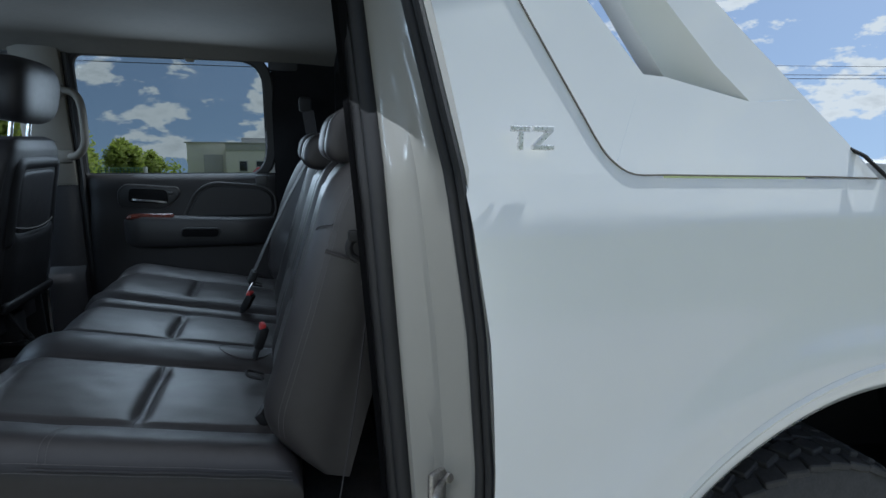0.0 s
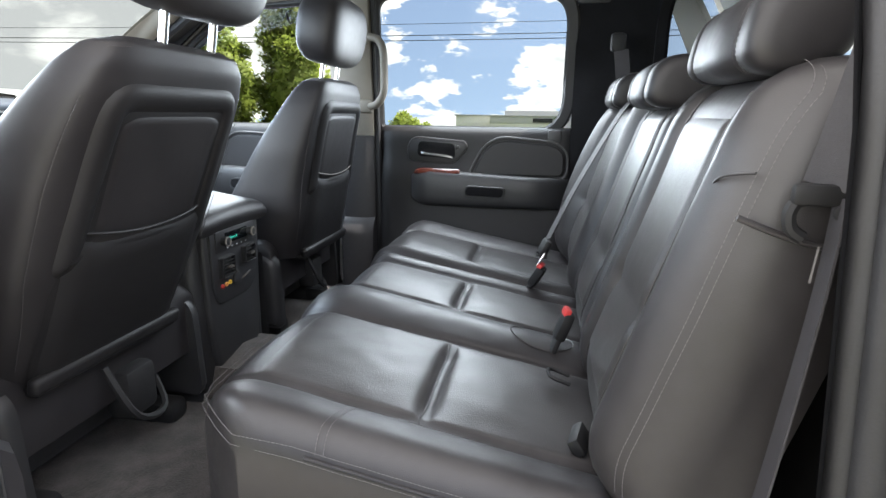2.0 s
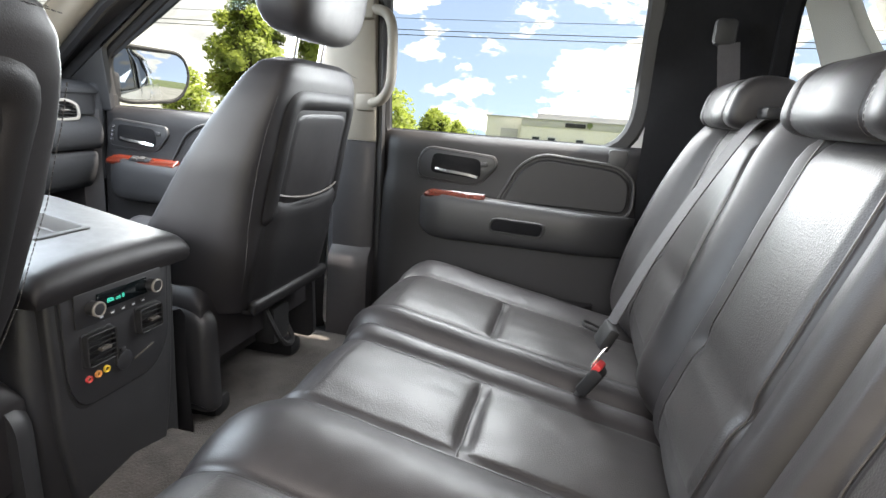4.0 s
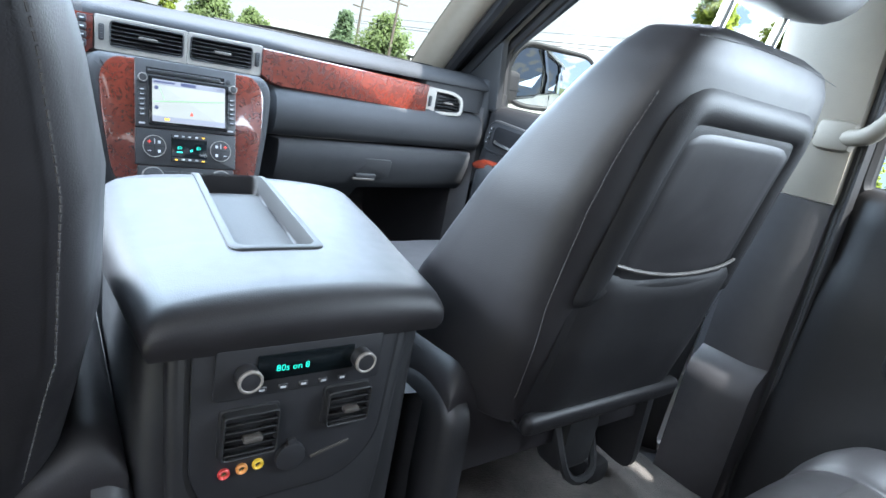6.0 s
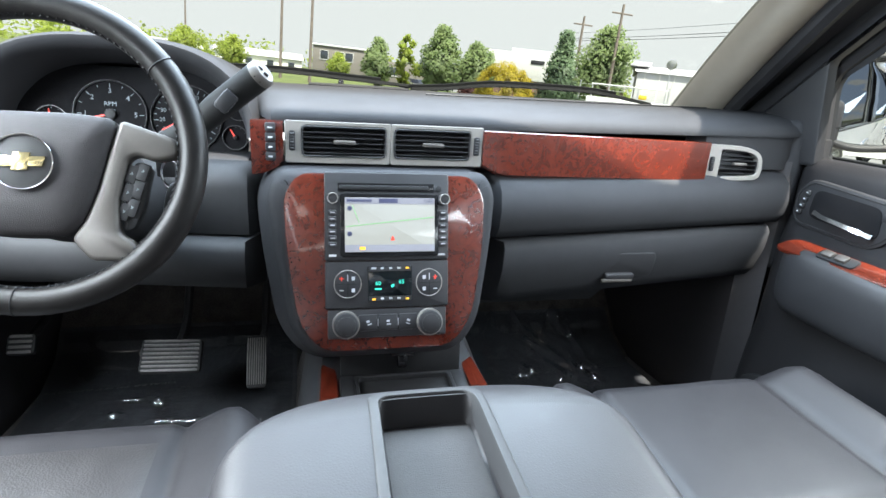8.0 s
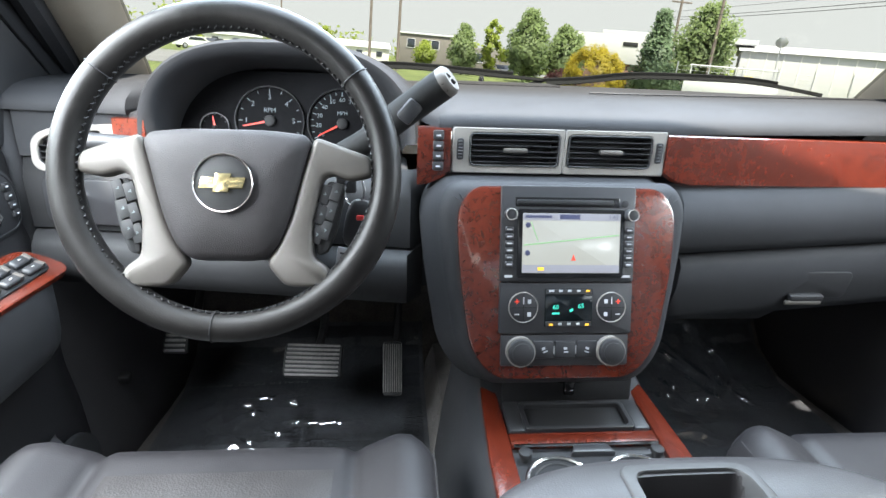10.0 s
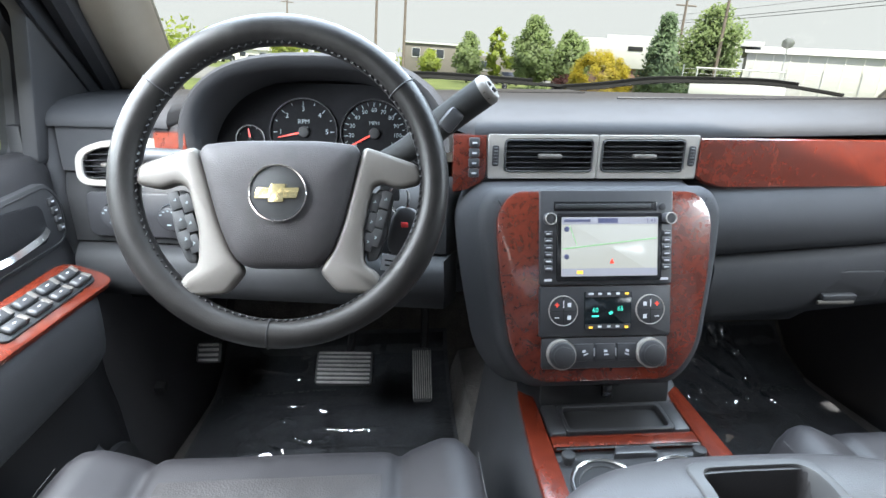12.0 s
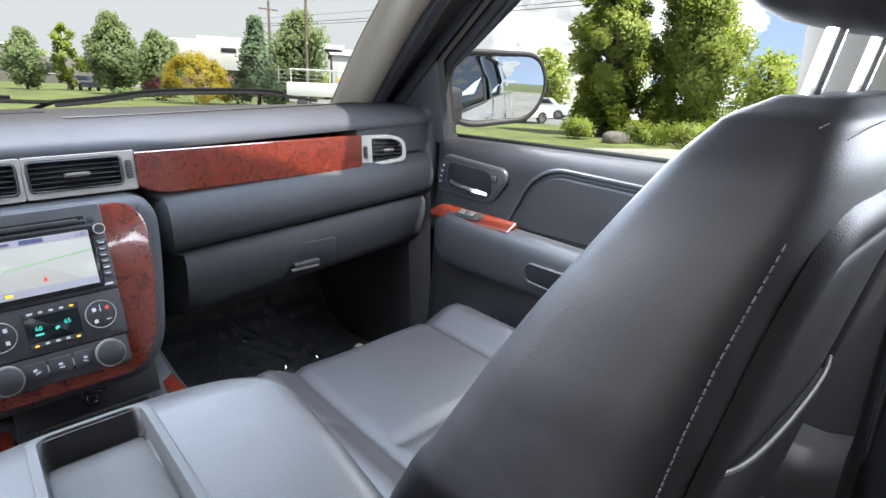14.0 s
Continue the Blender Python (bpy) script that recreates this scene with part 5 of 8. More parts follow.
b3 = thing("seat_belt", "dark belt with upper anchor on the rear pillar", "seat belt", "rear seat belts")
part("webbing", ribbon(curve([(0.745, 0.36, 1.52), (0.73, 0.345, 1.40), (0.715, 0.335, 1.25)], 5), 0.046, 0.0022, Vector((0.2, 1, 0))), BELT, b3)
part("anchor", at(block(0.03, 0.05, 0.06, 0.012), 0.755, 0.37, 1.545), BLACK, b3)


# ---- front seats ----
def front_seat(cx, sx, fwd=0.0, recline=0.0, ccx=None, slim=1.0):
    """sx: the side of the truck; the seat's inner edge faces the console."""
    s = thing("front_seat", "black leather front seat with headrest, map pocket and stitched seams", "car seat", "front seats")
    zz = [0.875, 0.89, 0.93, 1.00, 1.07, 1.13, 1.20, 1.256, 1.31, 1.35, 1.375, 1.393, 1.403, 1.406]
    zz = [float(v) for v in np.interp([i / 3 for i in range(40)], range(14), zz)]
    yr = lambda z: interp(z, (0.875, 0.93, 1.0, 1.13, 1.25, 1.33, 1.37, 1.395, 1.406), (1.305, 1.292, 1.275, 1.252, 1.228, 1.208, 1.203, 1.208, 1.222)) - recline * (z - 1.09)
    yf = lambda z: interp(z, (0.875, 0.93, 1.0, 1.04, 1.07, 1.256, 1.33, 1.37, 1.395, 1.406), (1.600, 1.575, 1.530, 1.505, 1.478, 1.360, 1.310, 1.283, 1.262, 1.246)) + fwd - recline * (z - 1.09)
    hw = lambda z: interp(z, (0.875, 0.93, 1.07, 1.2, 1.28, 1.33, 1.37, 1.395, 1.406), (0.215, 0.235, 0.252, 0.245, 0.228, 0.212, 0.192, 0.168, 0.12)) * slim
    N = 56
    rings = []
    for z in zz:
        c, dd, w = (yr(z) + yf(z)) / 2, (yf(z) - yr(z)) / 2, hw(z)
        ring = []
        for k in range(N):
            a = 2 * math.pi * k / N
            ca, sa = math.cos(a), math.sin(a)
            x = w * math.copysign(abs(ca) ** 0.36, ca)
            y = c + dd * math.copysign(abs(sa) ** 0.36, sa)
            x *= 1 - 0.125 * ((1 - math.copysign(abs(sa) ** 0.36, sa)) / 2) ** 1.5
            if sa > 0:
                y -= 0.035 * gauss(x / w, 0.5) * min(1, (1.40 - z) / 0.1)
            ring.append((cx + x, y, z))
        rings.append(ring)
    back = part("backrest", loft(rings), LEATHER_SOFT, s, "black leather backrest", smooth=70)
    # double seams on both flanks, along the rear and the front corner
    zl = [0.93 + 0.40 * i / 60 for i in range(61)]
    for sg in (-1, 1):
        for off in (0.018,):
            yo = (lambda z: yr(z) + min(off, 0.3 * (yf(z) - yr(z)))) if off else (lambda z: yf(z) - 0.045)
            ln = []
            for z in zl:
                cy, dd = (yr(z) + yf(z)) / 2, (yf(z) - yr(z)) / 2
                q = min(0.999, abs(yo(z) - cy) / dd) ** (1 / 0.36)
                ln.append(Vector((cx + sg * (hw(z) * math.sqrt(1 - q * q) ** 0.36 * (1 - 0.125 * ((1 - (yo(z) - cy) / dd) / 2) ** 1.5) + 0.0014), yo(z), z)))
            part("stitching", join(stitches([p + Vector((0, -0.005, 0)) for p in ln], 0.0066, 0.0046, 0.0008), stitches([p + Vector((0, 0.005, 0)) for p in ln], 0.0066, 0.0046, 0.0008)), STITCH_DARK, back, "grey double stitching")
    rim = [Vector((cx + u * 0.165, yr(1.385) + 0.004, 1.385 + 0.008 * (1 - u * u))) for u in [-1 + i / 12 for i in range(25)]]
    part("top_seam", join(stitches(rim, 0.0062, 0.0044, 0.0005, (0, -0.002, 0.002)), stitches([p + Vector((0, 0.012, 0.007)) for p in rim], 0.0062, 0.0044, 0.0005)), STITCH_DARK, back)

    # hard back shell with map pocket
    def sheetz(x0, x1, z0, z1, lift, zt=None, n=16, m=20, edge=0.012):
        rows = []
        for i in range(n + 1):
            u = i / n
            x = x0 + (x1 - x0) * u
            row = []
            for j in range(m + 1):
                v = j / m
                zt_x = (zt(2 * u - 1) if zt else z1)
                z = z0 + (zt_x - z0) * v
                e = min(u * (x1 - x0), (1 - u) * (x1 - x0), v * (z1 - z0) + 0.02, (1 - v) * (z1 - z0))
                k = min(1, max(0.0, e / edge))
                row.append((x, yr(z) - (lift * k ** 0.5 - 0.006 * (1 - k)), z))
            rows.append(row)
        return loft(rows, closed=False)
    shell = part("back_shell", sheetz(cx - 0.170, cx + 0.170, 0.885, 1.335, 0.003, lambda u: 1.335 - 0.05 * abs(u) ** 8, edge=0.030), VINYL, s, "black vinyl back shell", smooth=60)
    part("pocket", sheetz(cx - 0.164, cx + 0.164, 0.893, 1.135, 0.0125, lambda u: 1.118 + 0.018 * abs(u) ** 2, edge=0.034), VINYL, shell, "black map pocket", smooth=60)
    lip_p = [Vector((cx + u * 0.150, yr(1.12) - 0.0128 + 0.009 * abs(u) ** 6, 1.118 + 0.018 * u * u)) for u in [-1 + i / 12 for i in range(25)]]
    # passenger piping is silver: its highlight is put into the colour
    part("pocket_piping", tube(lip_p, 0.0026, 8), SILVER if sx > 0 else VINYL, shell, "thin piping on the pocket edge")
    # soft rounded border round the sunk upper panel
    fr_o = smooth_outline([(-0.166, 1.080), (0.166, 1.080), (0.152, 1.338), (-0.152, 1.338)], [0.01, 0.01, 0.05, 0.05], 6)
    dense = []
    for a, b in zip(fr_o, fr_o[1:] + fr_o[:1]):
        n_ = max(1, int(math.dist(a, b) / 0.02))
        dense += [(a[0] + (b[0] - a[0]) * q / n_, a[1] + (b[1] - a[1]) * q / n_) for q in range(n_)]
    rim_rings = [[(cx + x, yr(z) - h, z) for x, z in inset(dense, d)] for d, h in ((-0.010, -0.004), (-0.003, 0.003), (0.006, 0.0070), (0.015, 0.0085), (0.024, 0.0072), (0.031, 0.0025), (0.035, -0.003))]
    part("shell_rim", loft(rim_rings, closed=True, cap=(False, False)), VINYL, shell, "rounded raised border", smooth=80)
    part("upper_panel", sheetz(cx - 0.134, cx + 0.134, 1.10, 1.310, 0.0042, lambda u: 1.308 - 0.03 * abs(u) ** 8, edge=0.012), LEATHER_SOFT, shell, "soft sunk upper panel", smooth=80)
    part("lower_ledge", join(at(block(0.35, 0.022, 0.030, 0.009, 3), cx, 1.290 + recline * 0.20, 0.892, 12), at(block(0.33, 0.05, 0.012, 0.004), cx, 1.313 + recline * 0.20, 0.877)), VINYL, s, "black lower ledge of the seat back")
    # seat cushion
    bx, cx = cx, ccx or cx

    def top(x, y):
        u = (x - cx) / 0.24
        b = max(0.0, min(1.0, (abs(x - cx) - 0.145) / 0.075))
        z = 0.925 + 0.030 * b * b * (3 - 2 * b) - 0.05 * max(0, (y - 1.895) / 0.1) ** 2 + 0.012 * ((y - 1.6) / 0.3)
        for g in (-0.147, 0.147):
            z -= 0.007 * gauss(x - cx - g, 0.009)
        z -= 0.006 * gauss(y - 1.66, 0.012) * max(0.0, min(1.0, (0.14 - abs(x - cx)) / 0.02))
        z -= 0.004 * gauss(y - 1.72 - 0.25 * (abs(x - cx) - 0.15), 0.008) * b
        z += 0.0022 * noise.noise((x * 11, y * 9, 4.0))
        return z
    cu = part("seat_cushion", cushion(cx - 0.245, cx + 0.245, 1.36, 1.955, top, 0.775, 0.045, 72, 72, lambda x: 1.955 - 0.05 * abs((x - cx) / 0.245) ** 5), LEATHER_SOFT, s, "black leather seat cushion", smooth=60)
    rows = [[(x, y, top(x, y) + 0.0005 - 0.004 * (i in (0, 20)) - 0.004 * (j in (0, 20))) for j, y in enumerate([1.40 + 0.50 * q / 20 for q in range(21)])] for i, x in enumerate([cx - 0.138 + 0.276 * q / 20 for q in range(21)])]
    if sx < 0:
        part("perforated_insert", loft(rows, closed=False), LEATHER_PERF, cu, "perforated leather insert", smooth=60)
    for sg in (-1, 1):
        ln = [Vector((cx + sg * (0.245 - 0.006), y, top(cx + sg * 0.20, y) - 0.014)) for y in [1.45 + 0.44 * i / 40 for i in range(41)]]
        part("stitching", stitches(ln, 0.0062, 0.0044, 0.0005, (sg * 0.001, 0, 0.002)), STITCH_DARK, cu, "grey stitching")
    # base: shields, frame, rails
    part("seat_base", at(block(0.40, 0.44, 0.11, 0.02), cx, 1.66, 0.735), PLASTIC, s, "dark plastic seat base")
    for sg in (-1, 1):
        sh = smooth_outline([(1.335, 0.665), (1.86, 0.70), (1.88, 0.80), (1.55, 0.87), (1.43, 0.915), (1.345, 0.895)], [0.03, 0.03, 0.04, 0.05, 0.04, 0.04], 5)
        m = Matrix(((0, 0, sg, cx + sg * 0.215), (sg, 0, 0, 0), (0, 1, 0, 0), (0, 0, 0, 1)))
        pts = sh if sg > 0 else [(-y, z) for y, z in reversed(sh)]
        part("side_shield", rot(slab(pts, 0.036, 0.022), m), PLASTIC, s, "black plastic side shield", smooth=50)
        part("rail", at(block(0.05, 0.42, 0.045, 0.008), cx + sg * 0.17, 1.62, 0.648), BLACK, s, "black seat rail")
        part("rail_foot", at(block(0.060, 0.075, 0.050, 0.016), cx + sg * 0.17, 1.40, 0.652), BLACK, s, "black rail end cover")
    part("lumbar_motor", at(block(0.08, 0.06, 0.10, 0.014), cx + 0.03, 1.36, 0.78), BLACK, s)
    part("wiring_loom", tube(curve([(cx - 0.05, 1.34, 0.86), (cx - 0.03, 1.30, 0.76), (cx + 0.08, 1.33, 0.72), (cx + 0.13, 1.40, 0.78)], 5), 0.007, 6), BLACK, s)
    headrest(s, bx + (0.018 if sx < 0 else 0.0), 1.238 - recline * 0.456, 1.546, 0.325, 0.140, 0.198, 10, 0.062, 0.066)
    return s


front_seat(0.460, 1, 0.022)
front_seat(-0.425, -1, 0.0, 0.24, -0.405)


# ---- dashboard ----
dash = thing("dashboard", "black soft-touch dashboard with red wood and silver vents", "dashboard")


def band_y(x):
    return 2.10 + 0.16 * max(0, abs(x - 0.01) - 0.15)


xs = [-0.765 + 1.645 * i / 70 for i in range(71)]
rows = []
for x in xs:
    by, s = band_y(x), x / 0.80
    by += (0.18) * max(0.0, min(1.0, (0.205 - abs(x + 0.372)) / 0.02))
    fy = 2.765 - 0.26 * s * s
    rows.append([(x, by + 0.01, 1.296), (x, by - 0.010, 1.298), (x, by - 0.012, 1.306), (x, by - 0.004, 1.318), (x, by + 0.02, 1.330), (x, by + 0.06, 1.337), (x, (by + fy) / 2, 1.341), (x, fy - 0.12, 1.336), (x, fy - 0.03, 1.318), (x, fy, 1.29)])
part("top_pad", loft(rows, closed=False), DASH, dash, "soft black dash top pad", smooth=60)
part("dash_seam", tube([(x, band_y(x) + 0.155 + 0.03 * (x > 0.3) * (x - 0.3), 1.3415) for x in [0.1 + 0.66 * i / 20 for i in range(21)]], 0.0016, 5), BLACK, dash)
part("speaker_grille", at(block(0.20, 0.10, 0.004, 0.0015), 0.0, 2.47, 1.342), BLACK, dash, "flush black speaker grille")
part("light_sensor", at(pillow(0.012, 0.012, 0.016, 10, 1.0), -0.03, 2.56, 1.344), GLOSS, dash)


def lower(x0, x1, prof, name, mat, label="", n=24, ease=0.012):
    rows = []
    for i in range(n + 1):
        x = x0 + (x1 - x0) * i / n
        e = min(x - x0, x1 - x)
        k = min(1.0, e / ease)
        rows.append([(x, band_y(x) + (dy if k >= 1 else dy * k + 0.03 * (1 - k)), z) for dy, z in prof])
    return part(name, loft(rows, closed=False), mat, dash, label, smooth=50)


lower(0.165, 0.880, [(0.02, 1.232), (-0.008, 1.222), (-0.026, 1.205), (-0.034, 1.175), (-0.030, 1.145), (-0.016, 1.126), (0.02, 1.120)], "knee_pad", DASH, "padded dash face below the wood")
lower(0.185, 0.860, [(0.02, 1.1185), (-0.012, 1.116), (-0.020, 1.105), (-0.018, 1.07), (0.0, 1.02), (0.018, 0.998), (0.05, 0.992), (0.25, 1.0)], "glove_box", DASH, "closed glove box door")
gl = part("glove_box_latch", join(at(panel(0.115, 0.050, 0.010, 0.004, 0.0015), 0.475, band_y(0.475) - 0.014, 1.058, 90 + 12), at(block(0.060, 0.012, 0.014, 0.004), 0.460, band_y(0.46) - 0.016, 1.036, 12)), PLASTIC, dash, "black glove box latch")
part("latch_lip", at(block(0.064, 0.006, 0.008, 0.003), 0.455, band_y(0.46) - 0.019, 1.029), SILVER, gl)
part("under_dash", at(block(1.62, 0.46, 0.05, 0.01), 0, 2.50, 1.02), BLACK, dash)
part("under_dash_cover", loft([[(x, 2.18, 1.0), (x, 2.24, 0.945), (x, 2.5, 0.93)] for x in (0.17, 0.19, 0.42, 0.45, 0.47)], closed=False), BLACK, dash)
lower(-0.765, -0.165, [(0.02, 1.236), (-0.006, 1.226), (-0.016, 1.20), (-0.012, 1.13)], "switch_panel", BLACK, "dash face left of the steering column")
lower(-0.755, -0.170, [(0.02, 1.1285), (-0.030, 1.125), (-0.042, 1.11), (-0.046, 1.08), (-0.036, 1.055), (0.0, 1.042), (0.25, 1.04)], "knee_bolster", BLACK, "black knee bolster")

# faces behind the side vents and the rounded ends of the dash
for x0, x1 in ((-0.765, -0.545), (0.600, 0.880)):
    lower(x0, x1, [(0.02, 1.230), (-0.002, 1.233), (-0.003, 1.265), (-0.002, 1.299), (0.02, 1.302)], "vent_surround", DASH, "dash face round the side vent", 12, 0.004)
for x in (-0.772, 0.876):
    part("dash_end", at(block(0.045, 0.20, 0.32, 0.02, 3), x, band_y(x) + 0.085, 1.175), DASH, dash, "rounded dash end", smooth=60)

# wood and silver band
wr = []
for i in range(31):
    x = 0.160 + (0.628 - 0.160) * i / 30
    zt = 1.298 - 0.012 * (i / 30)
    zb = interp(x, (0.160, 0.178, 0.20, 0.26, 0.628), (1.243, 1.232, 1.225, 1.223, 1.211))
    by = band_y(x)
    wr.append([(x, by + 0.006, zb), (x, by - 0.008, zb), (x, by - 0.013, zb + 0.004), (x, by - 0.0140, (zb + zt) / 2), (x, by - 0.0145, zt - 0.0015), (x, by - 0.013, zt), (x, by + 0.006, zt)])
part("wood_band", loft(wr), WOOD, dash, "glossy red burl wood band", smooth=24)
wl_ = []
for i in range(9):
    x = -0.182 + 0.044 * i / 8
    zb = 1.223 + 0.018 * (i / 8) ** 2
    wl_.append([(x, 2.106, zb), (x, 2.092, zb), (x, 2.086, 1.26), (x, 2.090, 1.300), (x, 2.106, 1.300)])
wleft = part("wood_end", loft(wl_), WOOD, dash, "glossy red burl wood end piece", smooth=50)
for q in range(4):
    part("switch_button", at(block(0.014, 0.008, 0.0125, 0.002), -0.155, 2.085, 1.291 - 0.0135 * q), RADIO, wleft, "small black dash switch")
    part("button_mark", at(block(0.006, 0.0008, 0.002, 0), -0.155, 2.0806, 1.291 - 0.0135 * q), WHITEPRINT, wleft)


def vent(owner, w, h, n, m, r=0.006, deep=0.035):
    """A slatted air vent in the plane of m, with its knob."""
    v = part("air_vent", rot(panel(w + 0.004, h + 0.004, r, 0.002, 0.0005, -deep), m), DARKPRINT, owner, "black slatted air vent")
    o, i = rrect(w, h, r, 4), rrect(w - 0.004, h - 0.004, r - 0.001, 4)
    part("vent_rim", rot(hoop(o, i, deep, 0.001, -deep + 0.001), m), BLACK, v)
    for k in range(n):
        y = -h / 2 + h * (k + 0.5) / n
        part("slat", rot(at(block(w - 0.004, 0.012, 0.0015, 0.0006, 1), 0, y, -0.006, 70), m), BLACK, v)
    part("vent_knob", rot(at(block(min(0.032, w * 0.35), 0.006, 0.010, 0.002), 0.0, 0.0, 0.003), m), SILVER, v, "silver vent knob")
    return v


def thumbwheel(owner, m):
    t = part("thumbwheel", rot(panel(0.009, 0.028, 0.003, 0.003, 0.001), m), BLACK, owner, "ribbed black thumbwheel")
    for k in range(6):
        part("rib", rot(at(block(0.006, 0.0018, 0.003, 0.0005, 1), 0, -0.0105 + 0.0042 * k, 0.003), m), RADIO, t)


cbg = []
for x0, x1, xc, w in ((-0.136, 0.0160, -0.0515, 0.122), (0.0160, 0.160, 0.0805, 0.118)):
    po, pi = rrect(x1 - x0, 0.061, 0.004, 4), rrect(w, 0.044, 0.006, 4)
    cbg.append(rot(hoop([(x + (x0 + x1) / 2, y) for x, y in po], [(x + xc, y + 0.0015) for x, y in pi], 0.014, 0.0014), pose(0.0, 2.102, 1.2715, 90)))
cb = part("silver_vent_bezel", join(*cbg), SILVER_LIT, dash, "silver centre vent bezel")
for x in (-0.0515, 0.0805):
    vent(cb, 0.122 if x < 0 else 0.118, 0.044, 6, pose(x, 2.087, 1.273, 90))
for x in (-0.1255, 0.1495):
    thumbwheel(cb, pose(x, 2.088, 1.273, 90))
for sx in (1, -1):
    ang = -4 * sx
    xc = 0.692 if sx > 0 else -0.648
    ml = pose(xc, band_y(xc) - 0.006, 1.2455, 90, 0, ang)
    ob = smooth_outline([(-0.066, -0.036), (0.066, -0.028), (0.062, 0.020), (0.030, 0.034), (-0.066, 0.038)] if sx > 0 else [(-0.066, -0.028), (0.066, -0.036), (0.066, 0.038), (-0.030, 0.034), (-0.062, 0.020)], [0.003, 0.02, 0.03, 0.03, 0.003] if sx > 0 else [0.02, 0.003, 0.003, 0.03, 0.03], 5)
    ib = smooth_outline([(-0.028, -0.025), (0.056, -0.020), (0.053, 0.014), (0.028, 0.025), (-0.028, 0.028)] if sx > 0 else [(-0.056, -0.020), (0.028, -0.025), (0.028, 0.028), (-0.028, 0.025), (-0.053, 0.014)], [0.003, 0.014, 0.02, 0.02, 0.003] if sx > 0 else [0.014, 0.003, 0.003, 0.02, 0.02], 5)
    sv = part("silver_side_bezel", rot(hoop(ob, ib, 0.014, 0.0015, -0.004), ml), SILVER_LIT, dash, "silver side vent bezel")
    vent(sv, 0.082, 0.050, 6, ml @ pose(0.014 * sx, 0.001, 0.006), 0.012)
    thumbwheel(sv, ml @ pose(-0.046 * sx, 0.0, 0.010))
wsl = []
for i in range(9):
    x = -0.598 + 0.045 * i / 8
    wsl.append([(x, band_y(x) + 0.004, 1.225), (x, band_y(x) - 0.012, 1.228), (x, band_y(x) - 0.014, 1.26), (x, band_y(x) - 0.012, 1.292), (x, band_y(x) + 0.004, 1.294)])
part("wood_end", loft(wsl), WOOD, dash, "glossy red burl wood end piece", smooth=50)

# light switches beside the column
lp = part("light_switch_panel", at(panel(0.190, 0.066, 0.012, 0.006, 0.002), -0.615, band_y(-0.615) - 0.016, 1.174, 90, 0, -9), RADIO, dash, "black light switch panel")
for x in (-0.664, -0.580):
    m = pose(x, band_y(x) - 0.024, 1.174, 90, 0, -9)
    part("switch_ring", rot(hoop(circle(0.0205, 28), circle(0.018, 28), 0.004, 0.001), m), SATIN, lp)
    kn = part("rotary_switch", rot(disc(0.0175, 0.014, 0.003, 28), m), RADIO, lp, "black rotary light switch")
    part("switch_mark", rot(join(*[at(block(0.0035, 0.0018, 0.0005, 0), 0.0125 * math.cos(radians(a)), 0.0125 * math.sin(radians(a)), 0.0142) for a in (60, 90, 120, 150)], at(block(0.006, 0.002, 0.0005, 0), 0, -0.008, 0.0142)), m), DIALPRINT, kn)

# ---- instrument binnacle ----
bin_ = thing("instrument_cluster", "black hooded instrument cluster with white-marked dials", "instrument cluster")
CX = -0.372


def hood_ring(hw, zb, zt, y, n=28, e=0.72):
    return [(CX - hw * math.copysign(abs(math.cos(a)) ** e, math.cos(a)), y, zb + (zt - zb) * math.sin(a) ** 0.9) for a in [math.pi * i / n for i in range(n + 1)]]


rings = [hood_ring(0.235, 1.275, 1.345, 2.50), hood_ring(0.222, 1.275, 1.378, 2.40), hood_ring(0.208, 1.272, 1.396, 2.28), hood_ring(0.200, 1.268, 1.402, 2.19), hood_ring(0.196, 1.268, 1.402, 2.165), hood_ring(0.190, 1.268, 1.398, 2.152),
         hood_ring(0.182, 1.266, 1.389, 2.155), hood_ring(0.176, 1.262, 1.380, 2.18), hood_ring(0.170, 1.235, 1.362, 2.262)]
part("hood", loft(rings, closed=False), DASH, bin_, "padded black hood", smooth=70)
fm = pose(CX, 2.258, 1.283, 90 - 12)
face = part("dial_face", rot(panel(0.345, 0.150, 0.03, 0.004, 0.001), fm), PILLARCLOTH, bin_, "matt black dial face")
part("lower_trim", at(block(0.36, 0.10, 0.012, 0.004), CX, 2.205, 1.226), DASH, bin_)


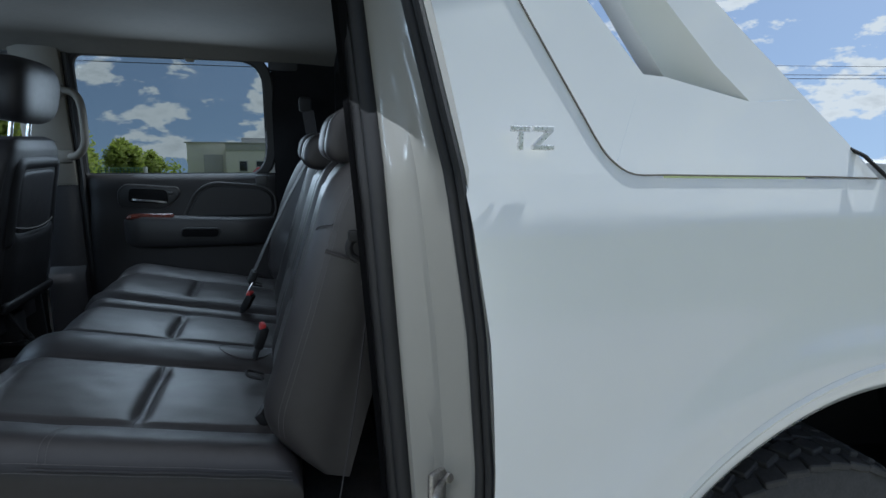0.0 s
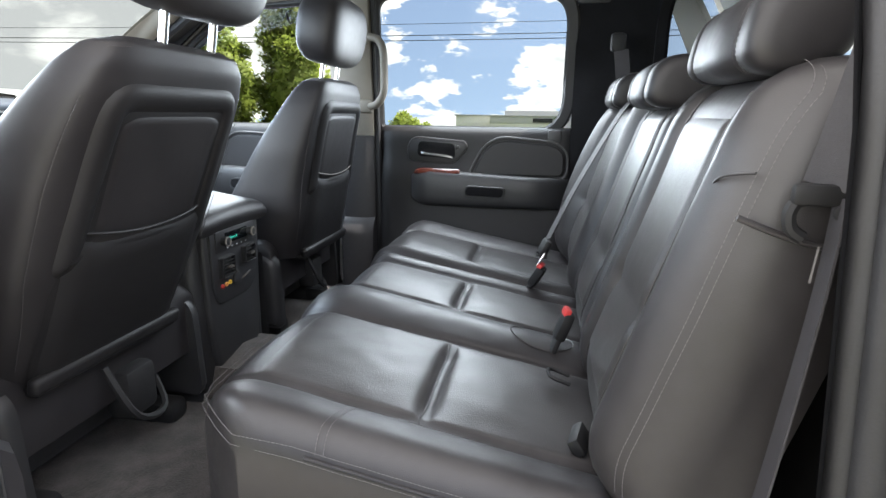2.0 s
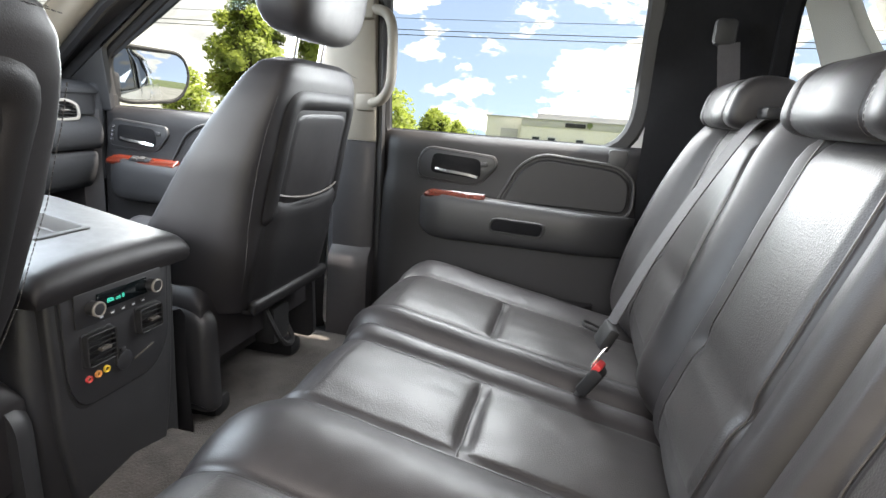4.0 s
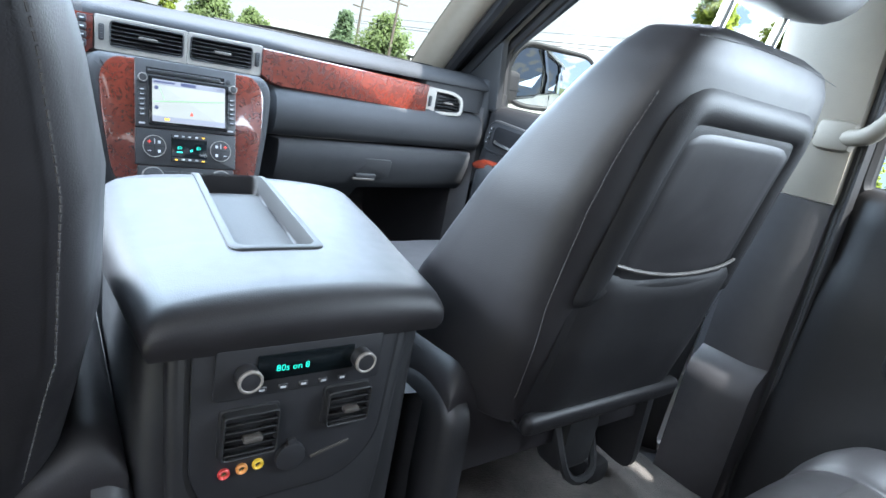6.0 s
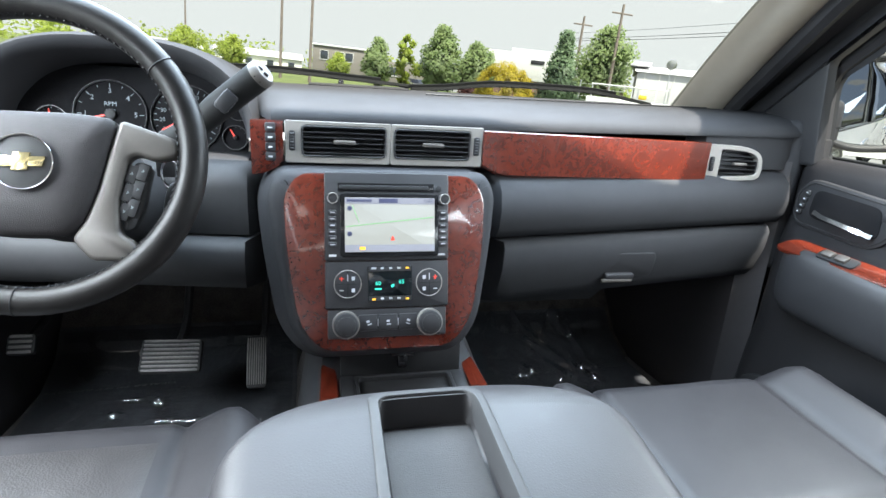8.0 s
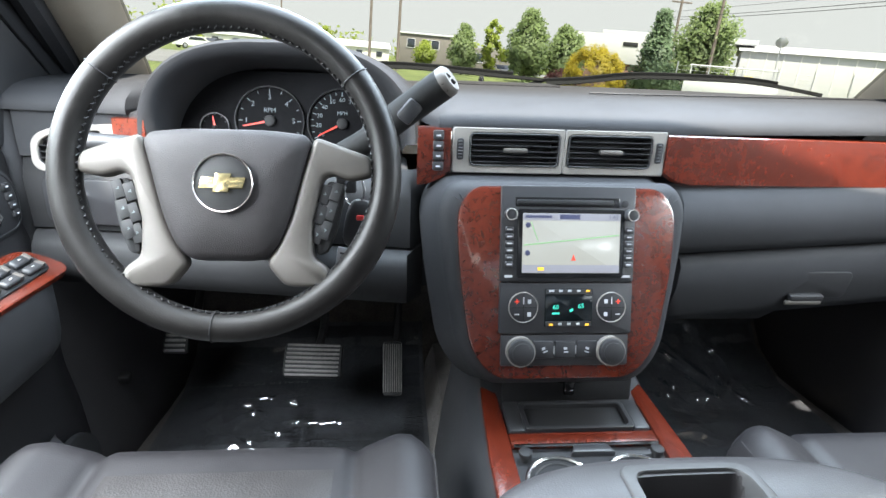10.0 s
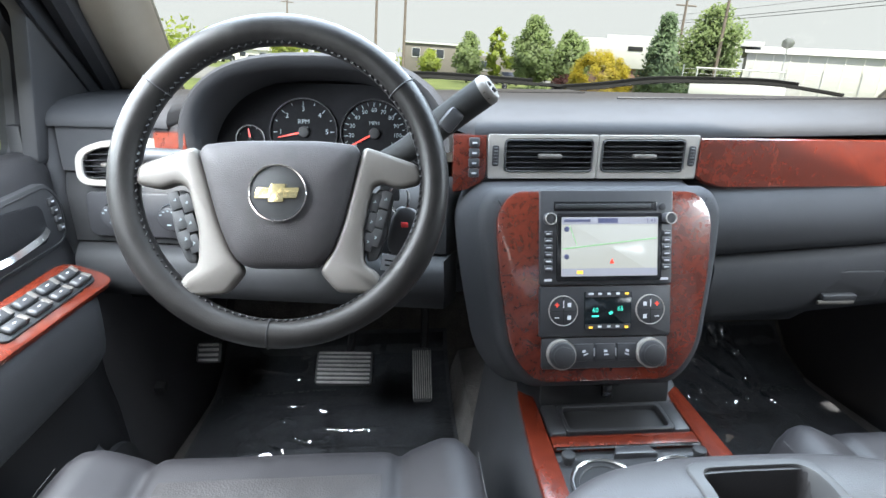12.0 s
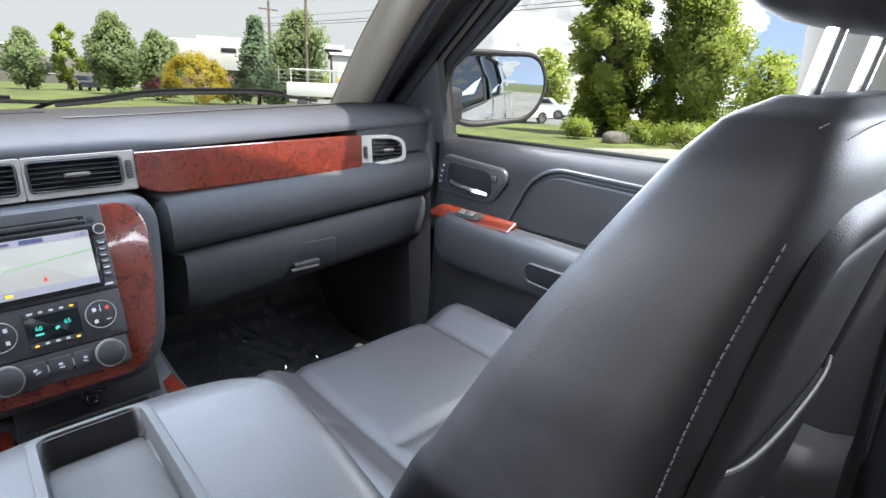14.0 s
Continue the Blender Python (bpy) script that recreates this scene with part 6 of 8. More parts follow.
def dial(cx, cy, r, ticks, nums, a0, a1, needle, word="", num_size=0.0085):
    m = fm @ pose(cx, cy, 0.0042)
    d = part("dial_ring", rot(hoop(circle(r, 44), circle(r * 0.97, 44), 0.005, 0.001), m), RADIO, face, "thin chrome dial ring")
    g = []
    for i in range(ticks + 1):
        a = radians(a0 + (a1 - a0) * i / ticks)
        big = i % max(1, ticks // max(1, len(nums) - 1)) == 0
        L = r * (0.12 if big else 0.07)
        g.append(rot(at(block(L, r * 0.022, 0.0005, 0), r * 0.90 - L / 2, 0, 0.0006), m @ Matrix.Rotation(a, 4, "Z")))
    part("dial_ticks", join(*g), DIALPRINT, d)
    for i, t in enumerate(nums):
        if t:
            a = radians(a0 + (a1 - a0) * i / (len(nums) - 1))
            letters("dial_number", t, num_size, DIALPRINT, None, m @ pose(r * 0.68 * math.cos(a), r * 0.68 * math.sin(a), 0.001), 0.0002).parent = d
    if word:
        letters("dial_word", word, num_size * 0.9, DIALPRINT, None, m @ pose(0, r * 0.30, 0.001), 0.0002).parent = d
    a = radians(needle)
    part("needle", rot(loft([[(0, -0.0016, 0.002), (0, 0.0016, 0.002), (0, 0.0016, 0.0032), (0, -0.0016, 0.0032)], [(r * 0.78, -0.0006, 0.002), (r * 0.78, 0.0006, 0.002), (r * 0.78, 0.0006, 0.003), (r * 0.78, -0.0006, 0.003)]]), m @ Matrix.Rotation(a, 4, "Z")), REDPRINT, d, "red needle")
    part("needle_hub", rot(disc(r * 0.16, 0.006, 0.002, 20), m), BLACK, d)


dial(0.078, -0.002, 0.054, 24, ["", "10", "20", "30", "40", "50", "60", "70", "80", "90", "100", "110", "120"], 232, -52, 207, "MPH", 0.0092)
dial(-0.033, 0.000, 0.053, 12, ["", "1", "2", "3", "4", "5", "6"], 225, -45, 192, "RPM", 0.011)
letters("dial_word", "x1000", 0.0055, DIALPRINT, face, fm @ pose(-0.033, 0.006, 0.0052), 0.0002)
dial(-0.116, -0.012, 0.022, 4, ["", ""], 150, 30, 100)
dial(0.158, 0.018, 0.020, 4, ["", ""], 150, 30, 130)
dial(0.152, -0.030, 0.020, 4, ["", ""], 150, 30, 120)

# ---- steering wheel ----
sw = thing("steering_wheel", "worn black leather steering wheel with silver spokes", "steering wheel")
WM = pose(CX + 0.003, 1.888, 1.278, 90 - 19) @ Matrix.Scale(0.972, 4)
R0, RT = 0.1525, 0.0148
rim_r = []
for i in range(72):
    a = 2 * math.pi * i / 72
    fat = 1.0 + 0.10 * (gauss(math.degrees(a) % 360 - 215, 18) + gauss(math.degrees(a) % 360 - 325, 18)) + 0.04 * gauss(math.degrees(a) % 360 - 90, 50)
    rim_r.append([((R0 + RT * fat * math.cos(t)) * math.cos(a), (R0 + RT * fat * math.cos(t)) * math.sin(a), RT * 1.1 * math.sin(t)) for t in [2 * math.pi * k / 14 for k in range(14)]])
rim_p = part("rim", rot(loft(rim_r, loop=True), WM), LEATHER_WORN, sw, "worn black leather rim", smooth=70)
inner = [((R0 - RT * 0.96) * math.cos(a), (R0 - RT * 0.96) * math.sin(a), 0.004) for a in [2 * math.pi * i / 240 for i in range(241)]]
zig = [Vector((p[0], p[1], 0.006 + 0.0025 * (1 if i % 2 else -1))) for i, p in enumerate(inner)]
part("rim_stitching", rot(tube(zig, 0.0008, 4), WM), BLACK, rim_p, "black cross stitching")
for a in (38, 142, 265):
    ar = radians(a)
    ring = [((R0 + (RT + 0.0006) * math.cos(t)) * math.cos(ar), (R0 + (RT + 0.0006) * math.cos(t)) * math.sin(ar), (RT * 1.1 + 0.0006) * math.sin(t)) for t in [2 * math.pi * k / 16 for k in range(17)]]
    part("rim_seam", rot(tube(ring, 0.0008, 5), WM), BLACK, rim_p)
hubo = smooth_outline([(-0.079, 0.028), (-0.059, -0.050), (-0.041, -0.087), (0.041, -0.088), (0.059, -0.050), (0.079, 0.028), (0.074, 0.036), (0.04, 0.040), (-0.04, 0.040), (-0.074, 0.036)], [0.01, 0.03, 0.02, 0.02, 0.03, 0.01, 0.008, 0.02, 0.02, 0.008], 4)
hb = []
for d, z in ((0.0, -0.030), (0.0, 0.004), (0.002, 0.010), (0.008, 0.014), (0.022, 0.018), (0.035, 0.0195)):
    hb.append([(x * (1 - d / 0.075), (y + 0.02) * (1 - d / 0.062) - 0.02, z) for x, y in hubo])
hub = part("airbag_cover", rot(loft(hb), WM), AIRBAG, sw, "grained black airbag cover", smooth=60)
part("emblem_disc", rot(disc(0.0268, 0.004, 0.001, 40, 0.0185), WM @ pose(0.0, -0.014, 0)), BLACK, hub, "round dark emblem")
part("emblem_ring", rot(hoop(circle(0.0275, 40), circle(0.0266, 40), 0.006, 0.001, 0.0180), WM @ pose(0.0, -0.014, 0)), CHROME, hub)
em = WM @ pose(-0.0005, -0.014, 0.0225)
part("emblem_mark", rot(join(slab([(-0.0215, -0.0052), (0.0185, -0.0052), (0.0215, 0.0052), (-0.0185, 0.0052)], 0.0022, 0.0008), slab([(-0.0085, -0.0088), (0.0058, -0.0088), (0.0085, 0.0088), (-0.0058, 0.0088)], 0.0026, 0.0008)), em), GOLD, hub, "plain gold emblem shape")
for sx in (-1, 1):
    part("horn_mark", rot(tube([(sx * 0.052, 0.030, 0.0135), (sx * 0.059, 0.026, 0.0132), (sx * 0.052, 0.024, 0.0138)], 0.0005, 4), WM), GREYPRINT, hub)
    pts = [(-0.140, -0.003), (-0.137, 0.016), (-0.108, 0.026), (-0.082, 0.035), (-0.074, 0.010), (-0.060, -0.042), (-0.049, -0.070), (-0.036, -0.090), (-0.054, -0.112), (-0.092, -0.114), (-0.100, -0.104), (-0.094, -0.092), (-0.081, -0.084), (-0.080, -0.050), (-0.090, -0.006), (-0.100, -0.002), (-0.116, -0.008)]
    pts = smooth_outline(pts, 0.007, 3)
    if sx > 0:
        pts = [(-x, y) for x, y in pts]
    else:
        pts = list(pts)
    if sum(a[0] * b[1] - b[0] * a[1] for a, b in zip(pts, pts[1:] + pts[:1])) < 0:
        pts = list(reversed(pts))
    part("spoke", rot(slab(pts, 0.016, 0.005, -0.008), WM), SILVER, sw, "silver plastic spoke", smooth=50)
    bo = smooth_outline([(-0.112, -0.012), (-0.094, -0.006), (-0.084, -0.050), (-0.083, -0.082), (-0.094, -0.080), (-0.104, -0.055)], 0.008, 3)
    if sx > 0:
        bo = [(-x, y) for x, y in bo]
    if sum(a[0] * b[1] - b[0] * a[1] for a, b in zip(bo, bo[1:] + bo[:1])) < 0:
        bo = list(reversed(bo))
    pod = part("button_pod", rot(slab(bo, 0.012, 0.003, -0.012), WM), BLACK, sw, "black button pod")
    for q in range(3):
        for bx, byy in ((-0.1030 + 0.0052 * q, -0.0190 - 0.0192 * q), (-0.0920 + 0.0036 * q, -0.0215 - 0.0200 * q)):
            part("wheel_button", rot(at(block(0.0104, 0.0182, 0.004, 0.0007), -sx * -bx, byy, 0.001, 0, 0, 18 * sx), WM), BLACK, pod)
            part("button_mark", rot(at(join(block(0.0030, 0.0008, 0.0004, 0), at(block(0.0008, 0.0026, 0.0004, 0), 0.0006, 0.0008, 0)), -sx * -bx, byy, 0.0032, 0, 0, 20 * q), WM), DIALPRINT, pod)
part("hub_back", rot(loft([[(x * s, y * s - 0.01, z) for x, y in circle(0.048, 28)] for s, z in ((0.9, -0.008), (1.0, -0.03), (0.8, -0.06))]), WM), BLACK, sw)
part("airbag_word_bar", rot(at(block(0.020, 0.0028, 0.0004, 0), -0.012, -0.062, 0.0152), WM), DARKPRINT, hub)

col = thing("steering_column", "black steering column shroud with stalks and ignition", "steering column")
part("shroud", loft([[(CX + rr * 1.15 * math.cos(t), y, zc + rr * math.sin(t)) for t in [2 * math.pi * k / 28 for k in range(28)]] for rr, y, zc in ((0.042, 1.925, 1.222), (0.050, 1.96, 1.212), (0.058, 2.04, 1.195), (0.068, 2.14, 1.17))]), BLACK, col, "black column shroud", smooth=60)
st = curve([(-0.300, 2.02, 1.262), (-0.245, 2.01, 1.292), (-0.205, 1.998, 1.325), (-0.157, 1.978, 1.363)], 5)
part("gear_lever", tube(st, [0.012 + 0.0052 * min(1, i / 9) for i in range(len(st))], 12), WIPER, col, "black column gear lever")
lv = (st[-1] - st[-2]).normalized()
part("lever_cap", tube([st[-1] - lv * 0.004, st[-1] + lv * 0.002, st[-1] + lv * 0.006], [0.0176, 0.0172, 0.0140], 16), SILVER, col, "silver lever end cap")
for q in range(2):
    part("cap_mark", at(block(0.006, 0.0015, 0.0035, 0.0005), *(st[-1] + lv * 0.0056 + Vector((-0.004 + 0.006 * q, -0.006, 0.003 - 0.006 * q))), 0, 40, 0), DARKPRINT, col)
part("lever_rocker", at(block(0.018, 0.014, 0.026, 0.004), -0.197, 1.975, 1.330, 0, 40, 0), RADIO, col)
part("turn_stalk", tube(curve([(-0.43, 2.03, 1.268), (-0.50, 2.03, 1.276), (-0.565, 2.02, 1.282)], 4), 0.011, 10), PLASTIC, col, "black turn signal stalk")
kx = thing("key_ring", "ignition key with remote fob and tag hanging", "keys")
part("key_head", at(block(0.022, 0.006, 0.028, 0.005), -0.272, 1.965, 1.232), BLACK, kx)
part("ring", tube([(-0.262 + 0.011 * math.cos(a), 1.944, 1.226 + 0.016 * math.sin(a)) for a in [2 * math.pi * i / 20 for i in range(21)]], 0.0016, 6), CHROME, kx, "steel split ring")
part("remote_fob", at(pillow(0.031, 0.012, 0.056, 20, 0.7), -0.258, 1.945, 1.188, 0, 12, 0), RADIO, kx, "black remote fob")
part("fob_button", at(block(0.008, 0.002, 0.006, 0.001), -0.256, 1.9385, 1.197), RED, kx)
part("tag", at(block(0.022, 0.001, 0.020, 0.0004), -0.272, 1.945, 1.150, 0, 10, 0), WHITEPRINT, kx, "white paper tag")
kx.location = (0.006, 0.0, 0.022)
for q in range(2):
    part("tag_bar", at(block(0.014, 0.0004, 0.002, 0), -0.272, 1.944, 1.153 - 0.006 * q, 0, 10, 0), DARKPRINT, kx)

# ---- centre stack ----
stack = thing("centre_stack", "centre stack with navigation radio, climate controls and wood frame", "centre stack")
FM = pose(0.001, 1.985, 1.125, 90 - 15) @ Matrix.Diagonal((0.97, 1.0, 1.0, 1.0))
so = smooth_outline([(-0.112, -0.136), (0.114, -0.136), (0.150, -0.095), (0.172, 0.02), (0.180, 0.092), (0.162, 0.122), (-0.160, 0.122), (-0.178, 0.092), (-0.170, 0.02), (-0.148, -0.095)], [0.04, 0.04, 0.05, 0.06, 0.03, 0.03, 0.03, 0.03, 0.06, 0.05], 5)
part("surround", rot(loft([[(x, y, z) for x, y in inset([(x * 0.93, y * 1.012 + 0.003) for x, y in so], d)] for d, z in ((-0.02, -0.10), (0.0, -0.05), (0.0, -0.016), (0.004, -0.004), (0.013, 0.003), (0.030, 0.004))]), FM), DASH, stack, "padded black surround", smooth=60)
wo = smooth_outline([(-0.095, -0.117), (0.096, -0.117), (0.128, -0.080), (0.146, 0.02), (0.148, 0.085), (0.128, 0.113), (-0.126, 0.113), (-0.146, 0.085), (-0.143, 0.02), (-0.127, -0.080)], [0.035, 0.035, 0.04, 0.05, 0.03, 0.025, 0.025, 0.03, 0.05, 0.04], 5)
part("wood_frame", rot(slab([(x * 0.97, y * 1.045) for x, y in wo], 0.010, 0.003, 0.000), FM), WOOD, stack, "glossy red burl wood frame", smooth=24)
radio = part("radio_unit", rot(panel(0.174, 0.118, 0.003, 0.012, 0.002), FM @ pose(0.0, 0.0605, 0.004)), RADIO, stack, "black navigation radio")
clim = part("climate_unit", rot(panel(0.174, 0.0645, 0.003, 0.011, 0.002), FM @ pose(0.0, -0.0315, 0.004)), RADIO, stack, "black climate control unit")
swp = part("switch_strip", rot(panel(0.168, 0.040, 0.003, 0.010, 0.002), FM @ pose(0.0, -0.0845, 0.004)), RADIO, stack, "black lower switch strip")


def sub(name, geo, mat, owner, x, y, z, label="", rx=0, rz=0):
    return part(name, rot(geo, FM @ pose(x, y, z, rx, 0, rz)), mat, owner, label)


sub("disc_slot", block(0.125, 0.006, 0.004, 0.001), BLACK, radio, -0.005, 0.0995, 0.0160)
sub("slot_lip", block(0.135, 0.012, 0.003, 0.001), GLOSS, radio, -0.002, 0.0995, 0.0150)
sub("jack", disc(0.0045, 0.002, 0.0005, 16), BLACK, radio, 0.072, 0.0985, 0.016)
sub("screen_surround", panel(0.138, 0.084, 0.003, 0.002, 0.0008), GLOSS, radio, 0.003, 0.049, 0.0158)
scr = sub("map_screen", panel(0.126, 0.073, 0.001, 0.0012, 0.0002), SCREEN, radio, 0.003, 0.0495, 0.0175, "lit navigation map screen")
sub("screen_bar", block(0.126, 0.0085, 0.0003, 0), SCREEN_BAR, scr, 0.003, 0.0815, 0.0189)
sub("screen_bar", block(0.126, 0.0095, 0.0003, 0), SCREEN_BAR, scr, 0.003, 0.0180, 0.0189)
sub("screen_text_bar", block(0.034, 0.003, 0.0003, 0), SCREEN_DARK, scr, -0.040, 0.0818, 0.0193)
sub("screen_text_bar", block(0.026, 0.0055, 0.0003, 0), SCREEN_DARK, scr, 0.0, 0.0818, 0.0192)
letters("clock_digits", "1:43", 0.0075, SCREEN_DARK, scr, FM @ pose(0.0565, 0.0815, 0.0193), 0.0001)
sub("map_road", block(0.124, 0.0014, 0.0003, 0), MAPROAD, scr, 0.003, 0.0535, 0.0189, "", 0, 6)
sub("map_road", block(0.025, 0.0010, 0.0003, 0), MAPROAD, scr, -0.045, 0.064, 0.0189, "", 0, -68)
sub("map_pointer", slab([(-0.003, -0.003), (0.003, -0.003), (0, 0.004)], 0.0004, 0.0001), REDPRINT, scr, 0.006, 0.0315, 0.0187)
for y in (0.0715, 0.0375):
    sub("map_icon", disc(0.0034, 0.0004, 0.0001, 16), SCREEN_DARK, scr, -0.0535, y, 0.0187)
sub("map_icon", block(0.008, 0.004, 0.0004, 0), AMBER, scr, -0.036, 0.018, 0.0192)
for x in (-0.0765, 0.0785):
    k = sub("radio_knob", disc(0.0072, 0.013, 0.002, 24), RADIO, radio, x, 0.0845, 0.016, "black radio knob")
    sub("knob_ring", hoop(circle(0.0074, 24), circle(0.0062, 24), 0.0012, 0.0004), SILVER_LIT, k, x, 0.0845, 0.0288)
    for q in range(6):
        b = sub("radio_button", block(0.0105, 0.0068, 0.0035, 0.001, 1), RADIO, radio, x, 0.0660 - 0.0085 * q, 0.0172)
        sub("button_mark", block(0.0065, 0.0014, 0.0003, 0), GREYPRINT, radio, x, 0.0660 - 0.0085 * q, 0.0191)
for x, w in ((-0.0765, 0.010), (0.056, 0.012), (0.076, 0.012)):
    sub("print_bar", block(w, 0.003, 0.0003, 0), GREYPRINT, radio, x, 0.0085, 0.0161)
# climate
for x in (-0.0565, 0.0585):
    rg = sub("dial_ring", hoop(circle(0.0192, 36), circle(0.0182, 36), 0.003, 0.0005), SILVER_LIT, clim, x, -0.0300, 0.0148, "chrome control ring")
    sub("rocker_disc", disc(0.0180, 0.0025, 0.0008, 36), RADIO, rg, x, -0.0300, 0.0148)
    sub("disc_split", block(0.034, 0.0008, 0.0006, 0), BLACK, rg, x, -0.0300, 0.0174)
    sub("disc_split", block(0.0008, 0.034, 0.0006, 0), BLACK, rg, x, -0.0300, 0.0174)
    s = -1 if x < 0 else 1
    sub("plus_mark", join(block(0.006, 0.0013, 0.0004, 0), block(0.0013, 0.006, 0.0004, 0)), REDPRINT, rg, x + s * 0.0085, -0.0225, 0.0177)
    sub("minus_mark", block(0.006, 0.0013, 0.0004, 0), GREYPRINT, rg, x + s * 0.0085, -0.0385, 0.0177)
    for y in (-0.0225, -0.0385):
        sub("fan_mark", block(0.0045, 0.005, 0.0004, 0), WHITEPRINT, rg, x - s * 0.0075, y, 0.0177)
    sub("level_mark", block(0.0012, 0.009, 0.0004, 0), GREYPRINT, rg, x, -0.0215, 0.0179)
dsp = sub("climate_display", panel(0.062, 0.047, 0.001, 0.002, 0.0005), DISPLAY, clim, 0.0025, -0.0305, 0.0148, "dark climate display with teal digits")
letters("lit_digits", "60", 0.0082, TEAL, dsp, FM @ pose(-0.0145, -0.0300, 0.0172), 0.0001)
letters("lit_digits", "65", 0.0082, TEAL, dsp, FM @ pose(0.0185, -0.0285, 0.0172), 0.0001)
sub("lit_mark", block(0.0095, 0.0022, 0.0003, 0), TEAL, dsp, -0.0145, -0.0375, 0.0171)
sub("lit_mark", block(0.0050, 0.0032, 0.0003, 0), TEAL, dsp, 0.0060, -0.0335, 0.0171, "", 0, 30)
for i, y in enumerate((-0.0105, -0.0505)):
    sub("display_strip", block(0.060, 0.0062, 0.0006, 0), RADIO, dsp, 0.0025, y, 0.0170)
    for q in range(5):
        lit = (i == 0 and q == 4) or (i == 1 and q in (0, 4))
        sub("strip_mark", block(0.0068 if (q == 0 and i == 0) else 0.0046, 0.0026, 0.0003, 0), AMBER if lit else WHITEPRINT, dsp, -0.0205 + 0.0118 * q, y + (0.0012 if i == 0 else 0) - (0.001 if lit and i else 0), 0.0175)
# lower row
for x in (-0.0595, 0.0585):
    k = sub("climate_knob", disc(0.0170, 0.016, 0.004, 32), RADIO, swp, x, -0.0845, 0.013, "black rotary knob")
    sub("knob_base", hoop(circle(0.0186, 32), circle(0.0168, 32), 0.010, 0.002), SILVER_LIT, k, x, -0.0845, 0.013)
    sub("knob_face", disc(0.0125, 0.0012, 0.0005, 32), PLASTIC, k, x, -0.0845, 0.029)
for q, x in enumerate((-0.029, -0.0005, 0.0285)):
    sub("rocker_switch", block(0.026, 0.022, 0.005, 0.0015), RADIO, swp, x, -0.0835, 0.0145)
    sub("switch_mark", join(block(0.0045, 0.0030, 0.0004, 0), at(block(0.0060, 0.0016, 0.0004, 0), 0.001, -0.0045, 0)), WHITEPRINT, swp, x, -0.0815, 0.0172, "", 0, 20 - 20 * q)
for x in (-0.0147, 0.0140):
    sub("switch_lamp", block(0.0014, 0.010, 0.0006, 0), GREYPRINT, swp, x, -0.0835, 0.0150)

# ---- centre console ----
con = thing("centre_console", "black centre console with padded armrest lid, wood frame and cup holders", "centre console")
KX = 0.033
rows = []
for y, zt, w in ((1.36, 0.93, 0.135), (1.5, 0.925, 0.14), (1.75, 0.915, 0.142), (1.95, 0.925, 0.138), (2.05, 0.945, 0.130), (2.12, 0.97, 0.125), (2.2, 1.0, 0.12)):
    rows.append([(KX - w - 0.055, y, 0.62), (KX - w - 0.038, y, 0.78), (KX - w - 0.010, y, zt - 0.03), (KX - w + 0.012, y, zt - 0.004), (KX - w + 0.03, y, zt - 0.002), (KX + w - 0.03, y, zt - 0.002), (KX + w - 0.012, y, zt - 0.004), (KX + w, y, zt - 0.02), (KX + w, y, 0.80), (KX + w + 0.015, y, 0.62)])
part("console_body", loft(rows, closed=False), PLASTIC, con, "grained black console body", smooth=40)
TM = Matrix.Translation((KX, 1.90, 0.921)) @ pose(0, 0, 0, 4)
part("wood_frame", rot(join(*[slab(p, 0.008, 0.003, 0.0) for p in (
    [(-0.128, -0.22), (-0.096, -0.22), (-0.098, 0.150), (-0.120, 0.150), (-0.128, 0.0)], [(0.096, -0.22), (0.128, -0.22), (0.128, 0.0), (0.120, 0.150), (0.098, 0.150)], [(-0.098, 0.146), (0.098, 0.146), (0.098, 0.162), (-0.098, 0.162)], [(-0.097, 0.020), (0.097, 0.020), (0.097, 0.042), (-0.097, 0.042)], )]), TM), WOOD, con, "glossy red burl wood frame", smooth=40)
part("frame_edge", rot(tube([(-0.094, 0.018, 0.008), (0.094, 0.018, 0.008)], 0.002, 6), TM), CHROME, con)
# storage bin with flipped-up door
part("bin_door", rot(at(block(0.186, 0.010, 0.062, 0.004), 0, 0.117, 0.034, -12), TM), BLACK, con, "black flipped-up bin door")
part("bin_latch", rot(join(at(block(0.036, 0.010, 0.010, 0.003), 0.0, 0.110, 0.040, -18), at(block(0.016, 0.008, 0.020, 0.004), 0.0, 0.106, 0.028, -18)), TM), GLOSS, con, "black bin latch")
# near-black plate gives the flat bin the shade of a deep recess
part("bin_floor", rot(at(block(0.185, 0.070, 0.004, 0.001), 0, 0.070, 0.002), TM), DARKPRINT, con)
for x in (-0.084, 0.084):
    part("bin_step", rot(at(block(0.022, 0.060, 0.014, 0.004), x, 0.072, 0.004), TM), PLASTIC, con)
part("bin_lining", rot(hoop(rrect(0.148, 0.054, 0.006, 3), rrect(0.136, 0.043, 0.006, 3), 0.009, 0.001), TM @ pose(0, 0.071, 0.003)), RADIO, con)
# cup holders
ch = part("cup_tray", rot(panel(0.194, 0.20, 0.010, 0.006, 0.002), TM @ pose(0, -0.095, -0.004)), PLASTIC, con, "black cup holder tray")
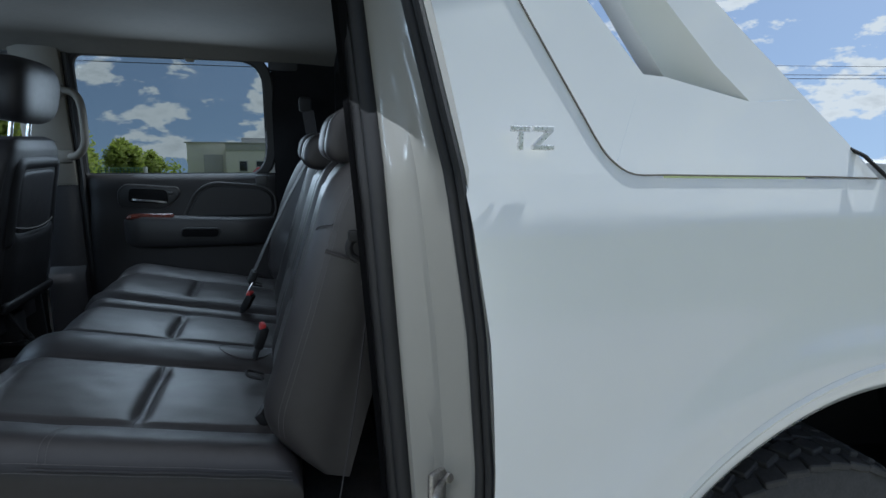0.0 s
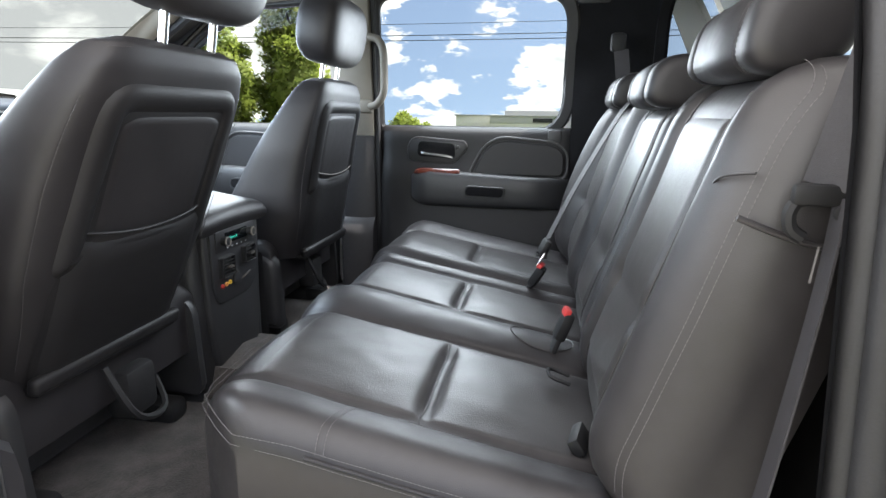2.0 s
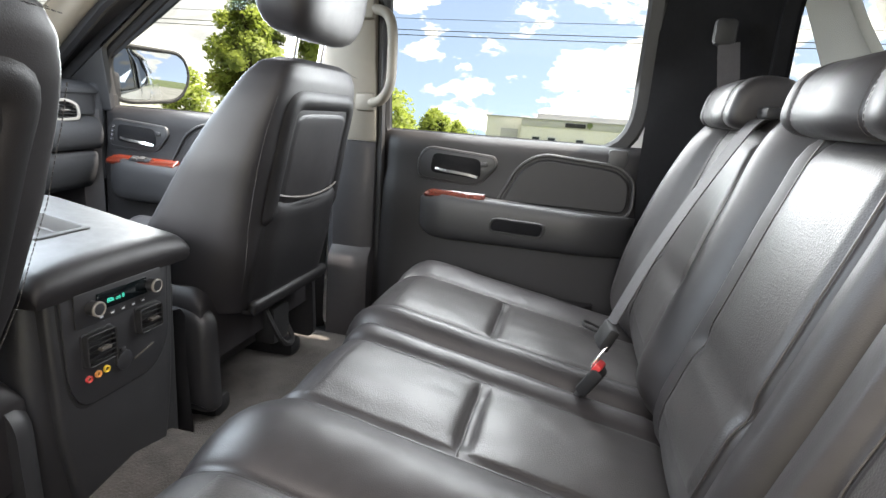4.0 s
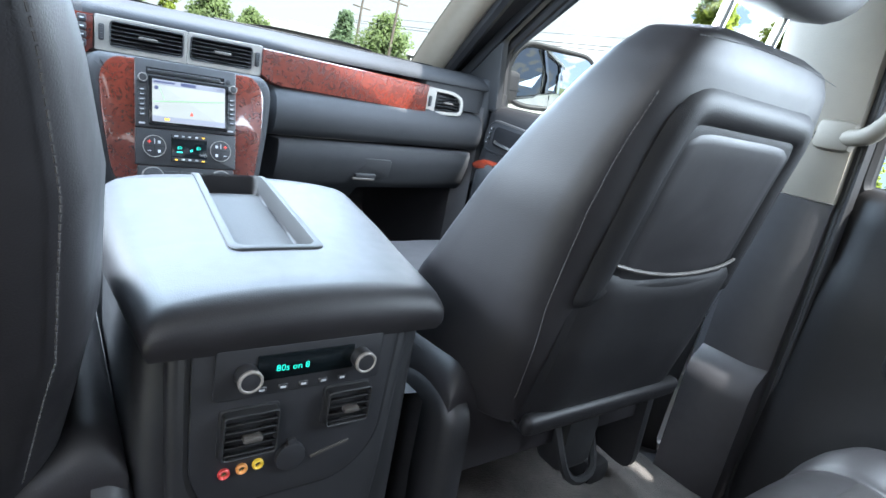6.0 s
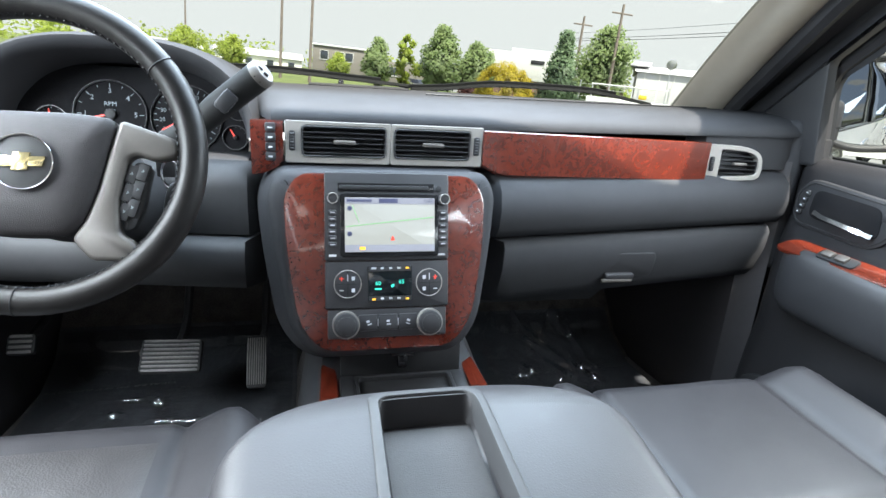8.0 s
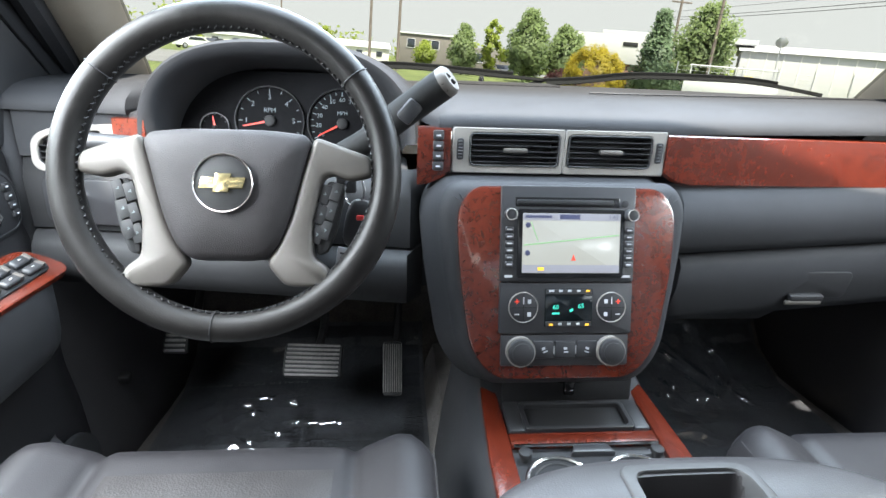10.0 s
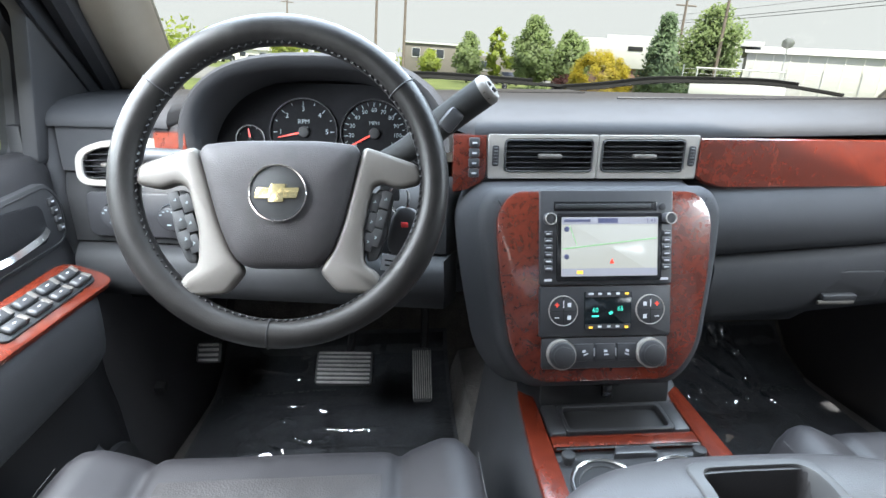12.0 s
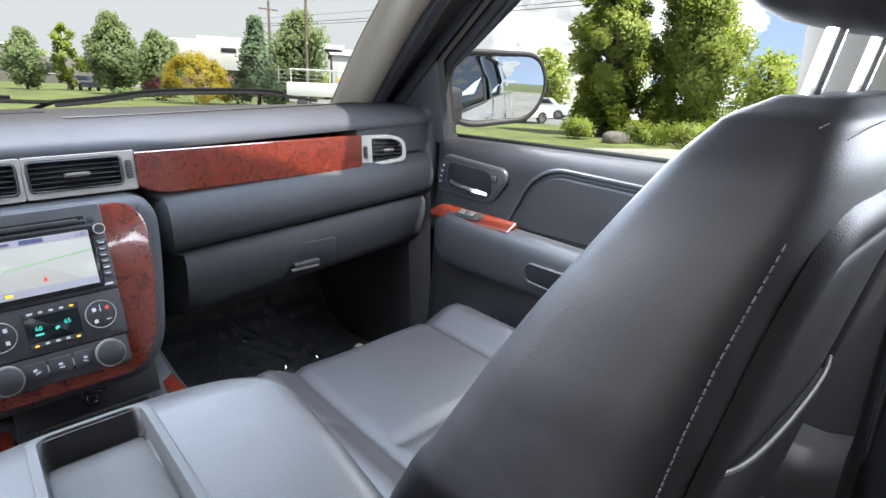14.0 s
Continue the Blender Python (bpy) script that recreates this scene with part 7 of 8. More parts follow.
for x in (-0.048, 0.048):
    part("cup_ring", rot(hoop(circle(0.0435, 40), circle(0.0385, 40), 0.007, 0.002), TM @ pose(x, -0.042, 0.001)), SATIN, ch, "chrome cup holder ring")
    part("cup_well", rot(disc(0.0385, 0.003, 0.0005, 40), TM @ pose(x, -0.042, 0.0005)), BLACK, ch, "dark cup well")
    part("cup_liner", rot(hoop(circle(0.033, 32), circle(0.031, 32), 0.0045, 0.001), TM @ pose(x, -0.042, 0.001)), PLASTIC, ch)
for x in (-0.084, 0.084):
    part("cup_stud", rot(join(disc(0.006, 0.010, 0.002, 16), at(disc(0.0085, 0.006, 0.002, 16), 0, 0, 0.010)), TM @ pose(x, 0.0, 0.0)), BLACK, ch)
part("cup_latch", rot(at(slab([(-0.028, -0.006), (0.028, -0.006), (0.022, 0.008), (-0.022, 0.008)], 0.010, 0.003), 0.004, 0.009, 0.0), TM), RADIO, ch)
part("cup_cover", rot(at(panel(0.105, 0.06, 0.008, 0.010, 0.004), -0.030, -0.100, 0.012, 6), TM), WOOD, con, "folded wood cup holder cover")

# armrest lid with tray
LX = -0.004
TRAYFRAME = material("matt_tray_plastic", (0.020, 0.020, 0.021), 0.62, vary=0.15, vscale=12)
TRAYMAT = material("textured_tray_mat", (0.030, 0.028, 0.028), 0.7, vary=0.12, vscale=20, bump=0.3, bscale=900, btype="voronoi")


def lid_top(x, y):
    u = (x - LX) / 0.168
    return 1.127 - 0.014 * abs(u) ** 2.6 - 0.155 * max(0.0, 1.62 - y) + 0.03 * max(0.0, 1.45 - y) - 0.006 * max(0, (1.37 - y) / 0.05) ** 2 - 0.02 * max(0, (y - 1.625) / 0.06) ** 2


def lid_cut(x, y):
    """The lid with its tray sunk in."""
    v = (y - 1.431) / (1.640 - 1.431)
    hw = 0.0465 - 0.005 * v
    dx, dy = hw - abs(x - LX + 0.010), min(y - 1.431, 1.640 - y)
    if dx < 0.012 and dy < 0.012:
        d = 0.012 - math.hypot(0.012 - dx, 0.012 - dy)
    else:
        d = min(dx, dy)
    return lid_top(x, y) - 0.024 * min(1.0, max(0.0, d / 0.004))


def tapered(geo):
    """The lid narrows towards its rear edge and tucks in at its foot."""
    out = []
    for x, y, z in geo[0]:
        tuck = 1 - 0.06 * min(1.0, max(0.0, (1.056 - z) / 0.026)) ** 1.3
        out.append((LX + (x - LX) * (1 - 0.075 * max(0.0, (1.52 - y) / 0.20)) * tuck, 1.50 + (y - 1.50) * tuck, z))
    return out, geo[1]


lid = part("armrest_lid", tapered(cushion(LX - 0.170, LX + 0.170, 1.322, 1.685, lid_cut, 1.030, 0.026, 110, 110, lambda x: 1.690 - 0.075 * abs((x - LX) / 0.170) ** 3.2)), LEATHER_SOFT, con, "padded black armrest lid", smooth=60)
tw0, tw1 = 0.051, 0.045


def tray_pt(u, v, lift, grow=0.0):
    w = tw0 + (tw1 - tw0) * v + grow
    y = 1.424 - grow + (1.652 + 2 * grow - 1.424) * v
    x = LX - 0.010 + w * u
    return (x, y, lid_top(x, y) + lift)


def tray_loop(k, lift, sink=None):
    pts = []
    ring, base = [], rrect(0.112, 0.254, 0.014, 5)
    for a, b in zip(base, base[1:] + base[:1]):
        n = max(1, int(math.dist(a, b) / 0.007))
        ring += [(a[0] + (b[0] - a[0]) * i / n, a[1] + (b[1] - a[1]) * i / n) for i in range(n)]
    for px, py in ring:
        u, v = px / 0.056, 0.5 + py / 0.254
        a = (1 - k) * 0.055 / 0.254
        p = tray_pt(u * k, a + (1 - 2.2 * a) * v, lift)
        pts.append(p if sink is None else (p[0], p[1], p[2] - sink))
    return pts


part("tray_frame", loft([tray_loop(1.04, -0.004), tray_loop(1.03, 0.0015), tray_loop(1.0, 0.0025), tray_loop(0.87, 0.0025), tray_loop(0.855, 0.001), tray_loop(0.835, -0.0235)], cap=(False, False)), TRAYFRAME, lid, "smooth grey-black tray frame", smooth=50)
part("tray_mat", loft([[(LX - 0.010 + u * (0.039 - 0.004 * v), 1.440 + 0.188 * v, lid_top(LX - 0.010 + u * 0.03, 1.440 + 0.188 * v) - 0.0225) for v in [i / 12 for i in range(13)]] for u in [-1 + i / 4 for i in range(9)]], closed=False), TRAYMAT, lid, "textured black tray mat")
part("lid_rim", tapered(loft([[(LX + 0.160 * math.copysign(abs(math.cos(a)) ** 0.4, math.cos(a)) * g, 1.502 + 0.163 * math.copysign(abs(math.sin(a)) ** 0.4, math.sin(a)) * g, z) for a in [2 * math.pi * i / 48 for i in range(48)]] for g, z in ((0.97, 1.040), (0.965, 1.034), (0.955, 1.029), (0.93, 1.026))])), PLASTIC, con, "black lid rim")
part("storage_box", at(block(0.306, 0.306, 0.425, 0.030, 4), LX - 0.002, 1.506, 0.836), PLASTIC, con, "black console box")

# rear face of the console
ro = smooth_outline([(-0.088, 0.66), (0.085, 0.66), (0.113, 0.80), (0.124, 1.00), (0.124, 1.050), (-0.124, 1.050), (-0.124, 1.00), (-0.115, 0.80)], [0.03, 0.03, 0.06, 0.02, 0.01, 0.01, 0.02, 0.06], 5)
part("rear_panel", rot(slab(ro, 0.022, 0.008, -0.012), pose(-0.012, 1.347, 0, 90)), PLASTIC, con, "black rear console panel", smooth=50)
ctl = part("rear_control_panel", rot(slab(smooth_outline([(-0.082, 0.856), (0.060, 0.856), (0.098, 0.895), (0.106, 1.046), (-0.106, 1.046), (-0.102, 0.895)], [0.02, 0.05, 0.05, 0.008, 0.008, 0.04], 6), 0.006, 0.002, 0.008), pose(-0.012, 1.347, 0, 90)), RADIO, con, "black rear radio and vent panel")
part("panel_groove", rot(hoop(smooth_outline([(-0.086, 0.851), (0.062, 0.851), (0.103, 0.893), (0.111, 1.047), (-0.111, 1.047), (-0.107, 0.893)], [0.02, 0.05, 0.05, 0.008, 0.008, 0.04], 6), smooth_outline([(-0.082, 0.856), (0.060, 0.856), (0.098, 0.895), (0.106, 1.046), (-0.106, 1.046), (-0.102, 0.895)], [0.02, 0.05, 0.05, 0.008, 0.008, 0.04], 6), 0.003, 0.0005, 0.008), pose(-0.012, 1.347, 0, 90)), BLACK, ctl)


def rsub(name, geo, mat, x, z, d, label="", rx=0, rz=0, owner=None):
    return part(name, rot(geo, pose(-0.012, 1.347, 0, 90) @ pose(x, z, d, rx, 0, rz)), mat, owner or ctl, label)


rsub("radio_face", panel(0.172, 0.052, 0.003, 0.004, 0.001), RADIO, 0, 1.008, 0.013, "black rear radio")
ds = rsub("radio_display", panel(0.100, 0.027, 0.001, 0.002, 0.0004), DISPLAY, 0.002, 1.012, 0.0162, "dark rear radio display")
letters("lit_digits", "80s on 8", 0.0098, TEAL, ds, pose(-0.012, 1.347, 0, 90) @ pose(-0.030, 1.010, 0.0186), 0.0001, "LEFT")
for x in (-0.058, 0.060):
    k = rsub("radio_knob", disc(0.0112, 0.016, 0.002, 28), RADIO, x, 1.008 if x < 0 else 1.010, 0.0165, "silver-rimmed radio knob")
    rsub("knob_ring", hoop(circle(0.0118, 28), circle(0.0088, 28), 0.0035, 0.001), SILVER_LIT, x, 1.008 if x < 0 else 1.010, 0.0300, "silver knob rim", owner=k)
for q in range(5):
    rsub("radio_button", block(0.010, 0.006, 0.002, 0.0008, 1), RADIO, -0.042 + 0.021 * q, 0.9885, 0.0175)
    rsub("button_mark", block(0.0055, 0.0022, 0.0003, 0), WHITEPRINT, -0.042 + 0.021 * q, 0.9885, 0.0187)
RV = pose(-0.012, 1.347, 0, 90)
YELLOWJ = material("yellow_jack_plastic", (0.55, 0.36, 0.02), 0.45, vary=0.1, vscale=60)
ORANGEJ = material("orange_jack_plastic", (0.55, 0.22, 0.05), 0.45, vary=0.1, vscale=60)
vent(ctl, 0.054, 0.050, 6, RV @ pose(-0.050, 0.944, 0.0255), 0.004, 0.0115)
vent(ctl, 0.050, 0.042, 5, RV @ pose(0.052, 0.955, 0.0255), 0.004, 0.0115)
for x, mt in ((-0.070, RED), (-0.053, ORANGEJ), (-0.037, YELLOWJ)):
    j = rsub("av_jack", hoop(circle(0.0058, 18), circle(0.0032, 18), 0.004, 0.001), mt, x, 0.898 + 0.0008 * (x + 0.07) * 100, 0.014, "coloured audio video jack")
    rsub("jack_pin", disc(0.0032, 0.002, 0.0004, 14), GOLD, x, 0.898 + 0.0008 * (x + 0.07) * 100, 0.014, owner=j)
rsub("power_outlet_cover", disc(0.016, 0.006, 0.002, 28), RADIO, -0.004, 0.902, 0.014, "round power outlet cover")
rsub("outlet_tab", block(0.010, 0.014, 0.006, 0.002), RADIO, -0.004, 0.916, 0.016)
rsub("panel_slot", block(0.045, 0.004, 0.002, 0.001), SILVER, 0.042, 0.898, 0.0145, "", 0, 14)

# ---- pedals ----
PEDAL = material("worn_pedal_rubber", (0.11, 0.105, 0.10), 0.6, vary=0.3, vscale=30)
for name, x, y, z, w, h, tilt, ribs, lab in (("brake_pedal", -0.366, 2.325, 0.815, 0.112, 0.066, 42, 8, "ribbed black rubber brake pedal"), ("accelerator_pedal", -0.212, 2.36, 0.775, 0.040, 0.110, 40, 9, "narrow black accelerator pedal"), ("parking_brake_pedal", -0.632, 2.36, 0.838, 0.048, 0.040, 35, 4, "small ribbed parking brake pedal")):
    p = thing(name, lab, "pedal", "driver pedals")
    m = pose(x, y, z, 90 - tilt, 0, -4 if w > 0.1 else 0)
    part("pad", rot(panel(w, h, 0.008, 0.012, 0.004), m), BLACK, p)
    for k in range(ribs):
        if w > 0.045:
            part("rib", rot(at(block(w - 0.010, h / ribs * 0.5, 0.004, 0.001, 1), 0, -h / 2 + h * (k + 0.5) / ribs, 0.0125), m), PEDAL, p)
        else:
            part("rib", rot(at(block(0.0022, h - 0.012, 0.003, 0.0008, 1), -w / 2 + w * (k + 0.5) / ribs, 0, 0.0125), m), PEDAL, p)
    part("pedal_arm", tube(curve([Vector((x, y + 0.01, z)), Vector((x + 0.01, y + 0.10, z + 0.03)), Vector((x + 0.015, y + 0.17, z + 0.16))], 4), 0.009, 6), BLACK, p)

# ---- floor mats under plastic film ----
MAT = material("dark_floor_mat", (0.036, 0.037, 0.041), 0.9, vary=0.3, vscale=20, bump=0.7, bscale=420)


def film_mat(name, x0, x1, y0, y1, seed, label):
    t = thing(name, label, "floor mat", "front floor mats")
    zf = lambda x, y: interp(y, (2.0, 2.50, 2.62, 2.72), (0.635, 0.635, 0.682, 0.81))
    rows = [[(x, y, zf(x, y)) for y in [y0 + (y1 - y0) * j / 12 for j in range(13)]] for x in [x0 + (x1 - x0) * i / 10 for i in range(11)]]
    part("mat", loft(rows, closed=False), MAT, t, "dark grey carpet mat", smooth=60)
    rows = []
    for i in range(171):
        x = x0 + 0.01 + (x1 - x0 - 0.02) * i / 170
        row = []
        for j in range(171):
            y = y0 + 0.01 + (y1 - y0 - 0.02) * j / 170
            def crease(fx, fy, k, wide):
                return max(0.0, wide - abs(noise.noise((fx, fy, k)))) / wide
            w = noise.noise((x * 9 + seed, y * 7, seed)) * 0.004 + 0.0011 * noise.noise((x * 24, y * 36, seed + 9))
            w += 0.011 * crease(x * 9 + y * 4, y * 16 - x * 5, seed + 3, 0.10) * max(0.0, min(1.0, 0.5 + 3 * noise.noise((x * 5, y * 5, seed + 20))))
            if seed > 5:
                # crumpled below the dash, flat towards the door
                k = max(0.0, min(1.0, (0.66 - x) / 0.06)) * max(0.0, min(1.0, (x - 0.36) / 0.05)) * max(0.0, min(1.0, (y - 2.38) / 0.05))
                w = w * (0.25 + k) + 0.012 * gauss(y - 2.37 + 0.25 * (x - 0.41), 0.008) * gauss(x - 0.415, 0.05) + k * (0.024 * crease((0.8 * x + 0.6 * y) * 24, (0.6 * x - 0.8 * y) * 7, 1.5, 0.22) + 0.007 * crease((0.9 * x + 0.4 * y) * 40, (0.4 * x - 0.9 * y) * 12, 4.5, 0.30))
            else:
                # long folds pulled across the mat
                for fy, x0_, x1_ in ((2.445, -0.57, -0.31), (2.37, -0.45, -0.26), (2.545, -0.62, -0.47), (2.30, -0.60, -0.44)):
                    w += 0.010 * gauss(y - fy - 0.012 * math.sin(9 * x + 40 * fy), 0.007) * max(0.0, min(1.0, (x - x0_) / 0.03)) * max(0.0, min(1.0, (x1_ - x) / 0.03))
            row.append((x, y, zf(x, y) + 0.006 + max(0, w)))
        rows.append(row)
    f = part("plastic_film", facing(loft(rows, closed=False), (x0, y0 - 1, 3.0)), FILM, t, "wrinkled clear plastic film", smooth=80)
    f.visible_shadow = False
    return t, zf


md, zf = film_mat("floor_mat", -0.690, -0.135, 2.02, 2.66, 2.0, "dark floor mat under printed clear plastic film")
mp, _ = film_mat("floor_mat", 0.215, 0.770, 2.02, 2.66, 7.0, "dark floor mat under wrinkled clear plastic film")
LIGHTP = material("dark_film_letters", (0.014, 0.014, 0.015), 0.6, vary=0.1, vscale=60)
for x, y, rz in ((-0.255, 2.315, 2), (-0.535, 2.335, 182), (-0.405, 2.40, -86), (-0.155, 2.44, 84), (-0.545, 2.52, 184), (-0.28, 2.52, 3)):
    letters("film_print", "DEALER MUST REMOVE\nPROTECTIVE COVER", 0.026, LIGHTP, md, pose(x, y, zf(x, y) + 0.0025, 15 if y > 2.5 else 0, 0, rz), 0.0002)
for x, y, rz in ((0.45, 2.36, 3), (0.60, 2.48, 182), (0.34, 2.50, -84)):
    letters("film_print", "DEALER MUST REMOVE\nPROTECTIVE COVER", 0.026, LIGHTP, mp, pose(x, y, zf(x, y) + 0.0025, 15 if y > 2.47 else 0, 0, rz), 0.0002)

# kick panels at the ends of the footwells
for sx in (-0.88, 1):
    tagged(part("kick_panel", loft([[(sx * 0.86, 2.20, z), (sx * 0.82, 2.24, z), (sx * 0.80, 2.45, z), (sx * 0.79, 2.75, z)] for z in (0.62, 0.8, 1.0, 1.25)], closed=False), PLASTIC_LOW), "charcoal plastic kick panel in the footwell", "kick panel", kind="structure")
rel = thing("hood_release", "black hood release lever in the footwell", "release lever")
part("lever", at(block(0.045, 0.02, 0.02, 0.006), -0.72, 2.30, 0.80, 20), BLACK, rel)


# ---- outside ----
# the truck stands on ground that falls away to its right
G = pose(0, 0, -0.075, 0, 3.0, 0)


def put_out(ob, m=Matrix()):
    ob.matrix_world = G @ m
    return ob


def spot(az, dist, cx=-0.2, cy=1.2):
    """A place on the ground by its bearing from the truck (degrees from ahead towards the right) and distance."""
    return cx + dist * math.sin(radians(az)), cy + dist * math.cos(radians(az))


GRASS = material("lawn_grass", (0.085, 0.125, 0.028), 0.9, vary=0.45, vscale=0.25, bump=0.8, bscale=14, color2=(0.16, 0.19, 0.05))
LOT = material("pale_gravel_lot", (0.29, 0.277, 0.252), 0.95, vary=0.22, vscale=0.35, bump=0.5, bscale=18)
ROAD = material("worn_asphalt", (0.16, 0.16, 0.16), 0.9, vary=0.2, vscale=0.4, bump=0.4, bscale=20)


def leaf_material(name, lo, hi):
    m = material(name, lo, 0.55, vary=0.3, vscale=1.6, color2=hi)
    n, l = m.node_tree.nodes, m.node_tree.links
    p, o = n["Principled BSDF"], n["Material Output"]
    tr, mix = n.new("ShaderNodeBsdfTranslucent"), n.new("ShaderNodeMixShader")
    mix.inputs[0].default_value = 0.62
    l.new(p.inputs["Base Color"].links[0].from_socket, tr.inputs[0])
    l.new(p.outputs[0], mix.inputs[1]), l.new(tr.outputs[0], mix.inputs[2]), l.new(mix.outputs[0], o.inputs[0])
    return m


LEAF = leaf_material("green_leaves", (0.27, 0.37, 0.055), (0.48, 0.54, 0.12))
LEAF_DARK = leaf_material("dark_leaves", (0.22, 0.31, 0.13), (0.36, 0.44, 0.20))
LEAF_BLUE = leaf_material("blue_green_needles", (0.17, 0.26, 0.15), (0.29, 0.38, 0.23))
LEAF_GOLD = leaf_material("golden_leaves", (0.46, 0.37, 0.035), (0.64, 0.53, 0.08))
LEAF_RED = leaf_material("dark_red_leaves", (0.075, 0.028, 0.030), (0.12, 0.05, 0.045))
BARK = material("grey_bark", (0.10, 0.08, 0.06), 0.9, vary=0.35, vscale=3, bump=0.8, bscale=20)
SIDING = material("pale_metal_siding", (0.80, 0.77, 0.68), 0.55, vary=0.06, vscale=0.4)
WHITEWALL = material("white_metal_wall", (0.52, 0.51, 0.49), 0.55, vary=0.05, vscale=0.4)
GREYWALL = material("grey_block_wall", (0.165, 0.148, 0.132), 0.85, vary=0.12, vscale=0.6)
BRICKW = material("brown_brick_wall", (0.17, 0.10, 0.075), 0.9, vary=0.25, vscale=0.8, bump=0.4, bscale=12)
ROOFM = material("grey_roof_sheet", (0.42, 0.42, 0.42), 0.6, vary=0.1, vscale=0.5)
TANSTONE = material("tan_wainscot", (0.36, 0.30, 0.22), 0.85, vary=0.12, vscale=1.0)
WINDARK = material("dark_window", (0.03, 0.035, 0.04), 0.15, vary=0.2, vscale=0.5)
YELLOW = material("yellow_kerb_paint", (0.62, 0.42, 0.03), 0.7, vary=0.2, vscale=2.0)
CONCRETE = material("concrete", (0.42, 0.41, 0.38), 0.9, vary=0.12, vscale=1.2)
SIGNRED = material("sign_red", (0.55, 0.02, 0.025), 0.45, vary=0.06, vscale=4)
SIGNWHITE = material("sign_white", (0.55, 0.55, 0.55), 0.5, vary=0.04, vscale=4)
POLE = material("weathered_pole", (0.16, 0.13, 0.11), 0.9, vary=0.3, vscale=3)
GALV = material("galvanised_steel", (0.42, 0.43, 0.43), 0.5, metal=0.6, vary=0.15, vscale=4)
CARW = material("white_car_paint", (0.75, 0.75, 0.74), 0.25, coat=0.6, vary=0.03, vscale=2)
CARD = material("dark_car_paint", (0.03, 0.035, 0.05), 0.25, coat=0.6, vary=0.1, vscale=2)

# ground: one sheet with the lot, lawn and road laid on it
put_out(tagged(part("ground", ([(-1500, -1500, 0), (1500, -1500, 0), (1500, 1500, 0), (-1500, 1500, 0)], [(0, 1, 2, 3)]), GRASS, smooth=0), "lawn and fields reaching the horizon", "ground", kind="structure"))


def patch(name, pts, mat, z, label, cat):
    g = ([(x, y, z) for x, y in pts], [tuple(range(len(pts)))])
    return put_out(tagged(part(name, g, mat, smooth=0), label, cat, kind="structure"))


patch("pavement", [(-4.5, -30), (21, -30), (21, 6), (18, 10), (13, 12), (6, 12.5), (-4.5, 12)], LOT, 0.012, "pale gravel parking lot round the truck", "parking lot")
patch("road", [(26, -200), (38, -200), (38, 400), (26, 200)], ROAD, 0.016, "grey asphalt road beside the lot", "road")
patch("road_ahead", [(-120, 34), (-8, 34), (-14, 60), (-120, 78)], ROAD, 0.02, "grey asphalt lot ahead of the truck", "road")
kerb = put_out(thing("kerb", "yellow painted kerb along the far side of the road", "kerb", kind="structure"))
for k in range(14):
    part("kerb_stone", at(block(0.3, 3.9, 0.28, 0.04), 38.6, -30 + 4 * k, 0.13), YELLOW, kerb)
    part("verge_edge", at(block(0.3, 3.9, 0.22, 0.04), 21.3, -30 + 4 * k, 0.09), CONCRETE, kerb) if k < 9 else None
patch("verge", [(39, -200), (46, -200), (46, 200), (39, 200)], GRASS, 0.10, "grass verge behind the kerb", "grass")


# plants
def leaf_cloud(rng, blobs, count, size, stretch=1.0):
    """Leaves scattered over the shells of many clumps."""
    vs, fs = [], []
    tot = sum(b[3] ** 2 for b in blobs)
    for bx, by, bz, br in blobs:
        for _ in range(max(6, int(count * br * br / tot))):
            a, h = rng.uniform(0, 2 * math.pi), rng.uniform(-1, 1)
            q = br * rng.uniform(0.35, 1.32)
            c = Vector((bx + q * math.sqrt(1 - h * h) * math.cos(a), by + q * math.sqrt(1 - h * h) * math.sin(a), bz + q * h * stretch))
            u = Vector((rng.uniform(-1, 1), rng.uniform(-1, 1), rng.uniform(-0.7, 0.7))).normalized()
            w = u.cross(Vector((rng.uniform(-1, 1), rng.uniform(-1, 1), rng.uniform(-1, 1)))).normalized()
            s = size * rng.uniform(0.6, 1.4)
            k = len(vs)
            vs += [c - u * s, c + w * s * 0.5, c + u * s, c - w * s * 0.5]
            fs.append((k, k + 1, k + 2, k + 3))
    return vs, fs


def crown(owner, geo, blobs, mat):
    """Leaves shaded softly, as the clump they belong to."""
    mid = sum((Vector(b[:3]) for b in blobs), Vector()) / len(blobs)
    up = [((Vector(v) - mid).normalized() * 0.8 + Vector((0, 0, 0.55))).normalized() for v in geo[0]]
    faces = []
    for f in geo[1]:
        a, b, c = (Vector(geo[0][i]) for i in f[:3])
        faces.append(f if (b - a).cross(c - a).dot(up[f[0]]) > 0 else f[::-1])
    ob = part("crown", (geo[0], faces), mat, owner, smooth=180)
    ob.data.normals_split_custom_set_from_vertices([tuple(n) for n in up])
    return ob


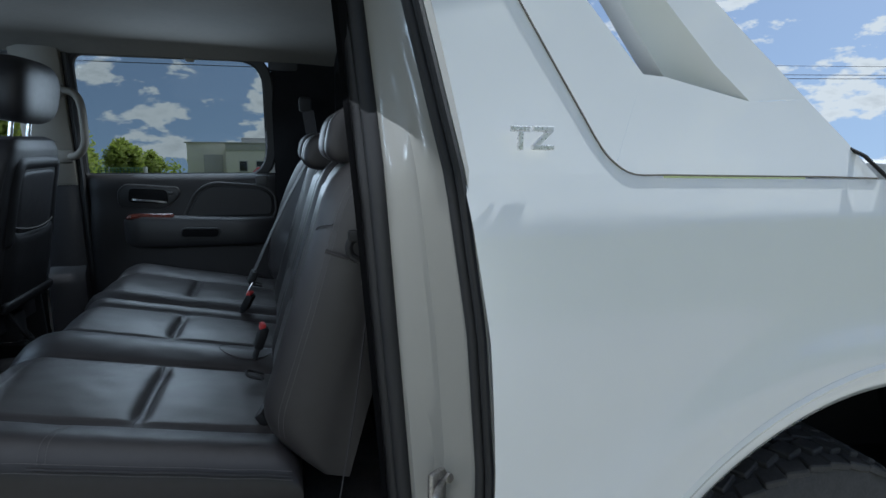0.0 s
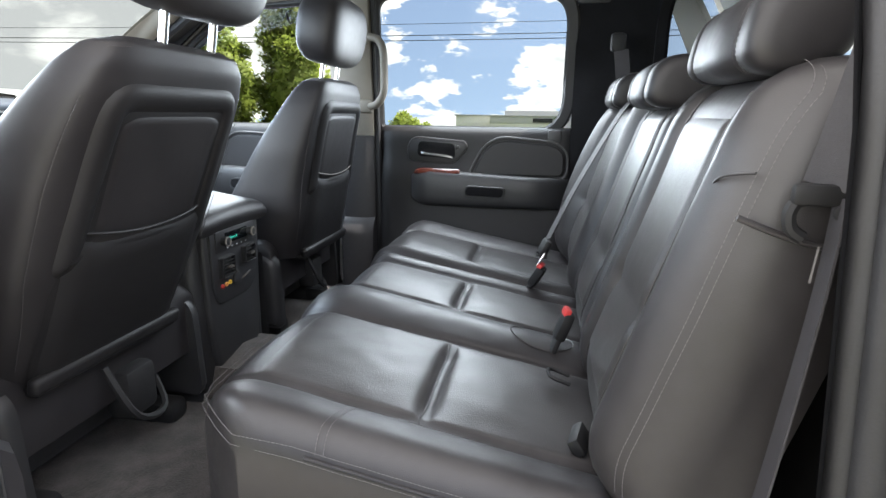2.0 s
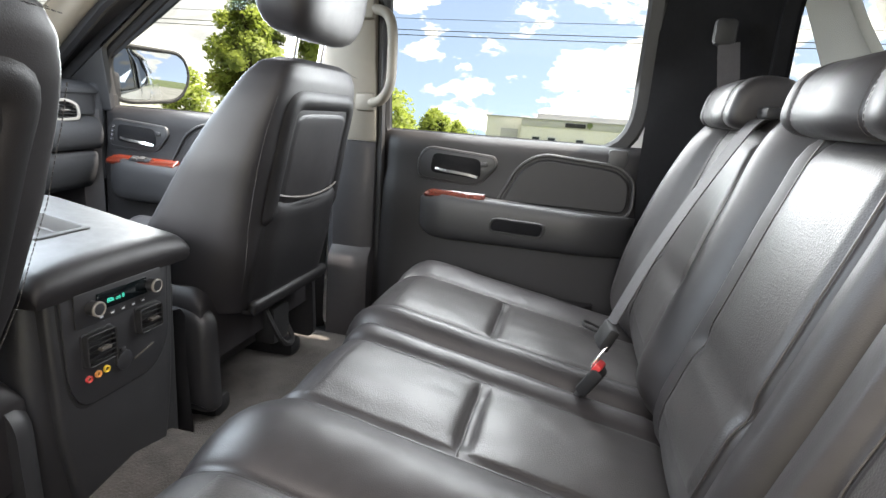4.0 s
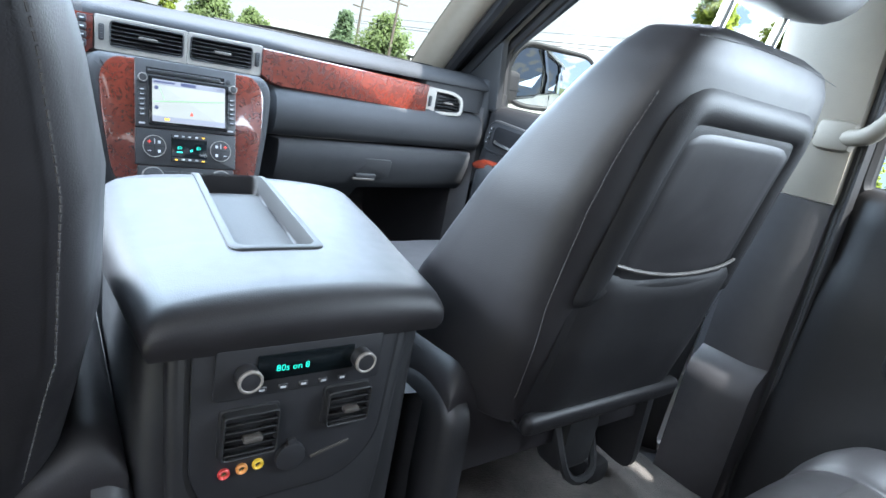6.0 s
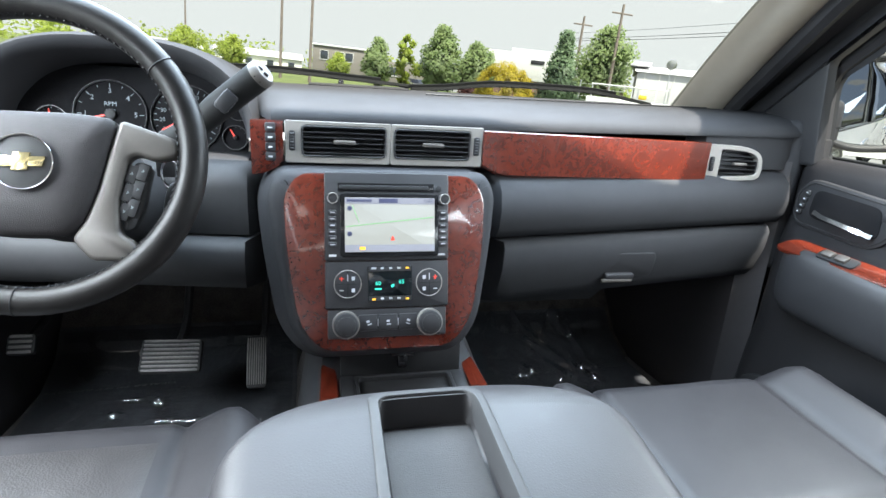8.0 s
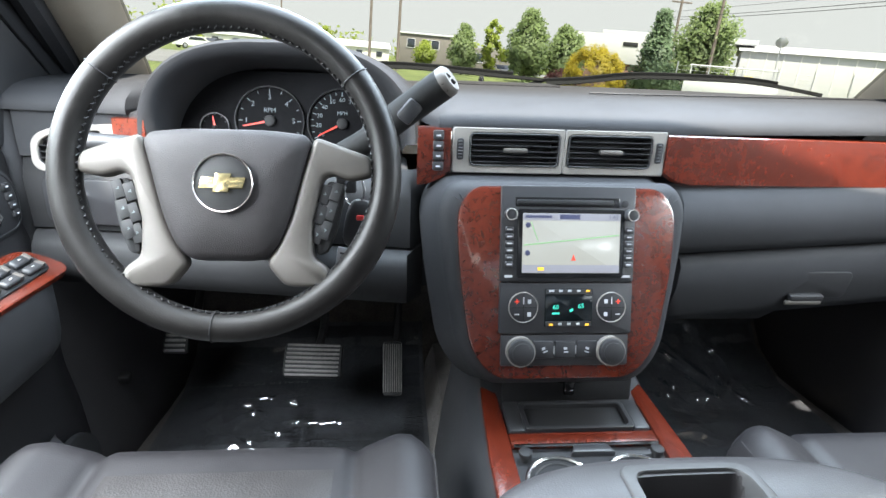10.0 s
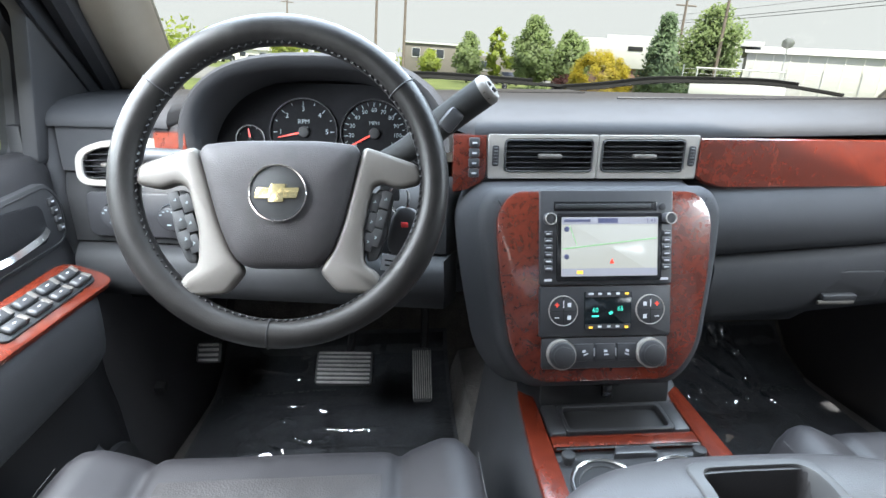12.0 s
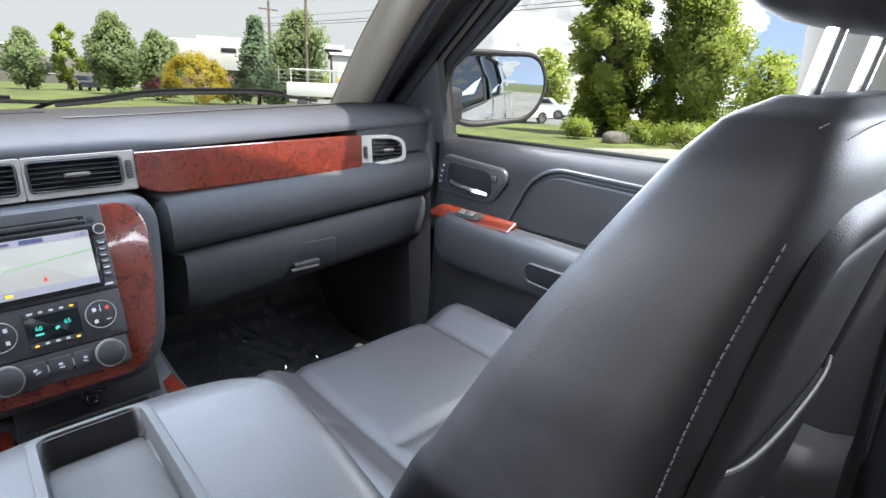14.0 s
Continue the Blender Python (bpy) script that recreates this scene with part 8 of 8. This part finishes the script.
def tree(x, y, h, w, mat, seed, label, shape="round", leaves=2600, lsize=0.16, base=0.10):
    rng = random.Random(seed)
    t = put_out(thing("tree", label, "tree"), Matrix.Translation((x, y, 0)))
    th = h * (base + 0.12)
    tr = [tube(curve([(0, 0, -0.1), (0.02 * h * rng.uniform(-1, 1), 0, th * 0.6), (0.03 * h * rng.uniform(-1, 1), 0.02 * h * rng.uniform(-1, 1), h * 0.55), (0, 0, h * 0.86)], 4), [0.028 * h * (1 - i / 14) + 0.006 for i in range(13)], 8)]
    blobs = []
    n = {"sparse": 16, "column": 90}.get(shape, 44)
    for i in range(n):
        f = (i + 0.5) / n
        z = h * (base + (1 - base) * f)
        if shape == "cone":
            rad = w / 2 * (1.02 - f) ** 0.8
        elif shape == "column":
            rad = w / 2 * min(1.0, 1.25 * (1.04 - f) ** 0.55) * rng.uniform(0.55, 1.15)
        else:
            rad = w / 2 * math.sqrt(max(0.05, 1 - (2 * f - 0.85) ** 2)) * rng.uniform(0.62, 1.15)
        a = i * 2.399 + rng.uniform(-0.5, 0.5)
        d = rad * rng.uniform(0.35, 0.95)
        br = max(0.12 * w, rad * rng.uniform(0.30, 0.52)) if shape != "column" else max(0.10 * w, rad * rng.uniform(0.20, 0.36))
        bx, by = d * math.cos(a), d * math.sin(a)
        blobs.append((bx, by, min(z, h - br * 0.7), br))
        if i % 2 == 0:
            tr.append(tube([(0, 0, z * 0.75), (bx * 0.5, by * 0.5, z * 0.9), (bx, by, z)], [0.010 * h, 0.006 * h, 0.002 * h], 5))
    part("trunk", join(*tr), BARK, t, smooth=60)
    crown(t, leaf_cloud(rng, blobs, leaves, lsize), blobs, mat)
    return t


def bush(x, y, w, d, h, mat, seed, label, leaves=1600, lsize=0.07, boxy=False, ball=False):
    rng = random.Random(seed)
    t = put_out(thing("shrub", label, "shrub"), Matrix.Translation((x, y, 0)))
    blobs = []
    for i in range(70 if ball else 26):
        a, f = rng.uniform(0, 2 * math.pi), rng.random()
        if ball:
            # clipped dome
            v = 0.12 + 0.88 * f
            r = 0.44 * math.sqrt(max(0.02, 1 - max(0.0, (v - 0.3) / 0.7) ** 2))
            bx, by, bz, br = w * r * math.cos(a), d * r * math.sin(a), h * v * 0.92, h * 0.10
        elif boxy:
            bx, by, bz = rng.uniform(-w / 2, w / 2), rng.uniform(-d / 2, d / 2), rng.uniform(0.2, 0.82) * h
            br = h * 0.22
        else:
            q = math.sqrt(f)
            bx, by = w * 0.36 * q * math.cos(a), d * 0.36 * q * math.sin(a)
            bz, br = h * (0.30 + 0.42 * rng.random() * (1 - q * 0.6)), min(w, h) * 0.24
        blobs.append((bx, by, bz, br))
    part("stems", join(*[tube([(b[0] * 0.2, b[1] * 0.2, 0), (b[0], b[1], b[2])], 0.015, 5) for b in blobs[:8]]), BARK, t)
    crown(t, leaf_cloud(rng, blobs, leaves, lsize), blobs, mat)
    return t


# trees beside the lot, seen through the near side window
for k, (az, dist, h, w) in enumerate(((58.2, 25.0, 8.4, 3.1), (65.4, 25.0, 8.8, 3.6))):
    tree(*spot(az, dist), h, w, LEAF, 11 + k, "tall dense evergreen tree with yellow-green leaves", "column", 46000, 0.09, 0.03)
tree(*spot(52.5, 48), 5.2, 4.2, LEAF, 14, "broad green tree behind the lot", "round", 2400, 0.18)
tree(*spot(71.5, 40), 4.6, 4.4, LEAF, 15, "broad green tree behind the lot", "round", 2400, 0.18)
for k, (az, dist, w, h) in enumerate(((55.8, 22.5, 1.5, 1.05), (62.2, 22.0, 1.9, 0.85), (65.6, 21.8, 2.0, 0.9), (69.0, 21.6, 2.0, 0.9))):
    bush(*spot(az, dist), w, 1.2, h, LEAF, 30 + k, "clipped green hedge shrub at the lot edge", 2200, 0.05, k > 0)
BOULDER = material("weathered_boulder", (0.15, 0.13, 0.115), 0.9, vary=0.35, vscale=3, bump=0.8, bscale=14)
rock = put_out(thing("boulder", "low dark grey boulder beside the hedge", "boulder"), Matrix.Translation((*spot(59.6, 21.5), 0.15)))
part("stone", rot(pillow(1.3, 0.7, 0.55, 16, 0.8), Matrix()), BOULDER, rock)
# trees ahead, in front of and beside the buildings
for k, (az, dist, el, wd, mat, shape, lv) in enumerate((
        (12.8, 58, 5.2, 3.6, LEAF_DARK, "round", 3000), (6.7, 66, 3.4, 2.6, LEAF_DARK, "round", 1800), (9.4, 68, 4.0, 2.4, LEAF, "sparse", 900), (16.2, 60, 4.0, 3.6, LEAF_DARK, "round", 2600),
        (24.6, 42, 5.9, 4.4, LEAF_BLUE, "cone", 3400), (28.6, 52, 6.6, 5.6, LEAF_DARK, "round", 3600), (-10.5, 90, 2.2, 3.0, LEAF, "round", 1500), (-6.5, 85, 2.0, 2.4, LEAF, "round", 1400), (3.0, 95, 1.6, 2.0, LEAF, "round", 1200),
        (-31.0, 34, 6.5, 7.0, LEAF, "round", 3600), (-36.5, 36, 5.5, 6.0, LEAF_DARK, "round", 3000), (76.0, 62, 3.0, 3.2, LEAF, "round", 2400), (73.0, 70, 2.3, 3.2, LEAF, "round", 1800), (78.3, 75, 2.0, 2.4, LEAF, "round", 1500))):
    x, y = spot(az, dist)
    h = 1.35 + dist * math.tan(radians(el))
    tree(x, y, h, 2 * dist * math.tan(radians(wd / 2)), mat, 50 + k, {"cone": "blue-green conifer in front of a building", "sparse": "thin young tree with light foliage"}.get(shape, "leafy green tree near the buildings"), shape, lv * 3, 0.13 if dist < 50 else 0.17)
bush(*spot(19.3, 42), 4.4, 3.4, 3.3, LEAF_GOLD, 70, "rounded golden yellow shrub in front of brick wall", 22000, 0.06, ball=True)
bush(*spot(16.4, 46), 3.0, 2.2, 2.0, LEAF_RED, 71, "dark red shrub beside a golden shrub", 1600, 0.12)
bush(*spot(13.4, 44), 2.0, 1.6, 1.0, LEAF_DARK, 72, "low green shrub on the lawn", 900, 0.12)
for k in range(6):
    bush(*spot(27 + 2.6 * k, 19.5 - 0.2 * k), 1.3, 0.9, 0.75, LEAF, 80 + k, "low clipped hedge along the lawn", 900, 0.05, True)
# far woods
rng = random.Random(9)
far = []
for k in range(150):
    az = rng.uniform(-60, 110)
    d = rng.uniform(150, 230)
    x, y = spot(az, d)
    far.append((x, y, rng.uniform(1.5, 3.2), rng.uniform(3.0, 5.5)))
put_out(tagged(part("far_woods", leaf_cloud(rng, far, 16000, 0.75), LEAF, smooth=0), "distant green woods along the horizon", "woods", kind="stuff"))


# buildings
def building(name, label, x0, y0, ang, length, depth, h, wall, roof_h=0.4, cat="building"):
    b = put_out(thing(name, label, cat), Matrix.Translation((x0, y0, 0)) @ Matrix.Rotation(radians(ang), 4, "Z"))
    return b


def wallbox(b, name, x, y, z, w, d, h, mat, label=""):
    return part(name, at(block(w, d, h, 0.02), x + w / 2, y + d / 2, z + h / 2), mat, b, label)


def win(b, x, y, z, w, h, face=-1):
    """A window on a wall facing the street: frame, pane and sill."""
    f = part("window", at(hoop(rrect(w + 0.16, h + 0.16, 0.02, 1), rrect(w, h, 0.02, 1), 0.08), x, y, z, 90), SIGNWHITE, b)
    part("pane", at(panel(w, h, 0.01, 0.02, 0.005), x, y + 0.03, z, 90), WINDARK, f)
    return f


# long pale building across the road; its own x runs along the street, its front faces the truck
bl = building("warehouse", "long pale metal commercial building across the road", 58, 10.6, -90, 40, 16, 4.4, SIDING)
wallbox(bl, "wing_wall", 0.0, 4.0, 0, 5.0, 12, 4.5, SIDING, "pale metal wing wall")
wallbox(bl, "front_wall", 4.2, 0.0, 0, 34, 14, 3.9, SIDING, "pale metal front wall")
wallbox(bl, "fascia", 4.2, -0.06, 3.55, 34, 0.5, 0.75, WHITEWALL, "white fascia band")
wallbox(bl, "upper_storey", 5.5, 3.0, 3.9, 30, 10, 1.15, WHITEWALL)
wallbox(bl, "wainscot", 4.6, -0.05, 0, 33.5, 0.4, 1.25, TANSTONE, "tan stone wainscot")
wallbox(bl, "roof", 4.0, -0.2, 4.28, 34.4, 14.4, 0.12, ROOFM)
wallbox(bl, "wing_roof", -0.2, 3.8, 4.5, 5.3, 12.3, 0.12, ROOFM)
wallbox(bl, "loading_door", 1.6, 3.93, 0, 1.9, 0.1, 3.3, WHITEWALL, "white loading door")
for x in (5.8, 7.4, 10.2, 15.3, 16.4, 21.5, 27.0):
    win(bl, x, -0.02, 2.05, 0.7, 0.95)
part("sign_bar", at(block(2.0, 0.08, 0.42, 0.01), 9.6, -0.10, 3.90), DARKPRINT, bl, "dark sign lettering as a plain bar")
part("sign_mark", join(at(block(0.12, 0.06, 0.25, 0.01), 11.0, -0.10, 3.76), at(pillow(0.55, 0.10, 0.50, 12), 11.0, -0.10, 4.02)), LEAF_DARK, bl, "plain green sign mark")
for k, x in enumerate((14.2, 18.5, 24.0)):
    bush(58 - 1.0, 10.6 - x, 1.2, 1.6, 0.95, LEAF, 90 + k, "small round shrub by the building", 700, 0.08)

# stop sign
ss = put_out(thing("stop_sign", "red octagonal stop sign on a short post", "road sign"), Matrix.Translation((21.5, 1.5, 0)))
octo = [(0.33 * math.cos(radians(22.5 + 45 * i)), 0.33 * math.sin(radians(22.5 + 45 * i))) for i in range(8)]
sm = Matrix(((0, 0, -1, 0), (-1, 0, 0, 0), (0, 1, 0, 1.32), (0, 0, 0, 1)))
part("sign_border", rot(slab(octo, 0.010, 0.002), sm), SIGNWHITE, ss)
pl = part("sign_face", rot(slab([(x * 0.93, y * 0.93) for x, y in octo], 0.014, 0.002), sm), SIGNRED, ss, "red sign face")
letters("sign_word", "STOP", 0.24, SIGNWHITE, None, sm @ pose(0, 0, 0.016), 0.001).parent = pl
part("post", at(block(0.30, 0.30, 0.95, 0.03), 0.12, 0, 0.47), SIGNWHITE, ss, "white sign base")

# fence with green mesh
fn = put_out(thing("chain_link_fence", "green chain-link fence with white posts", "fence"))
for k in range(9):
    y = 11.5 + 2.6 * k
    part("post", tube([(48, y, 0), (48, y, 1.9)], 0.05 if k % 3 else 0.16, 8), SIGNWHITE if k % 3 == 0 else GALV, fn)
fm_ = material("green_fence_mesh", (0.10, 0.20, 0.13), 0.8, vary=0.3, vscale=3)
part("mesh_fabric", join(*[tube([(48, 11.5 + 0.26 * k, 0.05), (48, 11.5 + 0.26 * k, 1.8)], 0.035, 4) for k in range(82)], *[tube([(48, 11.5, z), (48, 32.5, z)], 0.03, 4) for z in (0.1, 0.4, 0.7, 1.0, 1.3, 1.6, 1.8)]), fm_, fn, smooth=0)

# white hall ahead with brick base
bh = building("office_hall", "white-walled hall on a brown brick base", *spot(17.3, 66), -22, 20, 12, 6, WHITEWALL)
wallbox(bh, "brick_base", 0.4, 0.3, 0, 15, 10, 2.7, BRICKW, "brown brick base wall")
wallbox(bh, "white_wall", 0.0, 0.0, 2.7, 15.5, 10.5, 2.9, WHITEWALL, "white upper wall")
wallbox(bh, "roof_edge", 2.5, 1.5, 5.6, 15.5, 9.5, 0.5, ROOFM)
for k in range(2):
    part("sign_bar", at(block(1.5 + 0.6 * k, 0.06, 0.42, 0.01), 5.6 + 2.6 * k, -0.04, 4.7), DARKPRINT, bh, "dark sign lettering as a plain bar")
bm2 = building("metal_shed", "pale ribbed metal shed with sloping roof", *spot(31.5, 66), -30, 28, 14, 5, WHITEWALL)
wallbox(bm2, "shed_wall", 0, 0, 0, 34, 12, 4.9, WHITEWALL, "pale metal wall")
part("shed_roof", loft([[(-0.3, -0.3, 4.9), (-0.3, 6, 5.9), (-0.3, 12.3, 4.9)], [(34.3, -0.3, 4.9), (34.3, 6, 5.9), (34.3, 12.3, 4.9)]], closed=False), ROOFM, bm2)
for k in range(22):
    part("wall_rib", at(block(0.06, 0.05, 4.8, 0.01, 1), 0.8 + 1.5 * k, -0.02, 2.4), SIDING, bm2)
dsh = put_out(thing("satellite_dish", "grey satellite dish on a mast", "satellite dish"), Matrix.Translation((*spot(34.3, 60), 0)))
part("mast", tube([(0, 0, 0), (0, 0, 5.2)], 0.05, 8), GALV, dsh)
part("reflector", rot(loft([[(0.5 * r * math.cos(a), 0.5 * r * math.sin(a), 0.18 * r * r) for a in [2 * math.pi * i / 24 for i in range(24)]] for r in (0.05, 0.4, 0.75, 1.0)], cap=(True, False)), pose(0, 0, 5.4, 60, 0, 150)), GALV, dsh)
tr_ = put_out(thing("utility_trailer", "white work trailer with rack and yellow light", "trailer"), Matrix.Translation((*spot(31.0, 40), 0)) @ Matrix.Rotation(radians(-30), 4, "Z"))
part("box", at(block(5.2, 2.0, 0.9, 0.06), 0, 0, 1.25), SIGNWHITE, tr_)
part("rack", join(*[tube([(x, -0.9, 1.7), (x, -0.9, 2.5)], 0.04, 6) for x in (-2.3, 0.2, 2.3)], tube([(-2.4, -0.9, 2.5), (2.4, -0.9, 2.5)], 0.05, 6)), SIGNWHITE, tr_)
part("lamp", at(block(0.5, 0.25, 0.28, 0.05), 0.9, -0.9, 1.95), YELLOW, tr_)
for x in (-1.6, 1.4):
    part("trailer_wheel", at(disc(0.36, 0.22, 0.05, 20), x, -0.9, 0.40, 90), TYRE, tr_)
sg = put_out(thing("lawn_sign", "white lawn sign with unreadable dark lines", "sign"), Matrix.Translation((*spot(38.0, 17.5), 0)) @ Matrix.Rotation(radians(-36), 4, "Z"))
part("board", at(block(1.5, 0.06, 0.75, 0.01), 0, 0, 0.80), SIGNWHITE, sg)
for k in range(2):
    part("sign_bar", at(block(1.05 - 0.3 * k, 0.02, 0.16, 0.004), -0.1, -0.04, 0.95 - 0.28 * k), DARKPRINT, sg)
part("posts", join(*[tube([(x, 0.04, 0), (x, 0.04, 0.9)], 0.04, 6) for x in (-0.6, 0.6)]), SIGNWHITE, sg)
mf = put_out(thing("mesh_fence", "tall wire mesh fence in front of the shed", "fence"), Matrix.Translation((*spot(26.5, 47), 0)) @ Matrix.Rotation(radians(-32), 4, "Z"))
for k in range(8):
    part("post", tube([(2.2 * k, 0, 0), (2.2 * k, 0, 2.9)], 0.05, 6), GALV, mf)
part("wires", join(*[tube([(0, 0, 0.3 * q + 0.2), (15.4, 0, 0.3 * q + 0.2)], 0.012, 4) for q in range(9)]), GALV, mf)
# grey two-storey block and low white sheds far ahead
bg = building("office_block", "grey two-storey office block with white-framed windows", *spot(0.6, 118), -6, 30, 10, 5.6, GREYWALL)
wallbox(bg, "block_wall", 0, 0, 0, 10.5, 9, 5.7, GREYWALL, "grey block wall")
wallbox(bg, "low_wall", 10.5, 1.0, 0, 12, 8, 4.2, GREYWALL)
wallbox(bg, "flat_roof", -0.3, -0.3, 5.7, 11.2, 9.6, 0.3, SIGNWHITE)
for x, z in ((5.2, 4.0), (7.0, 4.0), (5.2, 1.6), (2.2, 4.0), (12.5, 2.4), (16, 2.4)):
    win(bg, x, -0.06 if x < 10 else 0.94, z, 1.5, 1.6)
for k, (az, w) in enumerate(((-8.0, 16), (-17.0, 18), (-13.0, 9))):
    s = building("low_shed", "low pale shed with a shallow roof far ahead", *spot(az, 120 + 12 * k), 6 + 5 * k, w, 8, 3, SIDING)
    wallbox(s, "wall", 0, 0, 0, w, 8, 2.4, SIDING)
    part("roof", loft([[(-0.4, -0.5, 2.4), (-0.4, 4, 3.7), (-0.4, 8.5, 2.4)], [(w + 0.4, -0.5, 2.4), (w + 0.4, 4, 3.7), (w + 0.4, 8.5, 2.4)]], closed=False), ROOFM, s)
    for q in range(int(w // 4)):
        win(s, 2 + 4 * q, -0.04, 1.3, 1.2, 1.0)


# poles and wires
def pole(x, y, h, label="tall wooden utility pole"):
    p = put_out(thing("utility_pole", label, "utility pole", "utility poles"), Matrix.Translation((x, y, 0)))
    part("shaft", tube([(0, 0, 0), (0, 0, h)], [0.16, 0.10], 8), POLE, p)
    part("crossarm", at(block(1.8, 0.10, 0.12, 0.02), 0, 0, h - 0.7), POLE, p)


for az, d, h in ((-2.3, 62, 11), (0.4, 58, 10), (-10.4, 95, 10), (25.8, 55, 8.5)):
    pole(*spot(az, d), h)
wires = put_out(thing("overhead_wires", "dark overhead power wires above the road", "power lines"))
for k, (dx, z) in enumerate(((0.0, 6.6), (0.35, 6.45), (0.1, 7.1))):
    pts = [(24 + dx, y, z + 0.00045 * (y - 12) ** 2 - 0.6) for y in [-45 + 100 * i / 40 for i in range(41)]]
    part("wire", tube(pts, 0.018 if k < 2 else 0.012, 5), BLACK, wires)
pole(24.2, 45, 9.0)
pole(24.2, -42, 9.0)


# cars parked far off
def car(x, y, ang, mat, label):
    c = put_out(thing("parked_car", label, "car", "parked cars"), Matrix.Translation((x, y, 0)) @ Matrix.Rotation(radians(ang), 4, "Z"))
    prof = [(-2.2, 0.35), (-2.2, 0.85), (-1.9, 0.98), (-1.2, 1.02), (-0.7, 1.45), (0.9, 1.48), (1.6, 1.05), (2.2, 0.95), (2.25, 0.35)]
    part("body", loft([[(px, s * 0.85, pz) for px, pz in prof] for s in (-1, -0.9, 0.9, 1)]), mat, c, smooth=25)
    part("side_glass", join(*[at(slab([(-1.0, 1.06), (1.3, 1.06), (0.8, 1.38), (-0.65, 1.38)], 0.02, 0.005), 0, s * 0.86 + 0.01 * s, 0, 90) for s in (-1, 1)]), WINDARK, c)
    for px in (-1.4, 1.4):
        for s in (-1, 1):
            w = part("wheel", at(disc(0.33, 0.2, 0.04, 20), px, s * 0.80 + 0.1, 0.33, 90), TYRE, c)
            part("rim", at(disc(0.2, 0.21, 0.02, 16), px, s * 0.80 + 0.1, 0.33, 90), GALV, w)
    return c


for k, (az, d, m) in enumerate(((-13.5, 95, CARW), (-18.0, 80, CARW), (-16.2, 100, CARD), (10.6, 70, CARD), (52.0, 42, CARW), (61.5, 40, CARW), (49.5, 33, CARW))):
    car(*spot(az, d), 20 + 25 * k, m, "white parked car in the distance" if m is CARW else "dark parked car in the distance")
